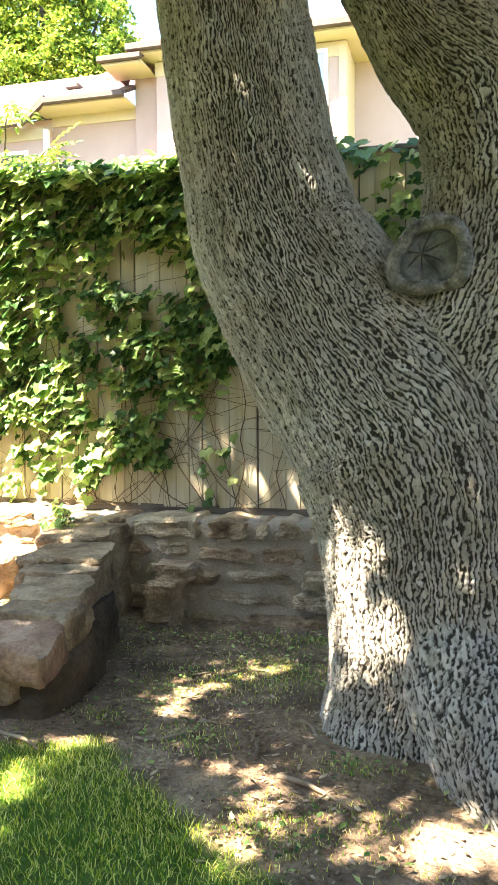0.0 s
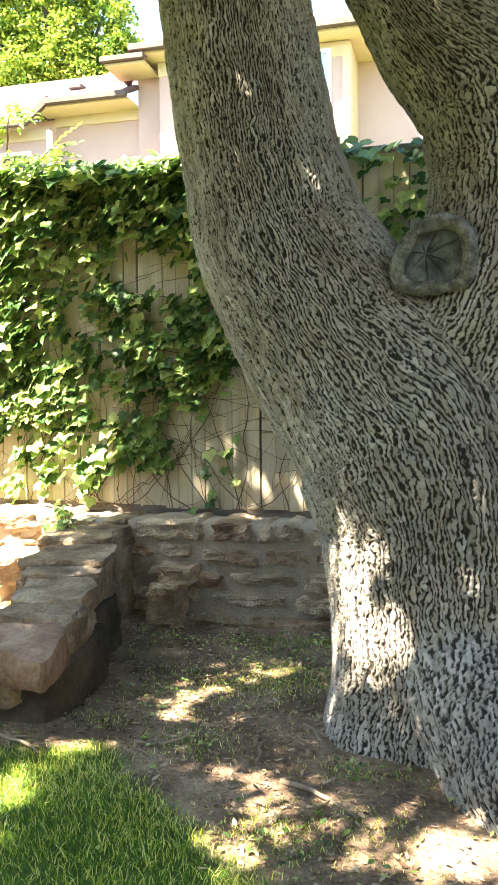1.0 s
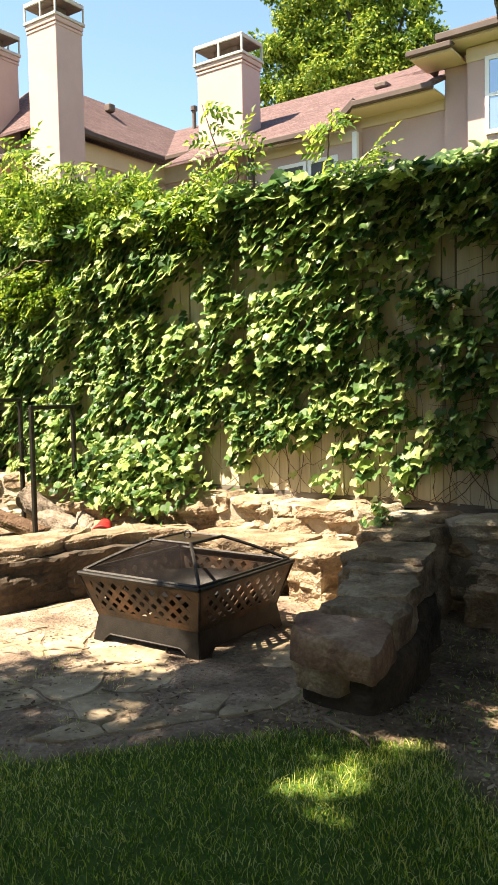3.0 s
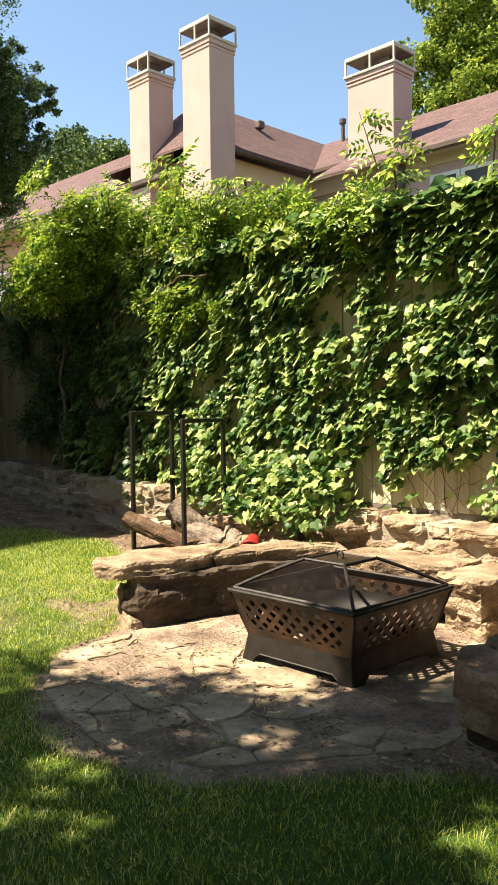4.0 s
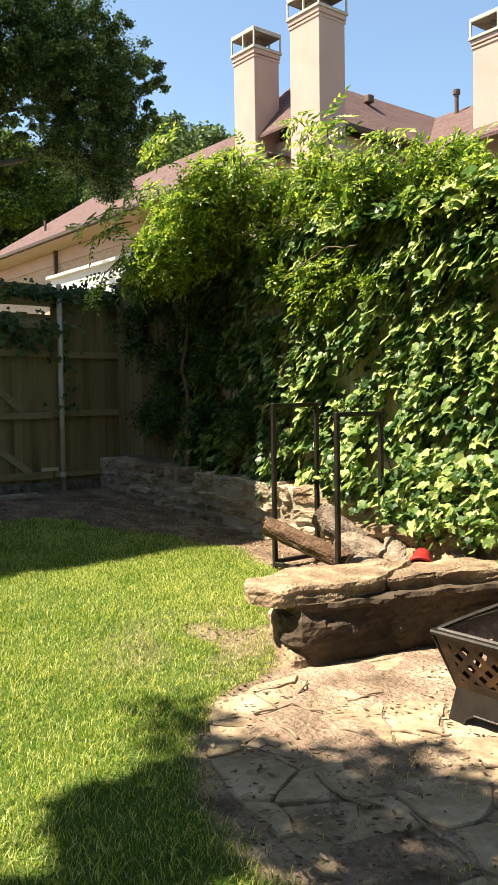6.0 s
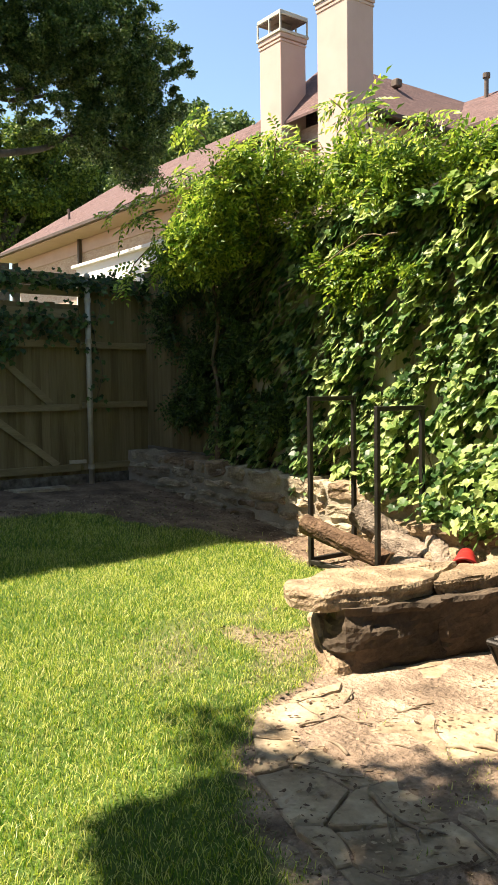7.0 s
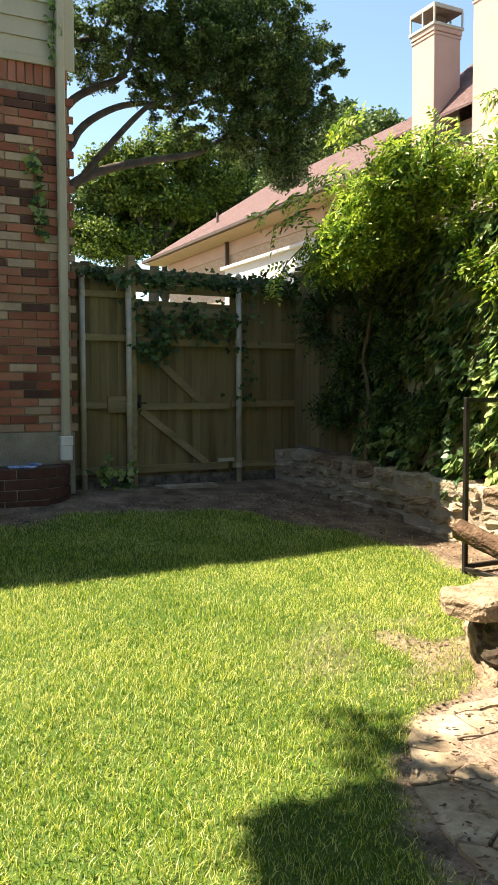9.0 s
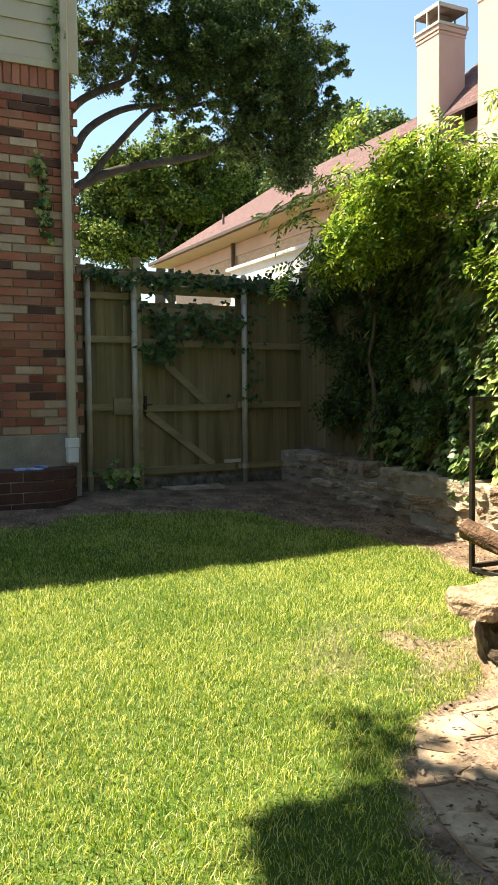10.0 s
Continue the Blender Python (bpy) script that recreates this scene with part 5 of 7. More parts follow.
# ---- stone seat round the fire pit, and its arm ----
def boulder(poly, z0, z1, seed, label, group="", material=STONE, **kw):
    ob = put("stone_block", rock_mesh("stone_block", poly, z0, z1, seed, **kw), material)
    return tagged(ob, label, "stone", group)


SEAT = "stones of the seat ring"
boulder([(-3.80, 2.90), (-3.60, 2.80), (-3.40, 2.82), (-3.31, 3.15), (-3.27, 3.50), (-3.46, 3.96), (-3.64, 3.70), (-3.82, 3.26)], 0.300, 0.398, 3, "thick sandstone slab forming the end of the curved bench", SEAT, strata=0.020, amp=0.022, rounding=0.010)
boulder([(-3.26, 3.50), (-3.14, 3.84), (-3.00, 4.16), (-2.80, 4.34), (-3.05, 4.55), (-3.36, 4.25), (-3.46, 3.95)], 0.305, 0.388, 4, "thick sandstone slab of the curved bench", SEAT, strata=0.020, amp=0.022, rounding=0.010)
boulder([(-2.80, 4.28), (-2.35, 4.02), (-1.95, 4.22), (-1.90, 4.58), (-2.75, 4.62)], 0.26, 0.378, 5, "sandstone slab of the bench behind the fire pit", SEAT, strata=0.03, amp=0.03)
boulder([(-1.98, 4.18), (-1.60, 4.02), (-1.42, 4.25), (-1.45, 4.60), (-1.95, 4.60)], -0.05, 0.36, 6, "squat sandstone block of the bench ring", SEAT, strata=0.04)
boulder([(-3.56, 2.98), (-3.40, 2.88), (-3.32, 2.92), (-3.24, 3.20), (-3.17, 3.48), (-3.4, 3.8), (-3.58, 3.4)], -0.06, 0.315, 7, "stone carrying the bench slab, coloured dark for shade", SEAT, STONE_SHADED, strata=0.02, amp=0.03)
boulder([(-3.18, 3.45), (-3.07, 3.72), (-2.96, 4.16), (-3.1, 4.5), (-3.4, 4.1)], -0.06, 0.315, 8, "stone carrying the bench slab, coloured dark for shade", SEAT, STONE_SHADED, strata=0.02, amp=0.03)
boulder([(-2.75, 4.36), (-2.35, 4.12), (-1.95, 4.3), (-1.95, 4.58), (-2.7, 4.6)], -0.06, 0.27, 9, "stone carrying the bench slab behind the fire pit", SEAT, STONE_SHADED, strata=0.03, amp=0.04)
boulder([(-3.84, 3.12), (-3.66, 2.98), (-3.46, 2.88), (-3.30, 2.84), (-3.30, 2.94), (-3.5, 3.06), (-3.72, 3.20)], -0.08, 0.125, 10, "pale foot stone under the bench end", SEAT, amp=0.022, strata=0.02, rounding=0.03, tilt=(-0.22, 0.1))
ARM = "stones of the seat arm"
boulder([(-1.04, 2.86), (-0.95, 2.70), (-0.72, 2.62), (-0.51, 2.56), (-0.53, 2.72), (-0.60, 2.95), (-0.78, 3.02), (-0.98, 2.98)], 0.205, 0.345, 13, "large block with a reddish brown top ending the seat arm", ARM, STONE_RED, strata=0.012, amp=0.014, rounding=0.012, tilt=(-0.04, 0.04), step=0.026)
boulder([(-1.02, 2.80), (-0.97, 2.72), (-0.84, 2.69), (-0.72, 2.70), (-0.70, 2.84), (-0.84, 2.92), (-1.0, 2.90)], 0.075, 0.225, 14, "rounded sandstone block under the end of the seat arm", ARM, amp=0.020, rounding=0.045, strata=0.010, step=0.026)
boulder([(-0.98, 2.80), (-0.86, 2.76), (-0.62, 2.78), (-0.58, 2.92), (-0.64, 3.45), (-0.95, 3.4)], -0.10, 0.22, 15, "seat arm foundation stone, coloured dark for shade", ARM, STONE_SHADED, strata=0.008, amp=0.012, step=0.03)
boulder([(-0.96, 2.92), (-0.80, 2.92), (-0.61, 2.97), (-0.60, 3.14), (-0.66, 3.24), (-0.96, 3.14)], 0.20, 0.385, 16, "layered grey brown sandstone slab of the seat arm", ARM, strata=0.022, amp=0.016, rounding=0.006, tilt=(-0.02, 0.04), step=0.026)
boulder([(-0.97, 3.09), (-0.80, 3.10), (-0.62, 3.16), (-0.68, 3.40), (-0.76, 3.56), (-1.10, 3.46)], 0.20, 0.415, 17, "layered grey brown sandstone slab of the seat arm", ARM, strata=0.022, amp=0.016, rounding=0.006, tilt=(0, 0.03), step=0.026)
boulder([(-1.12, 3.44), (-0.94, 3.46), (-0.75, 3.56), (-0.80, 3.72), (-1.02, 3.78), (-1.20, 3.68)], -0.05, 0.44, 21, "layered grey brown sandstone slab of the seat arm", ARM, strata=0.022, amp=0.016, rounding=0.006, step=0.026)
boulder([(-1.24, 3.66), (-1.0, 3.70), (-0.80, 3.70), (-0.88, 4.10), (-1.06, 4.28), (-1.34, 4.20)], -0.05, 0.470, 18, "layered grey brown sandstone slab of the seat arm", ARM, strata=0.022, amp=0.018, rounding=0.006, step=0.026)
boulder([(-1.42, 4.14), (-0.98, 4.18), (-0.98, 4.62), (-1.44, 4.62)], -0.05, 0.51, 19, "sandstone block joining the seat arm to the wall", ARM, strata=0.02, amp=0.02)
boulder([(-1.04, 3.36), (-0.72, 3.30), (-0.78, 3.9), (-0.90, 4.1), (-1.2, 3.9)], -0.12, 0.25, 20, "seat arm foundation stone, coloured dark for shade", ARM, STONE_SHADED, amp=0.015, strata=0.010)
boulder([(-0.84, 4.34), (-0.62, 4.36), (-0.58, 4.54), (-0.82, 4.58)], -0.12, 0.20, 22, "reddish stone fallen at the foot of the wall", ARM, amp=0.035)
boulder([(-0.80, 4.38), (-0.56, 4.40), (-0.54, 4.60), (-0.80, 4.60)], 0.20, 0.30, 23, "reddish cracked stone set in the corner of the wall", ARM, amp=0.03, strata=0.02)
for i, (x, y, s, h) in enumerate(((-1.75, 4.70, 0.20, 0.60), (-2.15, 4.70, 0.17, 0.575), (-2.5, 4.72, 0.18, 0.6), (-3.0, 4.66, 0.20, 0.58), (-3.6, 4.52, 0.22, 0.55), (-4.05, 4.5, 0.24, 0.52), (-4.4, 4.55, 0.2, 0.45), (-3.85, 4.35, 0.16, 0.36))):
    w = [(x + s * math.cos(a) * 1.1, y + s * 0.75 * math.sin(a)) for a in np.linspace(0, 2 * math.pi, 7)[:-1] + i]
    boulder(w, float(height(x, y)) - 0.05, h, 30 + i, "pale irregular boulder set along the wall behind the bench", "boulders along the wall", amp=0.05, rounding=0.06)


# ---- flagstone patio ----
PATIO = [(-3.22, 2.80), (-3.24, 2.55), (-3.16, 2.22), (-2.78, 1.94), (-2.35, 1.78), (-1.9, 1.72), (-1.52, 1.90), (-1.24, 2.28), (-0.98, 2.60), (-1.0, 3.3), (-1.2, 4.1), (-1.9, 4.35), (-2.9, 4.2), (-3.15, 3.5)]


def clip_poly(poly, p, n):
    """Keeps the part of poly on the side of p away from n."""
    out = []
    for i in range(len(poly)):
        a, b = np.array(poly[i]), np.array(poly[(i + 1) % len(poly)])
        da, db = np.dot(a - p, n), np.dot(b - p, n)
        if da <= 0:
            out.append(tuple(a))
        if da * db < 0:
            out.append(tuple(a + (b - a) * da / (da - db)))
    return out


def build_patio():
    patio = thing("flagstone_patio", "dusty sandstone flagstone paving with weeds in its joints", "paving", (-2.1, 3, 0), kind="structure")
    r = random.Random(17)
    seeds = []
    for i in range(-1, 9):
        for j in range(-1, 10):
            seeds.append((-3.4 + i * 0.36 + (j % 2) * 0.16 + r.uniform(-0.14, 0.14), 1.6 + j * 0.33 + r.uniform(-0.13, 0.13)))
    for i, s in enumerate(seeds):
        poly = list(PATIO)
        for k, o in enumerate(seeds):
            if k != i and poly:
                d = np.array(o) - np.array(s)
                L = np.linalg.norm(d)
                if L < 1.6:
                    poly = clip_poly(poly, np.array(s) + d / 2 - d / L * 0.006, d / L)
        if len(poly) < 3:
            continue
        P = np.array(poly)
        c = P.mean(0)
        area = 0.5 * abs(np.dot(P[:, 0], np.roll(P[:, 1], 1)) - np.dot(P[:, 1], np.roll(P[:, 0], 1)))
        if area < 0.010 or (np.hypot((c[0] + 2.1) / 1.1, (c[1] - 3.1) / 1.35) > 0.86 and r.random() < 0.28):
            continue
        ring = []
        for q in range(len(P)):
            a, b = P[q], P[(q + 1) % len(P)]
            k = max(1, int(np.linalg.norm(b - a) / 0.06))
            for t in range(k):
                e = a + (b - a) * t / k
                e = e + 0.03 * np.array([nz(e[0], e[1], 0, 6), nz(e[0], e[1], 3, 6)]) + 0.012 * np.array([nz(e[0], e[1], 5, 17), nz(e[0], e[1], 8, 17)])
                ring.append(e)
        n = len(ring)
        rim = min(1.0, max(0.0, float(1.25 - np.hypot((c[0] + 2.1) / 1.1, (c[1] - 3.1) / 1.35)) / 0.35))
        z = 0.003 + 0.012 * rim + r.uniform(-0.007, 0.007)
        tx, ty = r.uniform(-0.02, 0.02), r.uniform(-0.02, 0.02)
        zz = lambda e: z + (e[0] - c[0]) * tx + (e[1] - c[1]) * ty
        v = [(e[0], e[1], -0.06) for e in ring] + [(e[0], e[1], zz(e) - 0.006) for e in ring] + [(*(c + (e - c) * 0.965), zz(e) + 0.003 * nz(e[0], e[1], 0, 9)) for e in ring] + [(*(c + (e - c) * 0.5), zz(c + (e - c) * 0.5) + 0.005 * nz(e[0], e[1], 2, 4, i)) for e in ring] + [(c[0], c[1], z)]
        f = []
        for lv in range(3):
            f += [(lv * n + q, lv * n + (q + 1) % n, (lv + 1) * n + (q + 1) % n, (lv + 1) * n + q) for q in range(n)]
        f += [(3 * n + q, 3 * n + (q + 1) % n, 4 * n) for q in range(n)]
        put("flagstone", Build().add(v, f).mesh("flagstone"), FLAG, patio)


build_patio()


# ---- the fire pit ----
def build_fire_pit():
    cx, cy = -2.017, 3.295
    pit = thing("fire_pit", "square dark bronze fire pit with lattice sides and mesh lid", "fire pit", (cx, cy, 0.02))
    top, low, foot, zt, zl = 0.42, 0.35, 0.375, 0.385, 0.150

    def turn(k):
        return Matrix.Translation((cx, cy, 0)) @ pose(0, 0, 0, 0, 0, 90 * k)

    for k in range(4):
        m = turn(k)
        # tapered panel: u along, v up, outwards along -y
        def at(u, v, o=0.0):
            w = low + (top - low) * v
            return m @ Vector((u * w, -w - o, zl + (zt - zl) * v))
        b = Build()

        def strip(pts, o0, o1):
            n = len(pts)
            b.add([at(u, v, o0) for u, v in pts] + [at(u, v, o1) for u, v in pts], [tuple(range(n)), tuple(reversed(range(n, 2 * n)))] + [(i, (i + 1) % n, n + (i + 1) % n, n + i) for i in range(n)])
        strip([(-1, 0), (1, 0), (1, 0.16), (-1, 0.16)], 0, 0.006)
        strip([(-1, 0.86), (1, 0.86), (1, 1), (-1, 1)], 0, 0.006)
        strip([(-1, 0.16), (-0.86, 0.16), (-0.86, 0.86), (-1, 0.86)], 0, 0.006)
        strip([(0.86, 0.16), (1, 0.16), (1, 0.86), (0.86, 0.86)], 0, 0.006)
        asp = (top + low) / (zt - zl)
        lo, hi, ul = 0.16, 0.86, 0.86
        step, half = 0.165, 0.052
        for sgn in (1, -1):
            c0 = -3.0
            while c0 < 3.0:
                for off in (0.0,):
                    c = c0 + off
                    q = [(-2.0, lo), (2.0, lo), (2.0, hi), (-2.0, hi)]
                    poly = [(c - half + sgn * (lo * 1.0 / asp * 1.0), lo), (c + half + sgn * (lo / asp), lo), (c + half + sgn * (hi / asp) * 1.0, hi), (c - half + sgn * (hi / asp), hi)]
                    poly = [(x * 1.0, y) for x, y in poly]
                    g = sgn * 0.50
                    poly = [(c - half, lo), (c + half, lo), (c + half + g, hi), (c - half + g, hi)]
                    poly = clip_poly(poly, np.array([ul, 0]), np.array([1.0, 0]))
                    if len(poly) > 2:
                        poly = clip_poly(poly, np.array([-ul, 0]), np.array([-1.0, 0]))
                    if len(poly) > 2:
                        strip([tuple(p) for p in poly], 0.001 if sgn > 0 else 0.0022, 0.0045 if sgn > 0 else 0.0056)
                c0 += step * 1.35
        side = part("lattice_panel", b, RUSTY, pit, "pierced lattice side panel with a rusty bronze sheen")
        # skirt with an arched cut between two feet
        b = Build()

        def sk(u, v, o=0.0):
            w = foot + (low - foot) * v
            return m @ Vector((u * w, -w - o, zl * v))
        arch = [(-1, 0), (-0.80, 0), (-0.77, 0.22), (-0.68, 0.38), (0.68, 0.38), (0.77, 0.22), (0.80, 0), (1, 0), (1, 1), (-1, 1)]
        left = [(-1, 0), (-0.80, 0), (-0.77, 0.22), (-0.68, 0.38), (-0.68, 1), (-1, 1)]
        mid = [(-0.68, 0.38), (0.68, 0.38), (0.68, 1), (-0.68, 1)]
        right = [(-x, y) for x, y in reversed(left)]
        for pts in (left, mid, right):
            n = len(pts)
            b.add([sk(u, v) for u, v in pts] + [sk(u, v, 0.006) for u, v in pts], [tuple(range(n)), tuple(reversed(range(n, 2 * n)))] + [(i, (i + 1) % n, n + (i + 1) % n, n + i) for i in range(n)])
        part("base_skirt", b, IRON, pit, "dark flared base skirt with corner feet")
        b = Build().tube([sk(u, v, 0.008) for u, v in arch[:8]], [0.005] * 8, 6)
        part("skirt_bead", b, IRON, pit)
        e0, e1 = m @ Vector((-top - 0.006, -top - 0.006, zt)), m @ Vector((top + 0.006, -top - 0.006, zt))
        part("rim", Build().tube([e0, e1], [0.012, 0.012], 8), IRON, pit, "worn dark steel rim")
        part("corner_bar", Build().tube([m @ Vector((-low, -low, zl)), e0], [0.008, 0.008], 6), IRON, pit)
    bowl = Build()
    n = 40
    v, f = [], []
    for j in range(8):
        w = j / 7 * math.pi / 2
        for i in range(n):
            a = 2 * math.pi * i / n
            v.append((cx + 0.36 * math.cos(a) * math.cos(w * 0.92), cy + 0.36 * math.sin(a) * math.cos(w * 0.92), 0.30 - 0.17 * math.sin(w)))
    for j in range(7):
        for i in range(n):
            f.append((j * n + i, j * n + (i + 1) % n, (j + 1) * n + (i + 1) % n, (j + 1) * n + i))
    f.append(tuple(7 * n + i for i in range(n)))
    part("bowl", bowl.add(v, f), IRON, pit, "sooty round bowl", True)
    # mesh lid: hipped frame, square top plate, ring handle
    def lidp(u, w, s):
        q = 0.405 * (1 - s) + 0.135 * s
        return Vector((cx + u * q, cy + w * q, 0.395 + 0.150 * s + 0.006 * math.sin(math.pi * s)))
    lid = part("lid_screen", Build().add(*screen_grid(lidp)), SCREEN, pit, "fine wire mesh spark screen", True)
    for u, w in ((-1, -1), (1, -1), (1, 1), (-1, 1)):
        part("hip_bar", Build().tube([lidp(u, w, s) + Vector((0, 0, 0.004)) for s in (0, 0.25, 0.5, 0.75, 1)], [0.010] * 5, 6), IRON, lid)
    for (u, w), (u2, w2) in (((-1, -1), (1, -1)), ((1, -1), (1, 1)), ((1, 1), (-1, 1)), ((-1, 1), (-1, -1))):
        part("lid_edge", Build().tube([lidp(u, w, 0), lidp(u2, w2, 0)], [0.011, 0.011], 6), IRON, lid)
        part("plate_edge", Build().tube([lidp(u, w, 1), lidp(u2, w2, 1)], [0.009, 0.009], 6), IRON, lid)
    part("top_plate", Build().box((cx - 0.118, cy - 0.118, 0.541), (cx + 0.118, cy + 0.118, 0.547), b=0.002), RUSTY, lid)
    ring = [Vector((cx + 0.022 * math.cos(a), cy, 0.566 + 0.020 * math.sin(a))) for a in np.linspace(0, 2 * math.pi, 17)]
    part("handle", Build().tube(ring, [0.005] * 17, 6), IRON, lid, "small ring handle", True)


def screen_grid(fn):
    v, f = [], []
    cs = [(-1, -1), (1, -1), (1, 1), (-1, 1)]
    for s in (0, 0.33, 0.66, 1):
        for k in range(4):
            for t in (0, 0.25, 0.5, 0.75):
                (a, b), (c, d) = cs[k], cs[(k + 1) % 4]
                sag = 1 - 0.05 * math.sin(math.pi * t) * math.sin(math.pi * s)
                v.append(fn((a + (c - a) * t) * sag, (b + (d - b) * t) * sag, s))
    for j in range(3):
        for i in range(16):
            f.append((j * 16 + i, j * 16 + (i + 1) % 16, (j + 1) * 16 + (i + 1) % 16, (j + 1) * 16 + i))
    return v, f


build_fire_pit()


# ---- log rack and firewood ----
def build_rack():
    g0 = float(height(-4.5, 4.2))
    rack = thing("log_rack", "black square tube firewood rack with two tall end frames", "log rack", (-4.5, 4.2, g0))
    s = 0.016

    def bar(name, p, q):
        p, q = Vector(p), Vector(q)
        lo = [min(a, b) - s for a, b in zip(p, q)]
        hi = [max(a, b) + s for a, b in zip(p, q)]
        part(name, Build().box(lo, hi, b=0.003), IRON, rack)
    for xt, zt in ((-4.83, 1.34), (-4.17, 1.275)):
        g = float(height(xt, 4.2))
        for y in (4.02, 4.45):
            bar("upright", (xt, y, g + 0.0), (xt, y, zt))
        bar("top_bar", (xt, 4.02 + 2 * s, zt), (xt, 4.45 - 2 * s, zt))
        bar("foot_bar", (xt, 4.02 + 2 * s, g + 0.05), (xt, 4.45 - 2 * s, g + 0.05))
    for y in (4.02, 4.45):
        bar("long_bar", (-4.83 + 2 * s, y, g0 + 0.06), (-4.17 - 2 * s, y, g0 + 0.06))
    return g0


build_rack()


def log(p, q, r, seed, label="split firewood log with rough grey bark", skin=LOGBARK):
    p, q = Vector(p), Vector(q)
    ob = thing("firewood_log", label, "log", p, "firewood by the rack")
    n, k = 22, 12
    d = (q - p).normalized()
    a = d.cross(Vector((0.2, 0.1, 1))).normalized()
    b = d.cross(a)
    v, f = [], []
    for j in range(k + 1):
        c = p.lerp(q, j / k) + a * 0.02 * nz(j * 0.3, 0, 0, 1, seed)
        for i in range(n):
            w = 2 * math.pi * i / n
            rr = r * (1 + 0.16 * nz(math.cos(w) * 1.3, math.sin(w) * 1.3, j * 0.25, 1.5, seed) + 0.10 * nz(math.cos(w) * 5, math.sin(w) * 5, j * 0.8, 2, seed))
            v.append(c + (a * math.cos(w) + b * math.sin(w)) * rr)
    for j in range(k):
        for i in range(n):
            f.append((j * n + i, j * n + (i + 1) % n, (j + 1) * n + (i + 1) % n, (j + 1) * n + i))
    part("bark", Build().add(v, f), skin, ob)
    for j, sgn in ((0, -1), (k, 1)):
        rim = v[j * n:(j + 1) * n]
        c = sum(rim, Vector()) / n + d * sgn * 0.004
        part("sawn_end", Build().add([c] + rim, [(0, 1 + i, 1 + (i + 1) % n) for i in range(n)]), LOGEND, ob, "pale sawn end grain")
    return ob


log((-4.80, 3.93, 0.46), (-4.16, 4.12, 0.26), 0.068, 1, "dark weathered log leaning out of the rack", LOGDARK)
log((-4.62, 4.28, 0.54), (-4.30, 4.38, 0.33), 0.095, 2)
log((-4.42, 4.30, 0.35), (-3.98, 4.36, 0.27), 0.10, 3)
log((-4.24, 4.10, 0.24), (-3.86, 4.28, 0.22), 0.075, 4)
log((-4.52, 4.50, 0.30), (-4.05, 4.52, 0.30), 0.09, 5)
log((-4.02, 4.42, 0.42), (-3.78, 4.20, 0.24), 0.07, 6)
potm = Build()
pv, pf = [], []
for j, (rr, zz) in enumerate(((0.045, 0.0), (0.06, 0.06), (0.075, 0.125), (0.082, 0.127), (0.082, 0.145), (0.068, 0.145), (0.05, 0.06), (0.035, 0.012))):
    for i in range(24):
        w = 2 * math.pi * i / 24
        pv.append(Matrix.Translation((-3.66, 4.28, 0.37)) @ pose(0, 0, 0, 125, -38, 10) @ Matrix.Scale(1.05, 4) @ Vector((rr * math.cos(w), rr * math.sin(w), zz)))
for j in range(7):
    for i in range(24):
        pf.append((j * 24 + i, j * 24 + (i + 1) % 24, (j + 1) * 24 + (i + 1) % 24, (j + 1) * 24 + i))
pf.append(tuple(range(24)))
pf.append(tuple(7 * 24 + i for i in range(24)))
solo("flower_pot", potm.add(pv, pf), REDPAINT, "small red plastic pot tipped over behind the bench", "flower pot", smooth=True)


# ---- ivy on the fence ----
def blob(x, z, cx, cz, rx, rz):
    return np.exp(-(((x - cx) / rx) ** 2 + ((z - cz) / rz) ** 2))


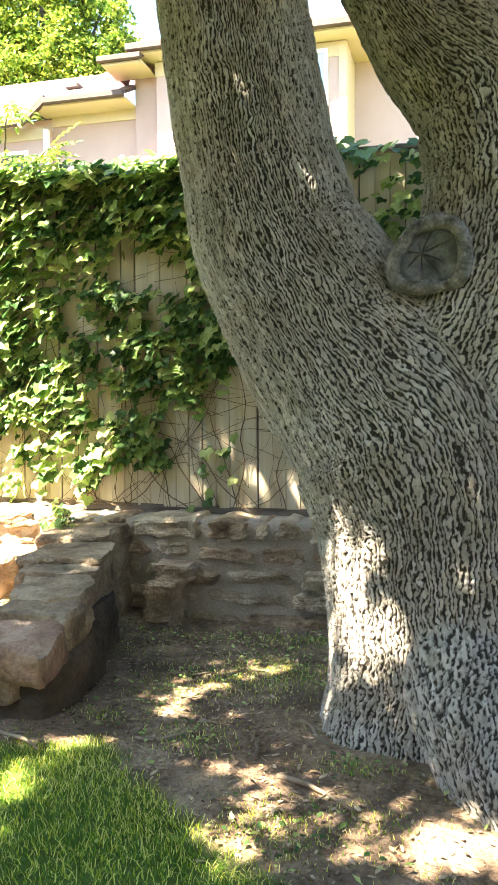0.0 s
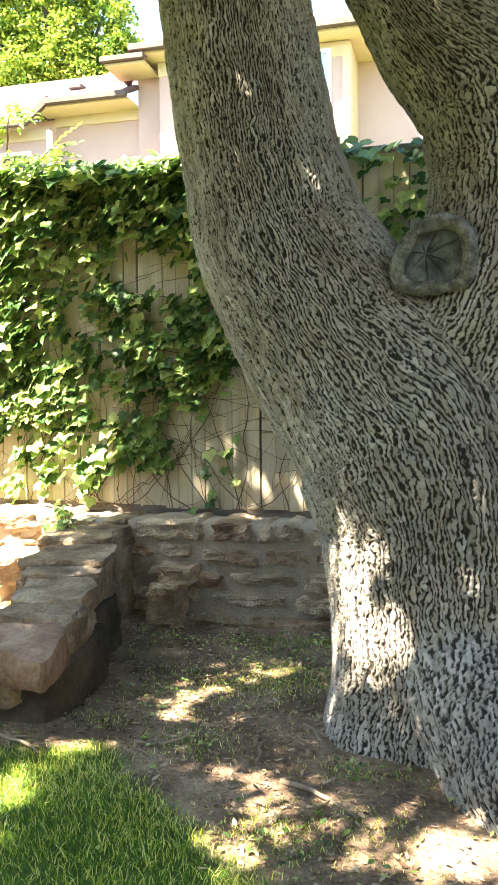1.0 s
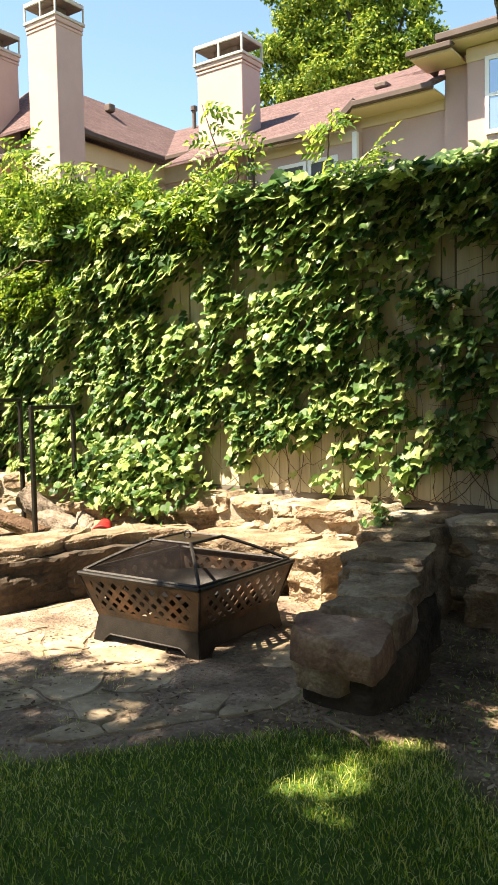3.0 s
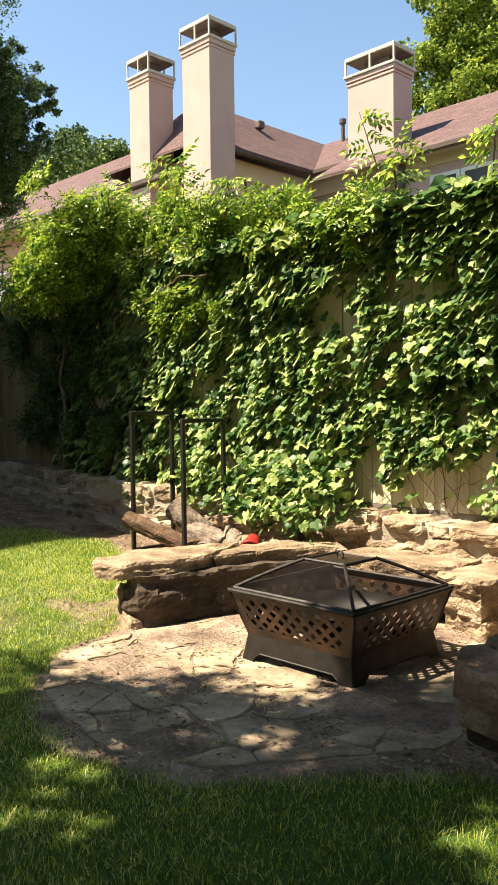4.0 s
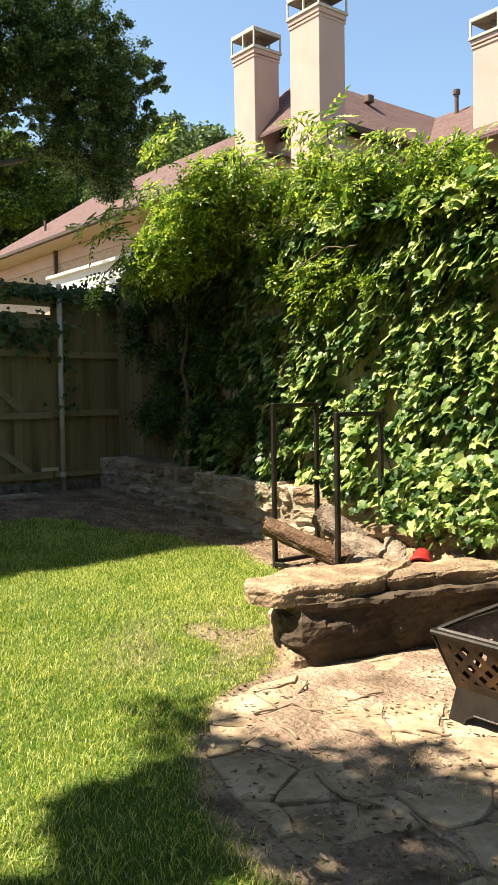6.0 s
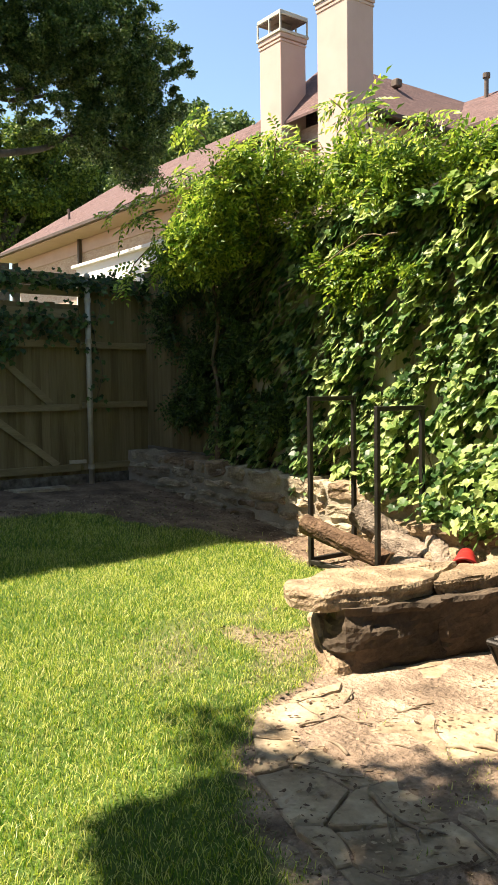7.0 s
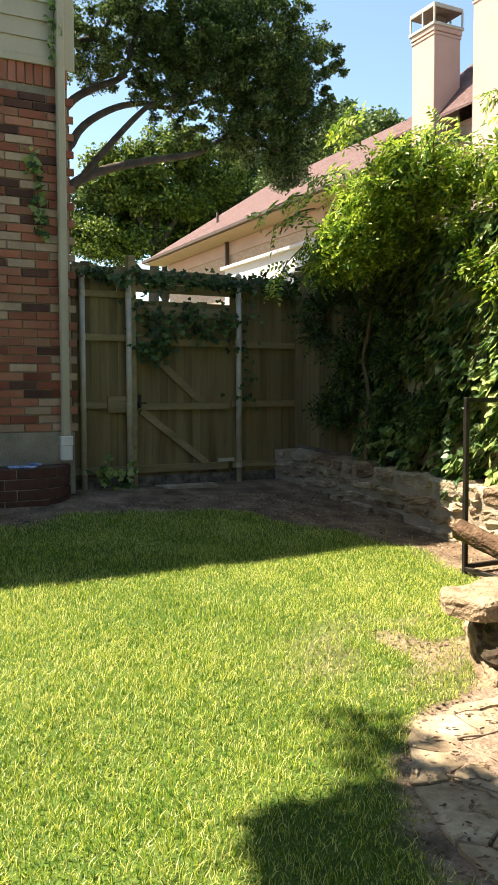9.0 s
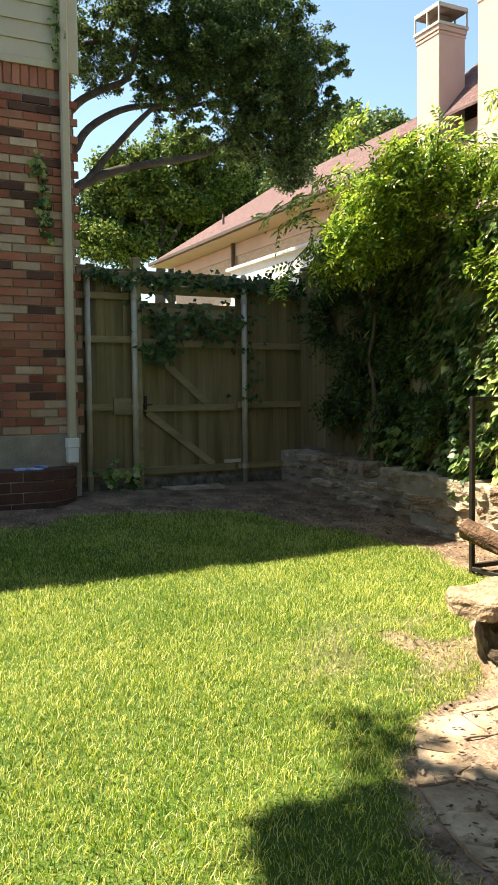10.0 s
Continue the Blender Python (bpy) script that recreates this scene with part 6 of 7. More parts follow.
def ivy_cover(x, z):
    """How thick the ivy hangs at a place on the fence, 0 to 1."""
    n1 = vnoise(x * 2.2, z * 2.6, 51)
    n2 = vnoise(x * 5.5, z * 5.5, 52)
    d = 1.25 * smooth01(-1.35, -2.1, x + 0.25 * n1)
    d = d - 1.3 * smooth01(1.05, 0.78, z + 0.16 * n1) * smooth01(-3.2, -2.5, x)
    d = np.maximum(d, 1.15 * smooth01(2.0, 2.45, z + 0.22 * n1) * smooth01(0.0, -0.55, x))
    d = np.maximum(d, 0.75 * smooth01(2.35, 2.65, z + 0.15 * n1) * smooth01(0.15, -0.2, x))
    d = np.maximum(d, 0.30 * smooth01(2.45, 2.7, z + 0.25 * n2))
    d = np.maximum(d, 1.1 * blob(x, z, -0.92, 1.42, 0.30, 0.46))
    d = np.maximum(d, 1.15 * blob(x, z, -0.48, 1.74, 0.40, 0.26))
    d = np.maximum(d, 0.8 * blob(x, z, -0.75, 2.10, 0.35, 0.20))
    d = np.maximum(d, 0.8 * blob(x, z, -0.12, 1.45, 0.13, 0.12))
    d = np.maximum(d, 0.9 * blob(x, z, -1.38, 0.83, 0.12, 0.13))
    d = np.maximum(d, 0.9 * blob(x, z, -1.25, 1.95, 0.35, 0.12))
    d = np.maximum(d, 0.45 * blob(x, z, 0.62, 2.3, 0.25, 0.4))
    d = np.maximum(d, 0.8 * blob(x, z, -0.90, 1.88, 0.50, 0.22))
    d = np.maximum(d, 0.8 * blob(x, z, -0.60, 1.55, 0.40, 0.16))
    d = np.maximum(d, 1.05 * blob(x, z, -0.92, 1.10, 0.30, 0.30))
    d = np.maximum(d, 1.15 * blob(x, z, -1.78, 1.35, 0.36, 0.40))
    d = d - (0.80 + 0.40 * smooth01(-1.4, -1.9, x)) * smooth01(0.05, 0.55, n1 * 0.35 + n2 * 0.85) * smooth01(2.6, 2.2, z)
    d = d - 0.6 * blob(x, z, -2.75, 1.55, 0.12, 0.4)
    return d


def build_ivy():
    g = np.random.default_rng(12)
    vine = thing("ivy", "green three lobed creeper covering the cream board fence", "climbing plant", (-3, 4.85, 0.6))
    n = 52000
    x, z = g.uniform(-7.2, 1.6, n), g.uniform(0.45, 2.84, n)
    keep = g.random(n) < np.clip(ivy_cover(x, z), 0, 1) * np.where(x < -5.4, 0.40, 0.50)
    keep &= z > 0.555 + 0.028 * np.maximum(0, -x - 1.2) - 0.30 * smooth01(-2.6, -3.2, x)
    x, z = x[keep], z[keep]
    m = len(x)
    cover = np.clip(ivy_cover(x, z), 0, 1)
    bulge = 0.035 + 0.05 * cover + 0.09 * smooth01(0.0, 0.7, vnoise(x * 3, z * 3, 53)) * cover + 0.10 * smooth01(1.3, 0.7, z) * smooth01(-2.8, -3.4, x)
    y = 4.895 - bulge * g.random(m) ** 0.7 - 0.015
    P = np.stack([x, y, z], -1)
    N = np.stack([g.normal(0, 0.32, m) - 0.26, np.full(m, -0.70), 0.74 + g.normal(0, 0.28, m)], -1)
    U = np.stack([g.normal(0, 0.75, m), np.full(m, -0.25), np.full(m, -1.0)], -1)
    S = g.uniform(0.048, 0.108, m)
    # crest of leaves along the top of the fence
    k = 2200
    cx = g.uniform(-5.0, 1.5, k)
    cz = 2.68 + g.random(k) * (0.08 + 0.10 * smooth01(-0.2, 0.6, vnoise(cx * 2.0, cx * 0, 54)))
    keep = (g.random(k) < np.where(cx > -0.2, 0.06, 1.0))
    cx, cz = cx[keep], cz[keep]
    k = len(cx)
    P2 = np.stack([cx, g.uniform(4.66, 5.1, k), cz], -1)
    N2 = np.stack([g.normal(0, 0.5, k), g.normal(-0.5, 0.4, k), np.full(k, 0.9)], -1)
    U2 = g.normal(0, 1, (k, 3)) + np.array([0, -0.3, 0.1])
    S2 = g.uniform(0.06, 0.13, k)
    P, N, U, S = np.concatenate([P, P2]), np.concatenate([N, N2]), np.concatenate([U, U2]), np.concatenate([S, S2])
    # the leaves that stand alone on the bare boards are single parts
    lone = np.nonzero((P[:, 0] > -1.75) & (P[:, 0] < 0.3) & (P[:, 2] < 2.0))[0]
    lone = lone[g.permutation(len(lone))[:260]]
    rest = np.setdiff1d(np.arange(len(P)), lone)
    v, f = scatter(IVY_LEAF, P[rest], N[rest], U[rest], S[rest])
    tagged(put("foliage", fast_mesh("foliage", v, f), IVY, vine), kind="stuff")
    for i in lone:
        v, f = scatter(IVY_LEAF, P[i:i + 1], N[i:i + 1], U[i:i + 1], S[i:i + 1])
        put("leaf", fast_mesh("leaf", v, f), IVY, vine)
    r = random.Random(4)
    b = Build()
    for k in range(80):
        x = r.uniform(-6.0, 1.4) if k % 4 else r.uniform(-1.9, 0.3)
        z = wall_top(x) + 0.03
        a = r.uniform(0.25, 2.9)
        pts = []
        y = 4.888
        for j in range(r.randint(10, 30)):
            pts.append((x, y - r.uniform(0, 0.012), z))
            a += r.uniform(-0.28, 0.28) + (1.45 - a) * 0.10
            x += 0.065 * math.cos(a)
            z += 0.065 * abs(math.sin(a)) * (1 if r.random() < 0.9 else -0.3)
            if z > 2.7:
                break
        if len(pts) > 3:
            w = r.uniform(0.0014, 0.0042)
            b.tube(pts, [w * (1 - 0.6 * j / len(pts)) for j in range(len(pts))], 5, False)
    for k in range(90):
        x, z, a = r.uniform(-1.9, 0.5), r.uniform(0.8, 2.3), r.uniform(-0.3, 0.3) + (math.pi if k % 2 else 0)
        pts = []
        for j in range(r.randint(5, 14)):
            pts.append((x, 4.889 - r.uniform(0, 0.008), z))
            a += r.uniform(-0.16, 0.16)
            x += 0.055 * math.cos(a)
            z += 0.055 * math.sin(a)
        b.tube(pts, [r.uniform(0.0012, 0.0024)] * len(pts), 4, False)
    tagged(part("creeping_stem", b, STEM, vine, "thin brown creeper stems"), kind="stuff")


build_ivy()


# ---- wisteria over the fence corner ----
def build_wisteria():
    g = np.random.default_rng(23)
    w = thing("wisteria", "sprawling wisteria with feathery leaves arching over the fence", "climbing plant", (-6, 4.8, 2.6))
    C, R = [], []

    def add(n, x, y, z, r):
        for _ in range(n):
            C.append((g.uniform(*x), g.uniform(*y), g.uniform(*z)))
            R.append(g.uniform(*r))
    # the canopy arches out over the yard at the corner and lies back on the fence further on
    add(26, (-7.1, -6.1), (4.1, 4.9), (2.75, 3.15), (0.14, 0.28))
    add(14, (-6.6, -5.9), (4.3, 4.9), (3.05, 3.4), (0.12, 0.24))
    add(16, (-7.0, -6.2), (3.95, 4.4), (2.5, 2.85), (0.12, 0.22))
    add(30, (-6.2, -4.6), (4.66, 5.15), (2.75, 3.35), (0.13, 0.26))
    add(22, (-5.0, -3.6), (4.70, 5.1), (2.72, 3.12), (0.13, 0.24))
    add(10, (-3.8, -2.9), (4.70, 5.0), (2.68, 2.92), (0.10, 0.18))
    add(10, (-5.8, -4.4), (4.70, 4.84), (2.1, 2.7), (0.08, 0.15))
    # leaves flat on the boards below it, their green darkened as its shade
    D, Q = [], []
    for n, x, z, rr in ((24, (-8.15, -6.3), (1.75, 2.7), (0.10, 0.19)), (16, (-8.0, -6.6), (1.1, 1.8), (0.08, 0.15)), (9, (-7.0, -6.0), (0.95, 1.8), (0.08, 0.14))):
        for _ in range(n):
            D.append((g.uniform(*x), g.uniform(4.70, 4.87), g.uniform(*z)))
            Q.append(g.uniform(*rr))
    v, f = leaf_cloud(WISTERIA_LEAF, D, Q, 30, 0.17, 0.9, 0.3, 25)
    tagged(put("old_foliage", fast_mesh("old_foliage", v, f), SHADELEAF, w, "leaves hanging on the boards, coloured dark for canopy shade"), kind="stuff")
    v, f = leaf_cloud(WISTERIA_LEAF, C, R, 44, 0.17, 0.85, 0.6, 24, True)
    tagged(put("foliage", fast_mesh("foliage", v, f), WISTERIA, w), kind="stuff")
    b = Build()
    leaves = []
    r = random.Random(9)
    starts = [(-2.72, 4.8, 2.7, -0.35, 1.45), (-2.7, 4.75, 2.75, 0.25, 0.95), (-2.85, 4.8, 2.75, -0.5, 0.7), (-1.95, 4.8, 2.75, 0.15, 0.85), (-1.8, 4.8, 2.75, 0.55, 0.55), (-4.4, 4.7, 3.0, 0.3, 0.7), (-5.0, 4.7, 3.3, -0.3, 0.7),
              (-6.6, 4.2, 3.3, -0.9, 0.25), (-7.1, 4.2, 3.1, -0.9, 0.1), (-7.4, 4.3, 3.3, -1.0, 0.15), (-5.8, 4.5, 3.3, 0.4, 0.6), (-4.8, 4.6, 3.2, 0.1, 0.7), (-6.9, 3.95, 2.7, -0.6, -0.25), (-6.2, 4.1, 3.5, -0.3, 0.5)]
    for x, y, z, dx, dz in starts:
        pts = []
        L = r.uniform(0.40, 0.66)
        for j in range(10):
            t = j / 9
            pts.append((x + dx * L * t * 1.2 + 0.03 * nz(j * 0.6, x, 0), y - 0.12 * t + 0.03 * nz(j * 0.5, 3, x), z + L * (dz * t * 1.3 - 0.35 * t * t)))
        b.tube(pts, [0.008 * (1 - 0.7 * j / 9) for j in range(10)], 5, False)
        for j in range(2, 10):
            for _ in range(2):
                leaves.append((pts[j], dx))
    P = np.array([p for p, _ in leaves])
    N = np.stack([g.normal(0, 0.5, len(P)), g.normal(-0.7, 0.3, len(P)), g.normal(0.8, 0.3, len(P))], -1)
    U = np.stack([g.normal(0, 0.9, len(P)), g.normal(-0.2, 0.4, len(P)), g.normal(0.05, 0.5, len(P))], -1)
    v, f = scatter(WISTERIA_LEAF, P, N, U, g.uniform(0.16, 0.26, len(P)))
    tagged(put("sprays", fast_mesh("sprays", v, f), WISTERIA, w, "young leaf sprays"), kind="stuff")
    for k in range(9):
        x, y, z = r.uniform(-7.2, -4.6), r.uniform(4.5, 4.85), r.uniform(2.2, 2.9)
        a = r.uniform(0, 6.3)
        pts = []
        for j in range(12):
            pts.append((x, y, z))
            a += r.uniform(-0.5, 0.5)
            x += 0.08 * math.cos(a)
            y = min(4.85, max(3.9, y + r.uniform(-0.04, 0.04)))
            z += 0.08 * math.sin(a) * 0.7
        b.tube(pts, [r.uniform(0.003, 0.006)] * 12, 5, False)
    for x in (-7.0,):
        pts = [(x + 0.12 * nz(j * 0.5, x, 0, 1), 4.72 + 0.05 * nz(j * 0.4, x, 5), wall_top(x) + 2.2 * j / 11) for j in range(12)]
        b.tube(pts, [0.026 - 0.001 * j for j in range(12)], 7, False)
    tagged(part("twining_stem", b, STEM, w, "twisting grey brown vine stems", True), kind="stuff")


build_wisteria()


def small_creeper(name, P, spread, n, size, seed, label, material=None):
    g = np.random.default_rng(seed)
    Q = np.repeat(np.array(P, float), n, 0) + g.normal(0, 1, (len(P) * n, 3)) * np.array(spread)
    N = g.normal(0, 0.4, Q.shape) + (np.array([0.8, -0.2, 0.4]) if P[0][0] < -7 else np.array([-0.2, -0.6, 0.75]))
    U = g.normal(0, 0.5, Q.shape) + np.array([0, 0, -0.9])
    t = thing(name, label, "climbing plant", tuple(P[0]))
    v, f = scatter(IVY_LEAF, Q, N, U, size * g.uniform(0.7, 1.3, len(Q)))
    tagged(put("foliage", fast_mesh("foliage", v, f), material or IVY, t), kind="stuff")
    b = Build()
    pts = [Vector(p) for p in P]
    if len(pts) > 1:
        b.tube(pts, [0.004] * len(pts), 5, False)
        part("stem", b, STEM, t)
    return t


# creepers on the gate and side fence get the shade-darkened leaf colour
small_creeper("creeper", [(-8.57, 2.5 + 0.16 * i, 2.62 - 0.03 * (i % 3)) for i in range(16)], (0.02, 0.09, 0.04), 34, 0.05, 1, "dark creeper draped along the top of the gate", SHADELEAF)
small_creeper("creeper", [(-8.57, 3.02 + 0.12 * i, 2.22 - 0.05 * (i % 4)) for i in range(9)], (0.015, 0.09, 0.10), 26, 0.05, 2, "dark creeper hanging over the upper rails of the gate", SHADELEAF)
small_creeper("creeper", [(-8.57, 3.02 + 0.08 * i, 1.86) for i in range(4)], (0.015, 0.06, 0.07), 20, 0.055, 3, "dark creeper hanging over the upper rails of the gate", SHADELEAF)
small_creeper("creeper", [(-8.57, 4.25 + 0.05 * math.sin(i * 1.3), 2.6 - 0.16 * i) for i in range(9)], (0.01, 0.12, 0.06), 9, 0.045, 10, "thin dark creeper trailing down the side fence", SHADELEAF)
small_creeper("creeper", [(-8.36, 1.98 - 0.03 * abs(math.sin(i * 0.8)) - 0.012 * i, 2.95 + 0.13 * i) for i in range(6)], (0.01, 0.03, 0.05), 12, 0.055, 4, "thin creeper climbing the brick wall")
small_creeper("creeper", [(-8.33, 2.10, 4.55 + 0.12 * i) for i in range(6)], (0.01, 0.03, 0.05), 9, 0.05, 5, "thin creeper climbing the house corner")
small_creeper("weed", [(-8.5, 2.55 + 0.1 * i, 0.58) for i in range(4)], (0.03, 0.06, 0.09), 12, 0.06, 6, "leafy weed growing at the foot of the side fence")
small_creeper("creeper", [(-4.75 + 0.14 * i, 4.56 - 0.03 * (i % 3), 0.80 - 0.05 * (i % 2)) for i in range(13)], (0.09, 0.05, 0.09), 52, 0.07, 8, "light green creeper hanging over the wall behind the bench")
small_creeper("creeper", [(-4.05 + 0.16 * i, 4.40, 0.58 - 0.04 * (i % 2)) for i in range(6)], (0.09, 0.05, 0.06), 42, 0.065, 9, "light green creeper spilling down towards the bench")
small_creeper("weed", [(-1.42 + 0.04 * i, 4.50 - 0.05 * i, 0.60 - 0.06 * i) for i in range(5)], (0.05, 0.04, 0.04), 22, 0.045, 7, "bright creeper spilling over the stones behind the seat")


# ---- trees beyond the yard ----
def limb(b, pts, r0, r1, n=9):
    pts = [Vector(p) for p in pts]
    out = []
    for i in range(len(pts) - 1):
        for k in range(4):
            t = k / 4
            a, c = pts[max(i - 1, 0)], pts[min(i + 2, len(pts) - 1)]
            p = 0.5 * ((2 * pts[i]) + (pts[i + 1] - a) * t + (2 * a - 5 * pts[i] + 4 * pts[i + 1] - c) * t * t + (3 * pts[i] - a - 3 * pts[i + 1] + c) * t ** 3)
            out.append(p)
    out.append(pts[-1])
    m = len(out) - 1
    b.tube(out, [r0 + (r1 - r0) * i / m for i in range(m + 1)], n)


def far_tree(label, base, trunk, limbs, clumps, per, size, material, seed, density=1.0):
    t = thing("tree", label, "tree", base, "trees beyond the yard")
    b = Build()
    limb(b, trunk[0], *trunk[1:])
    part("trunk", b, TRUNKWOOD, t, "", True)
    for pts, r0, r1 in limbs:
        b = Build()
        limb(b, pts, r0, r1)
        part("limb", b, TRUNKWOOD, t, "", True)
    C, R = clumps
    v, f = leaf_cloud(PLAIN_LEAF, C, R, per, size, 0.8, 0.5, seed)
    tagged(put("crown", fast_mesh("crown", v, f), material, t), kind="stuff")
    return t


TRUNKWOOD = mat("dark_bark", [(0.05, 0.04, 0.032), (0.10, 0.085, 0.07)], 6, 0.95, 0.6, 40, rand=0)


def clump_set(seed, ellipsoids):
    """Clumps of leaves spread through several ellipsoids: (centre, radii, count, clump radius)."""
    g = np.random.default_rng(seed)
    C, R = [], []
    for (cx, cy, cz), (rx, ry, rz), n, cr in ellipsoids:
        q = g.normal(size=(n, 3))
        q /= np.linalg.norm(q, axis=1)[:, None]
        q *= (g.random(n) ** 0.35)[:, None]
        C.append(q * np.array([rx, ry, rz]) + np.array([cx, cy, cz]))
        R.append(cr * g.uniform(0.6, 1.3, n))
    return np.concatenate(C), np.concatenate(R)


far_tree("spreading dark live oak with long bare limbs behind the gate", (-14.6, 2.2, 0.3), ([(-14.6, 2.2, 0.2), (-14.5, 2.5, 2.2), (-14.3, 3.2, 4.3)], 0.36, 0.2),
         [([(-14.3, 3.1, 4.2), (-14.3, 3.8, 4.83), (-14.3, 4.4, 5.18), (-14.3, 5.22, 5.44), (-14.3, 6.14, 5.69), (-14.3, 6.65, 6.01), (-14.3, 7.11, 6.32)], 0.10, 0.03),
          ([(-14.3, 3.9, 4.85), (-14.2, 4.51, 5.6), (-14.1, 4.98, 6.13), (-14.0, 5.29, 6.37), (-14.0, 5.9, 6.6)], 0.065, 0.03),
          ([(-14.4, 3.2, 4.4), (-14.4, 3.81, 5.42), (-14.4, 4.12, 5.92), (-14.4, 4.68, 6.3), (-14.4, 5.24, 6.46), (-14.4, 5.66, 6.45), (-14.4, 6.4, 6.7)], 0.085, 0.03),
          ([(-14.6, 3.0, 5.0), (-14.5, 3.83, 6.2), (-14.4, 4.28, 6.55), (-14.3, 4.79, 6.82), (-14.3, 4.95, 7.32), (-14.3, 5.2, 8.0)], 0.085, 0.03),
          ([(-14.7, 3.0, 6.2), (-14.6, 3.91, 7.23), (-14.5, 4.35, 7.45), (-14.5, 4.6, 7.73), (-14.5, 5.0, 8.6)], 0.07, 0.03),
          ([(-14.3, 6.65, 6.01), (-14.1, 7.2, 5.95), (-14.0, 7.7, 5.85)], 0.035, 0.015)],
         clump_set(31, [((-14.2, 6.9, 7.5), (1.2, 1.5, 0.95), 110, 0.26), ((-14.2, 7.7, 6.75), (0.9, 0.9, 0.8), 60, 0.23), ((-14.1, 8.0, 5.8), (0.6, 0.6, 0.6), 34, 0.18), ((-14.2, 7.3, 6.1), (0.7, 0.7, 0.4), 34, 0.22),
                        ((-14.3, 6.1, 8.2), (1.2, 1.5, 0.7), 80, 0.32), ((-14.3, 8.2, 7.6), (0.8, 0.5, 0.7), 34, 0.22), ((-14.4, 5.7, 7.2), (0.9, 0.8, 0.45), 34, 0.24), ((-14.4, 4.5, 7.8), (1.0, 1.0, 0.5), 34, 0.24), ((-14.5, 4.2, 6.95), (0.8, 0.6, 0.35), 20, 0.2), ((-14.2, 5.4, 6.5), (0.6, 0.6, 0.2), 9, 0.16),
                        ((-14.5, 6.0, 9.3), (2.0, 2.2, 0.6), 80, 0.45), ((-14.8, 4.5, 9.2), (1.6, 1.3, 0.5), 40, 0.45),
                        ((-14.2, 7.0, 7.2), (1.5, 2.05, 1.55), 330, 0.11), ((-14.3, 5.2, 7.5), (1.2, 1.4, 0.9), 130, 0.10)]),
         170, 0.058, OAKLEAF, 32)
far_tree("sunlit tree beyond the end of the brick neighbour house", (-60, 22.5, 0.3), ([(-60, 22.5, 0.2), (-60, 22.5, 8), (-60, 22.8, 15)], 0.6, 0.25),
         [([(-60, 22.7, 12), (-59.5, 20.5, 16), (-59, 19.5, 19)], 0.25, 0.06), ([(-60, 22.7, 12), (-59.5, 25, 16), (-59, 26.5, 19)], 0.25, 0.06)],
         clump_set(33, [((-60, 20.6, 17.8), (2.5, 3.2, 2.0), 60, 1.0), ((-60, 24.0, 19.6), (2.5, 3.2, 1.8), 60, 1.0), ((-60, 27.6, 18.6), (2.5, 2.4, 2.6), 50, 1.0), ((-60, 23, 16), (2.5, 5, 1.6), 50, 1.0), ((-60.5, 20.5, 12.6), (2.0, 6.0, 1.4), 60, 1.0)]), 150, 0.30, MIDLEAF, 34)
far_tree("shaded tree beyond the end of the brick neighbour house", (-64, 25, 0.3), ([(-64, 25, 0.2), (-64, 25, 7), (-64, 25, 13)], 0.5, 0.2),
         [([(-64, 25, 9), (-63.5, 22, 12), (-63, 20, 14)], 0.2, 0.06), ([(-64, 25, 9), (-63.5, 28, 12), (-63, 30, 15)], 0.2, 0.06)],
         clump_set(35, [((-63, 19.0, 15.0), (2.5, 4.0, 2.6), 80, 1.0), ((-63, 26.5, 15.2), (2.5, 5.5, 2.6), 110, 1.0), ((-63, 32.0, 18.5), (2.5, 2.6, 3.2), 70, 1.0)]), 210, 0.30, OAKLEAF, 36)
far_tree("tall sunlit sweetgum behind the stucco houses", (-13.1, 26, 0.3), ([(-13.1, 26, 0.2), (-13.0, 26, 7), (-13.0, 26, 17)], 0.45, 0.1),
         [([(-13.0, 26, 9), (-11.5, 25.5, 12), (-10.6, 25.3, 13.8)], 0.14, 0.03), ([(-13.0, 26, 9.5), (-14.8, 25.5, 12.2), (-15.8, 25.4, 14.6)], 0.14, 0.03)],
         clump_set(37, [((-13.1, 26, 15.0), (3.0, 2.4, 3.4), 130, 0.55), ((-11.0, 25.6, 12.8), (1.5, 1.4, 1.9), 55, 0.5), ((-15.4, 25.6, 12.9), (1.7, 1.4, 2.4), 60, 0.5), ((-13.2, 25.6, 12.0), (2.0, 1.4, 1.3), 40, 0.5)]), 230, 0.16, SUNLEAF, 38)
for k, (x, y, z, s) in enumerate(((-47, 30.5, 17.2, 1.0), (-43.5, 30, 15.8, 0.8), (-40.8, 30, 15.4, 0.8), (-51, 30, 16.2, 1.0), (-55, 31, 15.5, 1.0))):
    far_tree("distant tree over the rooftops", (x, y, 0.3), ([(x, y, 0.2), (x, y, 6), (x, y, z)], 0.4, 0.1), [([(x, y, 8), (x + 1, y, 10), (x + 1.5, y, z)], 0.15, 0.04)],
             clump_set(50 + k, [((x, y, z), (2.3 * s, 2 * s, 3.4 * s), 70, 0.9)]), 130, 0.28, OAKLEAF, 60 + k)


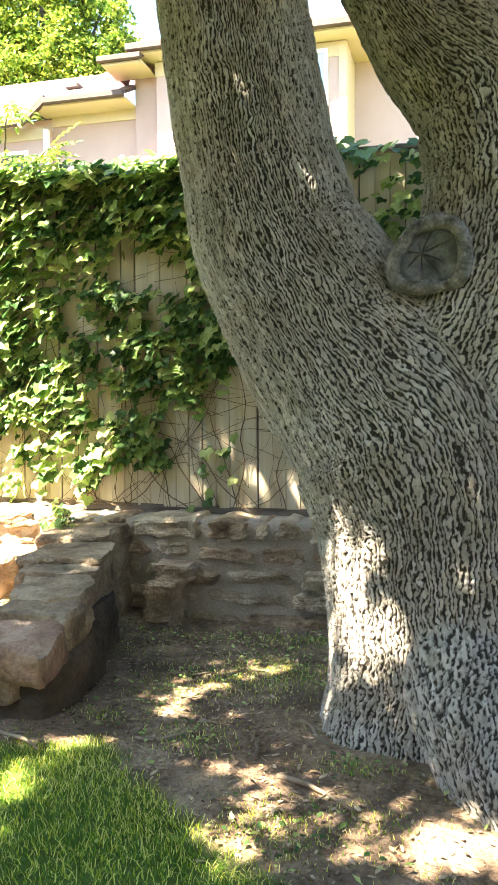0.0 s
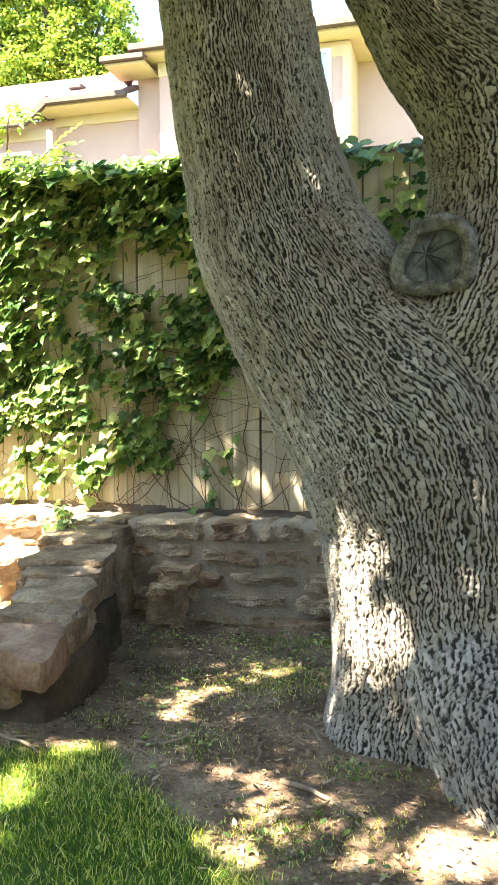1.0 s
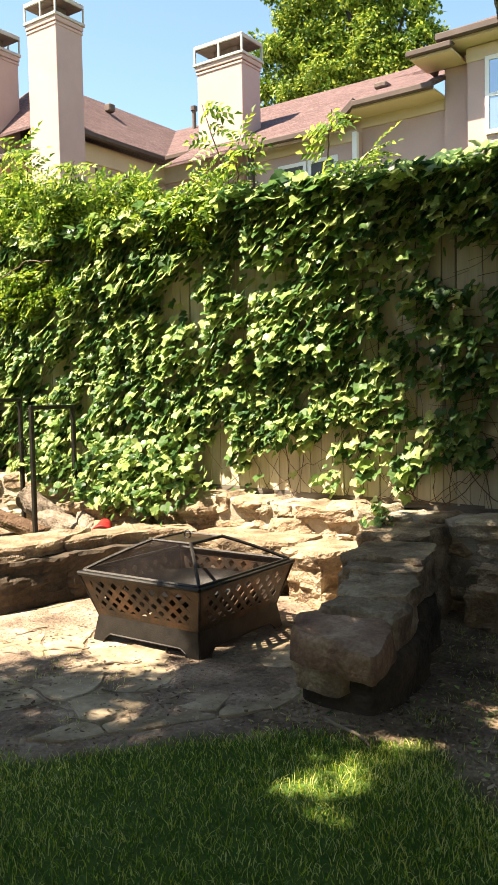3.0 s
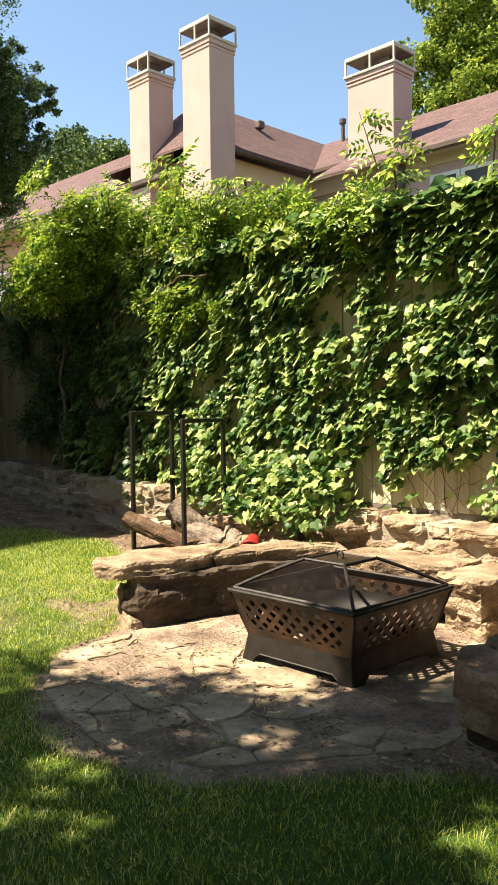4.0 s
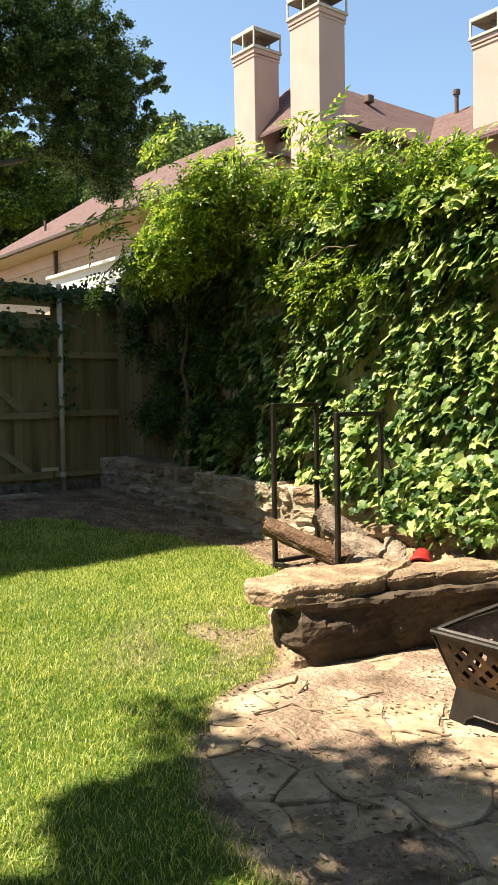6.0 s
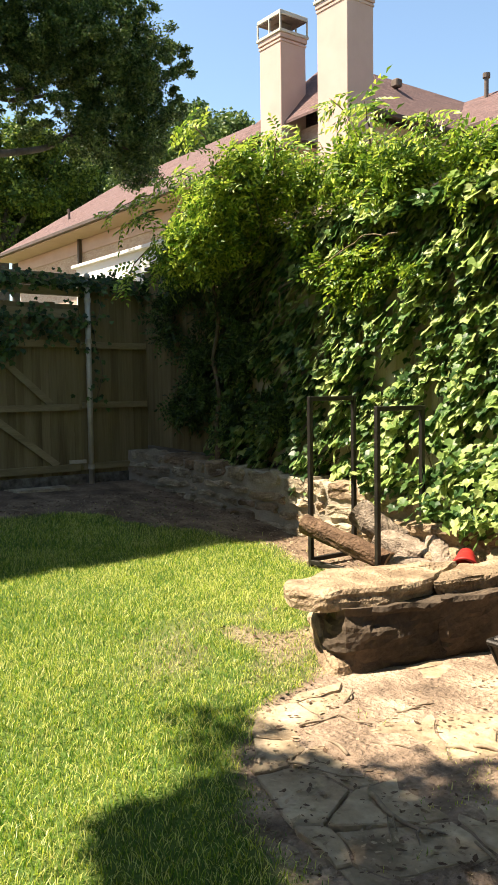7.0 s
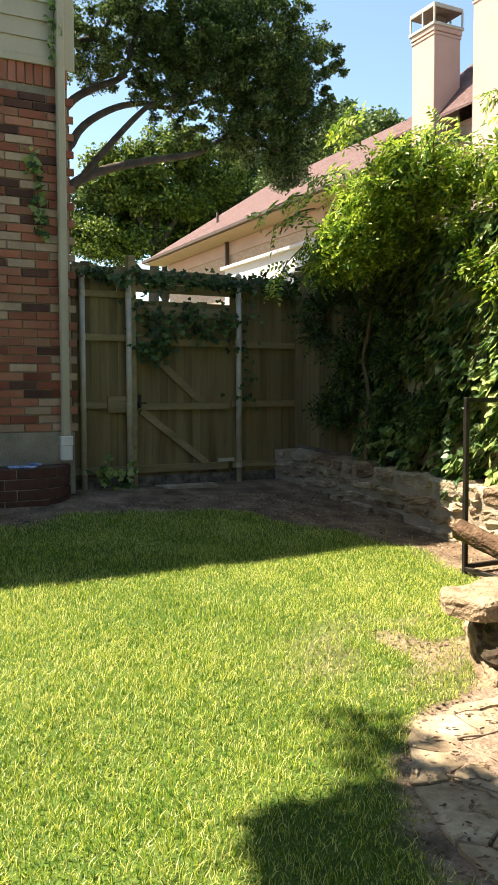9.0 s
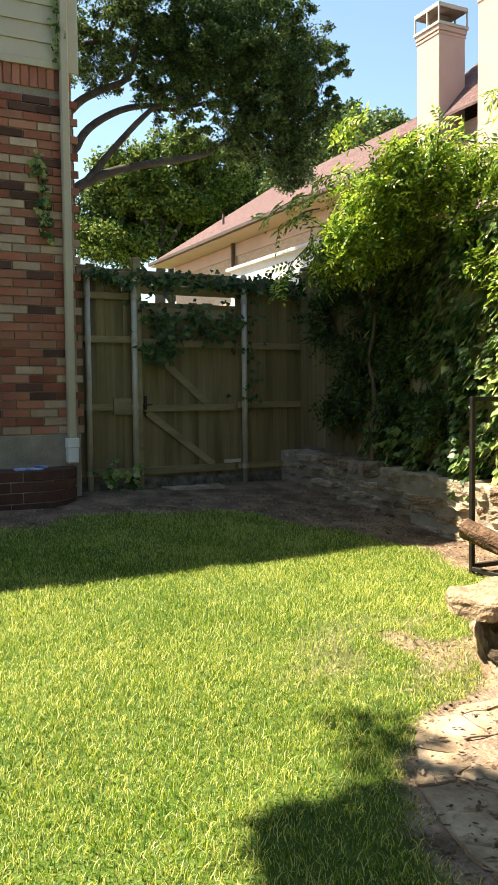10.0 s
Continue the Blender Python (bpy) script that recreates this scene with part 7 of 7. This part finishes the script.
# ---- lawn ----
def build_lawn():
    g = np.random.default_rng(77)
    n = 620000
    x = g.uniform(-7.6, 1.7, n)
    y = g.uniform(-0.9, 4.4, n)
    L = lawn(x, y)
    dens = 0.80 + 0.25 * vnoise(x * 2.4, y * 2.4, 71)
    keep = g.random(n) < L * dens
    # nothing grows where the view never reaches
    keep &= ~((x > -1.5) & (y < 0.25 + 0.25 * np.abs(x - 0.5)))
    weeds = (g.random(n) < 0.012) & ~((x > -3.3) & (x < -1.0) & (y > 2.0)) & (lawn(x, y) < 0.3) & (y < 4.5) & (x > -7.6)
    patch = np.zeros(n)
    for cx, cy, rx, ry in ((0.10, 3.65, 0.30, 0.32), (0.02, 2.75, 0.16, 0.12), (0.50, 2.15, 0.22, 0.14), (0.72, 2.30, 0.16, 0.10), (0.68, 2.62, 0.14, 0.07), (-0.62, 2.45, 0.2, 0.1), (0.30, 4.35, 0.35, 0.15), (-0.4, 2.9, 0.12, 0.1)):
        patch = np.maximum(patch, np.exp(-((x - cx) / rx) ** 2 - ((y - cy) / ry) ** 2))
    keep |= (g.random(n) < patch * 0.55) & (L < 0.5)
    joints = (vnoise(x * 5, y * 5, 79) > 0.30) & (g.random(n) < 0.10 + 0.25 * (y < 2.15)) & (x > -3.3) & (x < -0.9) & (y < 2.75) & (y > 1.6)
    bare = (x > -0.9) & (x < 1.6) & (y > 1.3) & (y < 4.4) & (L < 0.5)
    keep |= weeds | joints | (bare & (g.random(n) < 0.10 * smooth01(-0.1, 0.7, vnoise(x * 3.1, y * 3.1, 75))))
    x, y, L = x[keep], y[keep], L[keep]
    m = len(x)
    z = height(x, y) - 0.004
    hgt = g.uniform(0.015, 0.036, m) * (0.75 + 0.35 * L) * (1 + 0.25 * vnoise(x * 3, y * 3, 72))
    wid = g.uniform(0.0012, 0.0022, m)
    a = g.uniform(0, 2 * np.pi, m)
    lean = g.uniform(0.25, 1.25, m) * hgt
    la = a + g.normal(0, 0.6, m) + np.pi / 2
    dx, dy = np.cos(la), np.sin(la)
    sx, sy = np.cos(a) * wid, np.sin(a) * wid
    v = np.empty((m, 5, 3))
    v[:, 0] = np.stack([x - sx, y - sy, z], -1)
    v[:, 1] = np.stack([x + sx, y + sy, z], -1)
    mx, my, mz = x + dx * lean * 0.35, y + dy * lean * 0.35, z + hgt * 0.62
    v[:, 2] = np.stack([mx - sx * 0.8, my - sy * 0.8, mz], -1)
    v[:, 3] = np.stack([mx + sx * 0.8, my + sy * 0.8, mz], -1)
    v[:, 4] = np.stack([x + dx * lean, y + dy * lean, z + hgt * 0.95], -1)
    t = np.array([(0, 1, 3), (0, 3, 2), (2, 3, 4)])
    f = t[None] + (np.arange(m) * 5)[:, None, None]
    me = fast_mesh("lawn_grass", v.reshape(-1, 3), f.reshape(-1, 3))
    tagged(put("lawn_grass", me, GRASS), "green lawn grass, thin and dry in patches", "grass", kind="stuff")
    # low clover and seedlings on the bare soil
    n = 5200
    cx = g.uniform(-1.0, 1.3, n)
    cy = g.uniform(1.9, 4.5, n)
    p = np.zeros(n)
    for px, py, rx, ry in ((0.12, 3.72, 0.26, 0.30), (0.02, 2.75, 0.12, 0.09), (0.50, 2.12, 0.16, 0.10), (0.68, 2.62, 0.12, 0.06), (0.3, 4.35, 0.4, 0.12), (-0.2, 4.2, 0.3, 0.15), (-0.25, 3.2, 0.15, 0.3)):
        p = np.maximum(p, np.exp(-((cx - px) / rx) ** 2 - ((cy - py) / ry) ** 2))
    k = g.random(n) < p * 0.9 + 0.03
    cx, cy = cx[k], cy[k]
    q = len(cx)
    P = np.stack([cx, cy, height(cx, cy) + g.uniform(0.005, 0.035, q)], -1)
    v, f = scatter(PLAIN_LEAF, P, g.normal(0, 0.35, (q, 3)) + np.array([0, 0, 1.0]), g.normal(0, 1, (q, 3)), g.uniform(0.018, 0.035, q))
    tagged(put("ground_cover", fast_mesh("ground_cover", v, f), IVY), "small bright green clover patches on bare soil", "weeds", kind="stuff")


build_lawn()


def build_litter():
    g = np.random.default_rng(88)
    n = 80000
    x = g.uniform(-7.9, 1.8, n)
    y = g.uniform(1.2, 4.55, n)
    L = lawn(x, y)
    patio = (x > -3.2) & (x < -1.0) & (y > 1.75)
    keep = (g.random(n) < (1 - L) * np.where(patio, 0.45, 0.8)) & (g.random(n) < 0.75 + 0.25 * vnoise(x * 3, y * 3, 81))
    keep &= ~((x > -3.7) & (x < -2.9) & (y > 2.7))
    x, y = x[keep], y[keep]
    m = len(x)
    onp = (x > -3.2) & (x < -1.0) & (y > 1.75) & (y < 4.2)
    P = np.stack([x, y, np.where(onp, 0.020, height(x, y) + 0.006)], -1)
    N = g.normal(0, 1, (m, 3)) * np.where(onp, 0.10, 0.3)[:, None] + np.array([0, 0, 1.0])
    U = g.normal(0, 1, (m, 3))
    chip = ([(0, 0, 0), (-0.22, 0.3, 0.05), (-0.12, 0.85, 0), (0.1, 1, 0.06), (0.24, 0.5, 0)], [(0, 4, 3), (0, 3, 2), (0, 2, 1)])
    v, f = scatter(chip, P, N, U, 0.006 + 0.034 * g.random(m) ** 2.2)
    tagged(put("leaf_litter", fast_mesh("leaf_litter", v, f), LITTER), "brown leaf litter and bark chips on bare soil", "litter", kind="stuff")


build_litter()


def stick(p, length, ang, r0, seed, label="dry broken twig lying on the paving", branches=0):
    rr = random.Random(seed)
    pts, x, y, a = [], p[0], p[1], math.radians(ang)
    k = 8
    z = p[2] + r0
    for j in range(k + 1):
        pts.append((x, y, z + 0.006 * math.sin(j * 0.9 + seed)))
        a += rr.uniform(-0.22, 0.22)
        x += length / k * math.cos(a)
        y += length / k * math.sin(a)
    b = Build().tube(pts, [r0 * (1 - 0.5 * j / k) for j in range(k + 1)], 6)
    for q in range(branches):
        s = pts[rr.randint(2, k - 1)]
        w = a + rr.choice((-1, 1)) * rr.uniform(0.5, 1.1)
        ln = length * rr.uniform(0.2, 0.4)
        b.tube([s, (s[0] + ln * 0.5 * math.cos(w), s[1] + ln * 0.5 * math.sin(w), s[2] + 0.012), (s[0] + ln * math.cos(w + 0.2), s[1] + ln * math.sin(w + 0.2), s[2])], [r0 * 0.5, r0 * 0.4, r0 * 0.2], 5)
    return solo("twig", b, TWIG, label, "twig", "twigs on the ground", smooth=True)


for k, (x, y, ln, an, r0, br) in enumerate(((-2.63, 2.27, 0.26, 175, 0.008, 0), (-2.35, 2.11, 0.30, -20, 0.011, 3), (-2.92, 2.50, 0.16, 20, 0.008, 0), (-2.65, 2.42, 0.15, 15, 0.007, 0), (-2.80, 2.72, 0.22, 60, 0.006, 1), (-2.45, 2.62, 0.12, 5, 0.009, 0),
                                            (-2.38, 2.70, 0.14, 10, 0.010, 0), (-2.95, 2.30, 0.22, 80, 0.006, 1), (-1.95, 2.15, 0.32, -10, 0.004, 1), (-1.75, 2.35, 0.25, 30, 0.005, 1), (-2.1, 1.95, 0.2, 130, 0.004, 0), (-1.45, 2.4, 0.22, 60, 0.004, 1), (-3.02, 2.62, 0.18, 110, 0.006, 0),
                                            (-2.0, 2.62, 0.18, 45, 0.007, 1), (-2.72, 2.05, 0.3, 40, 0.005, 1))):
    stick((x, y, 0.018), ln, an, r0, 100 + k, branches=br)
for k, (x, y, ln, an, r0, br) in enumerate(((0.42, 2.50, 0.34, -12, 0.011, 0), (0.40, 3.02, 0.28, -32, 0.010, 0), (0.44, 2.98, 0.20, -38, 0.008, 0), (-0.18, 2.68, 0.2, 25, 0.009, 1), (-0.75, 2.62, 0.3, -8, 0.010, 1), (0.0, 2.45, 0.25, 120, 0.005, 1), (0.3, 2.62, 0.16, 100, 0.009, 1), (0.0, 3.35, 0.25, 70, 0.004, 1),
                                            (-0.35, 3.5, 0.2, 20, 0.005, 0), (-0.1, 2.95, 0.2, -5, 0.006, 0), (0.55, 2.3, 0.2, 60, 0.004, 1), (-7.8, 2.7, 0.5, 20, 0.008, 1), (-7.7, 2.9, 0.4, -10, 0.007, 1))):
    stick((x, y, float(height(x, y))), ln, an, r0, 200 + k, "dry fallen twig lying on the bare soil", br)
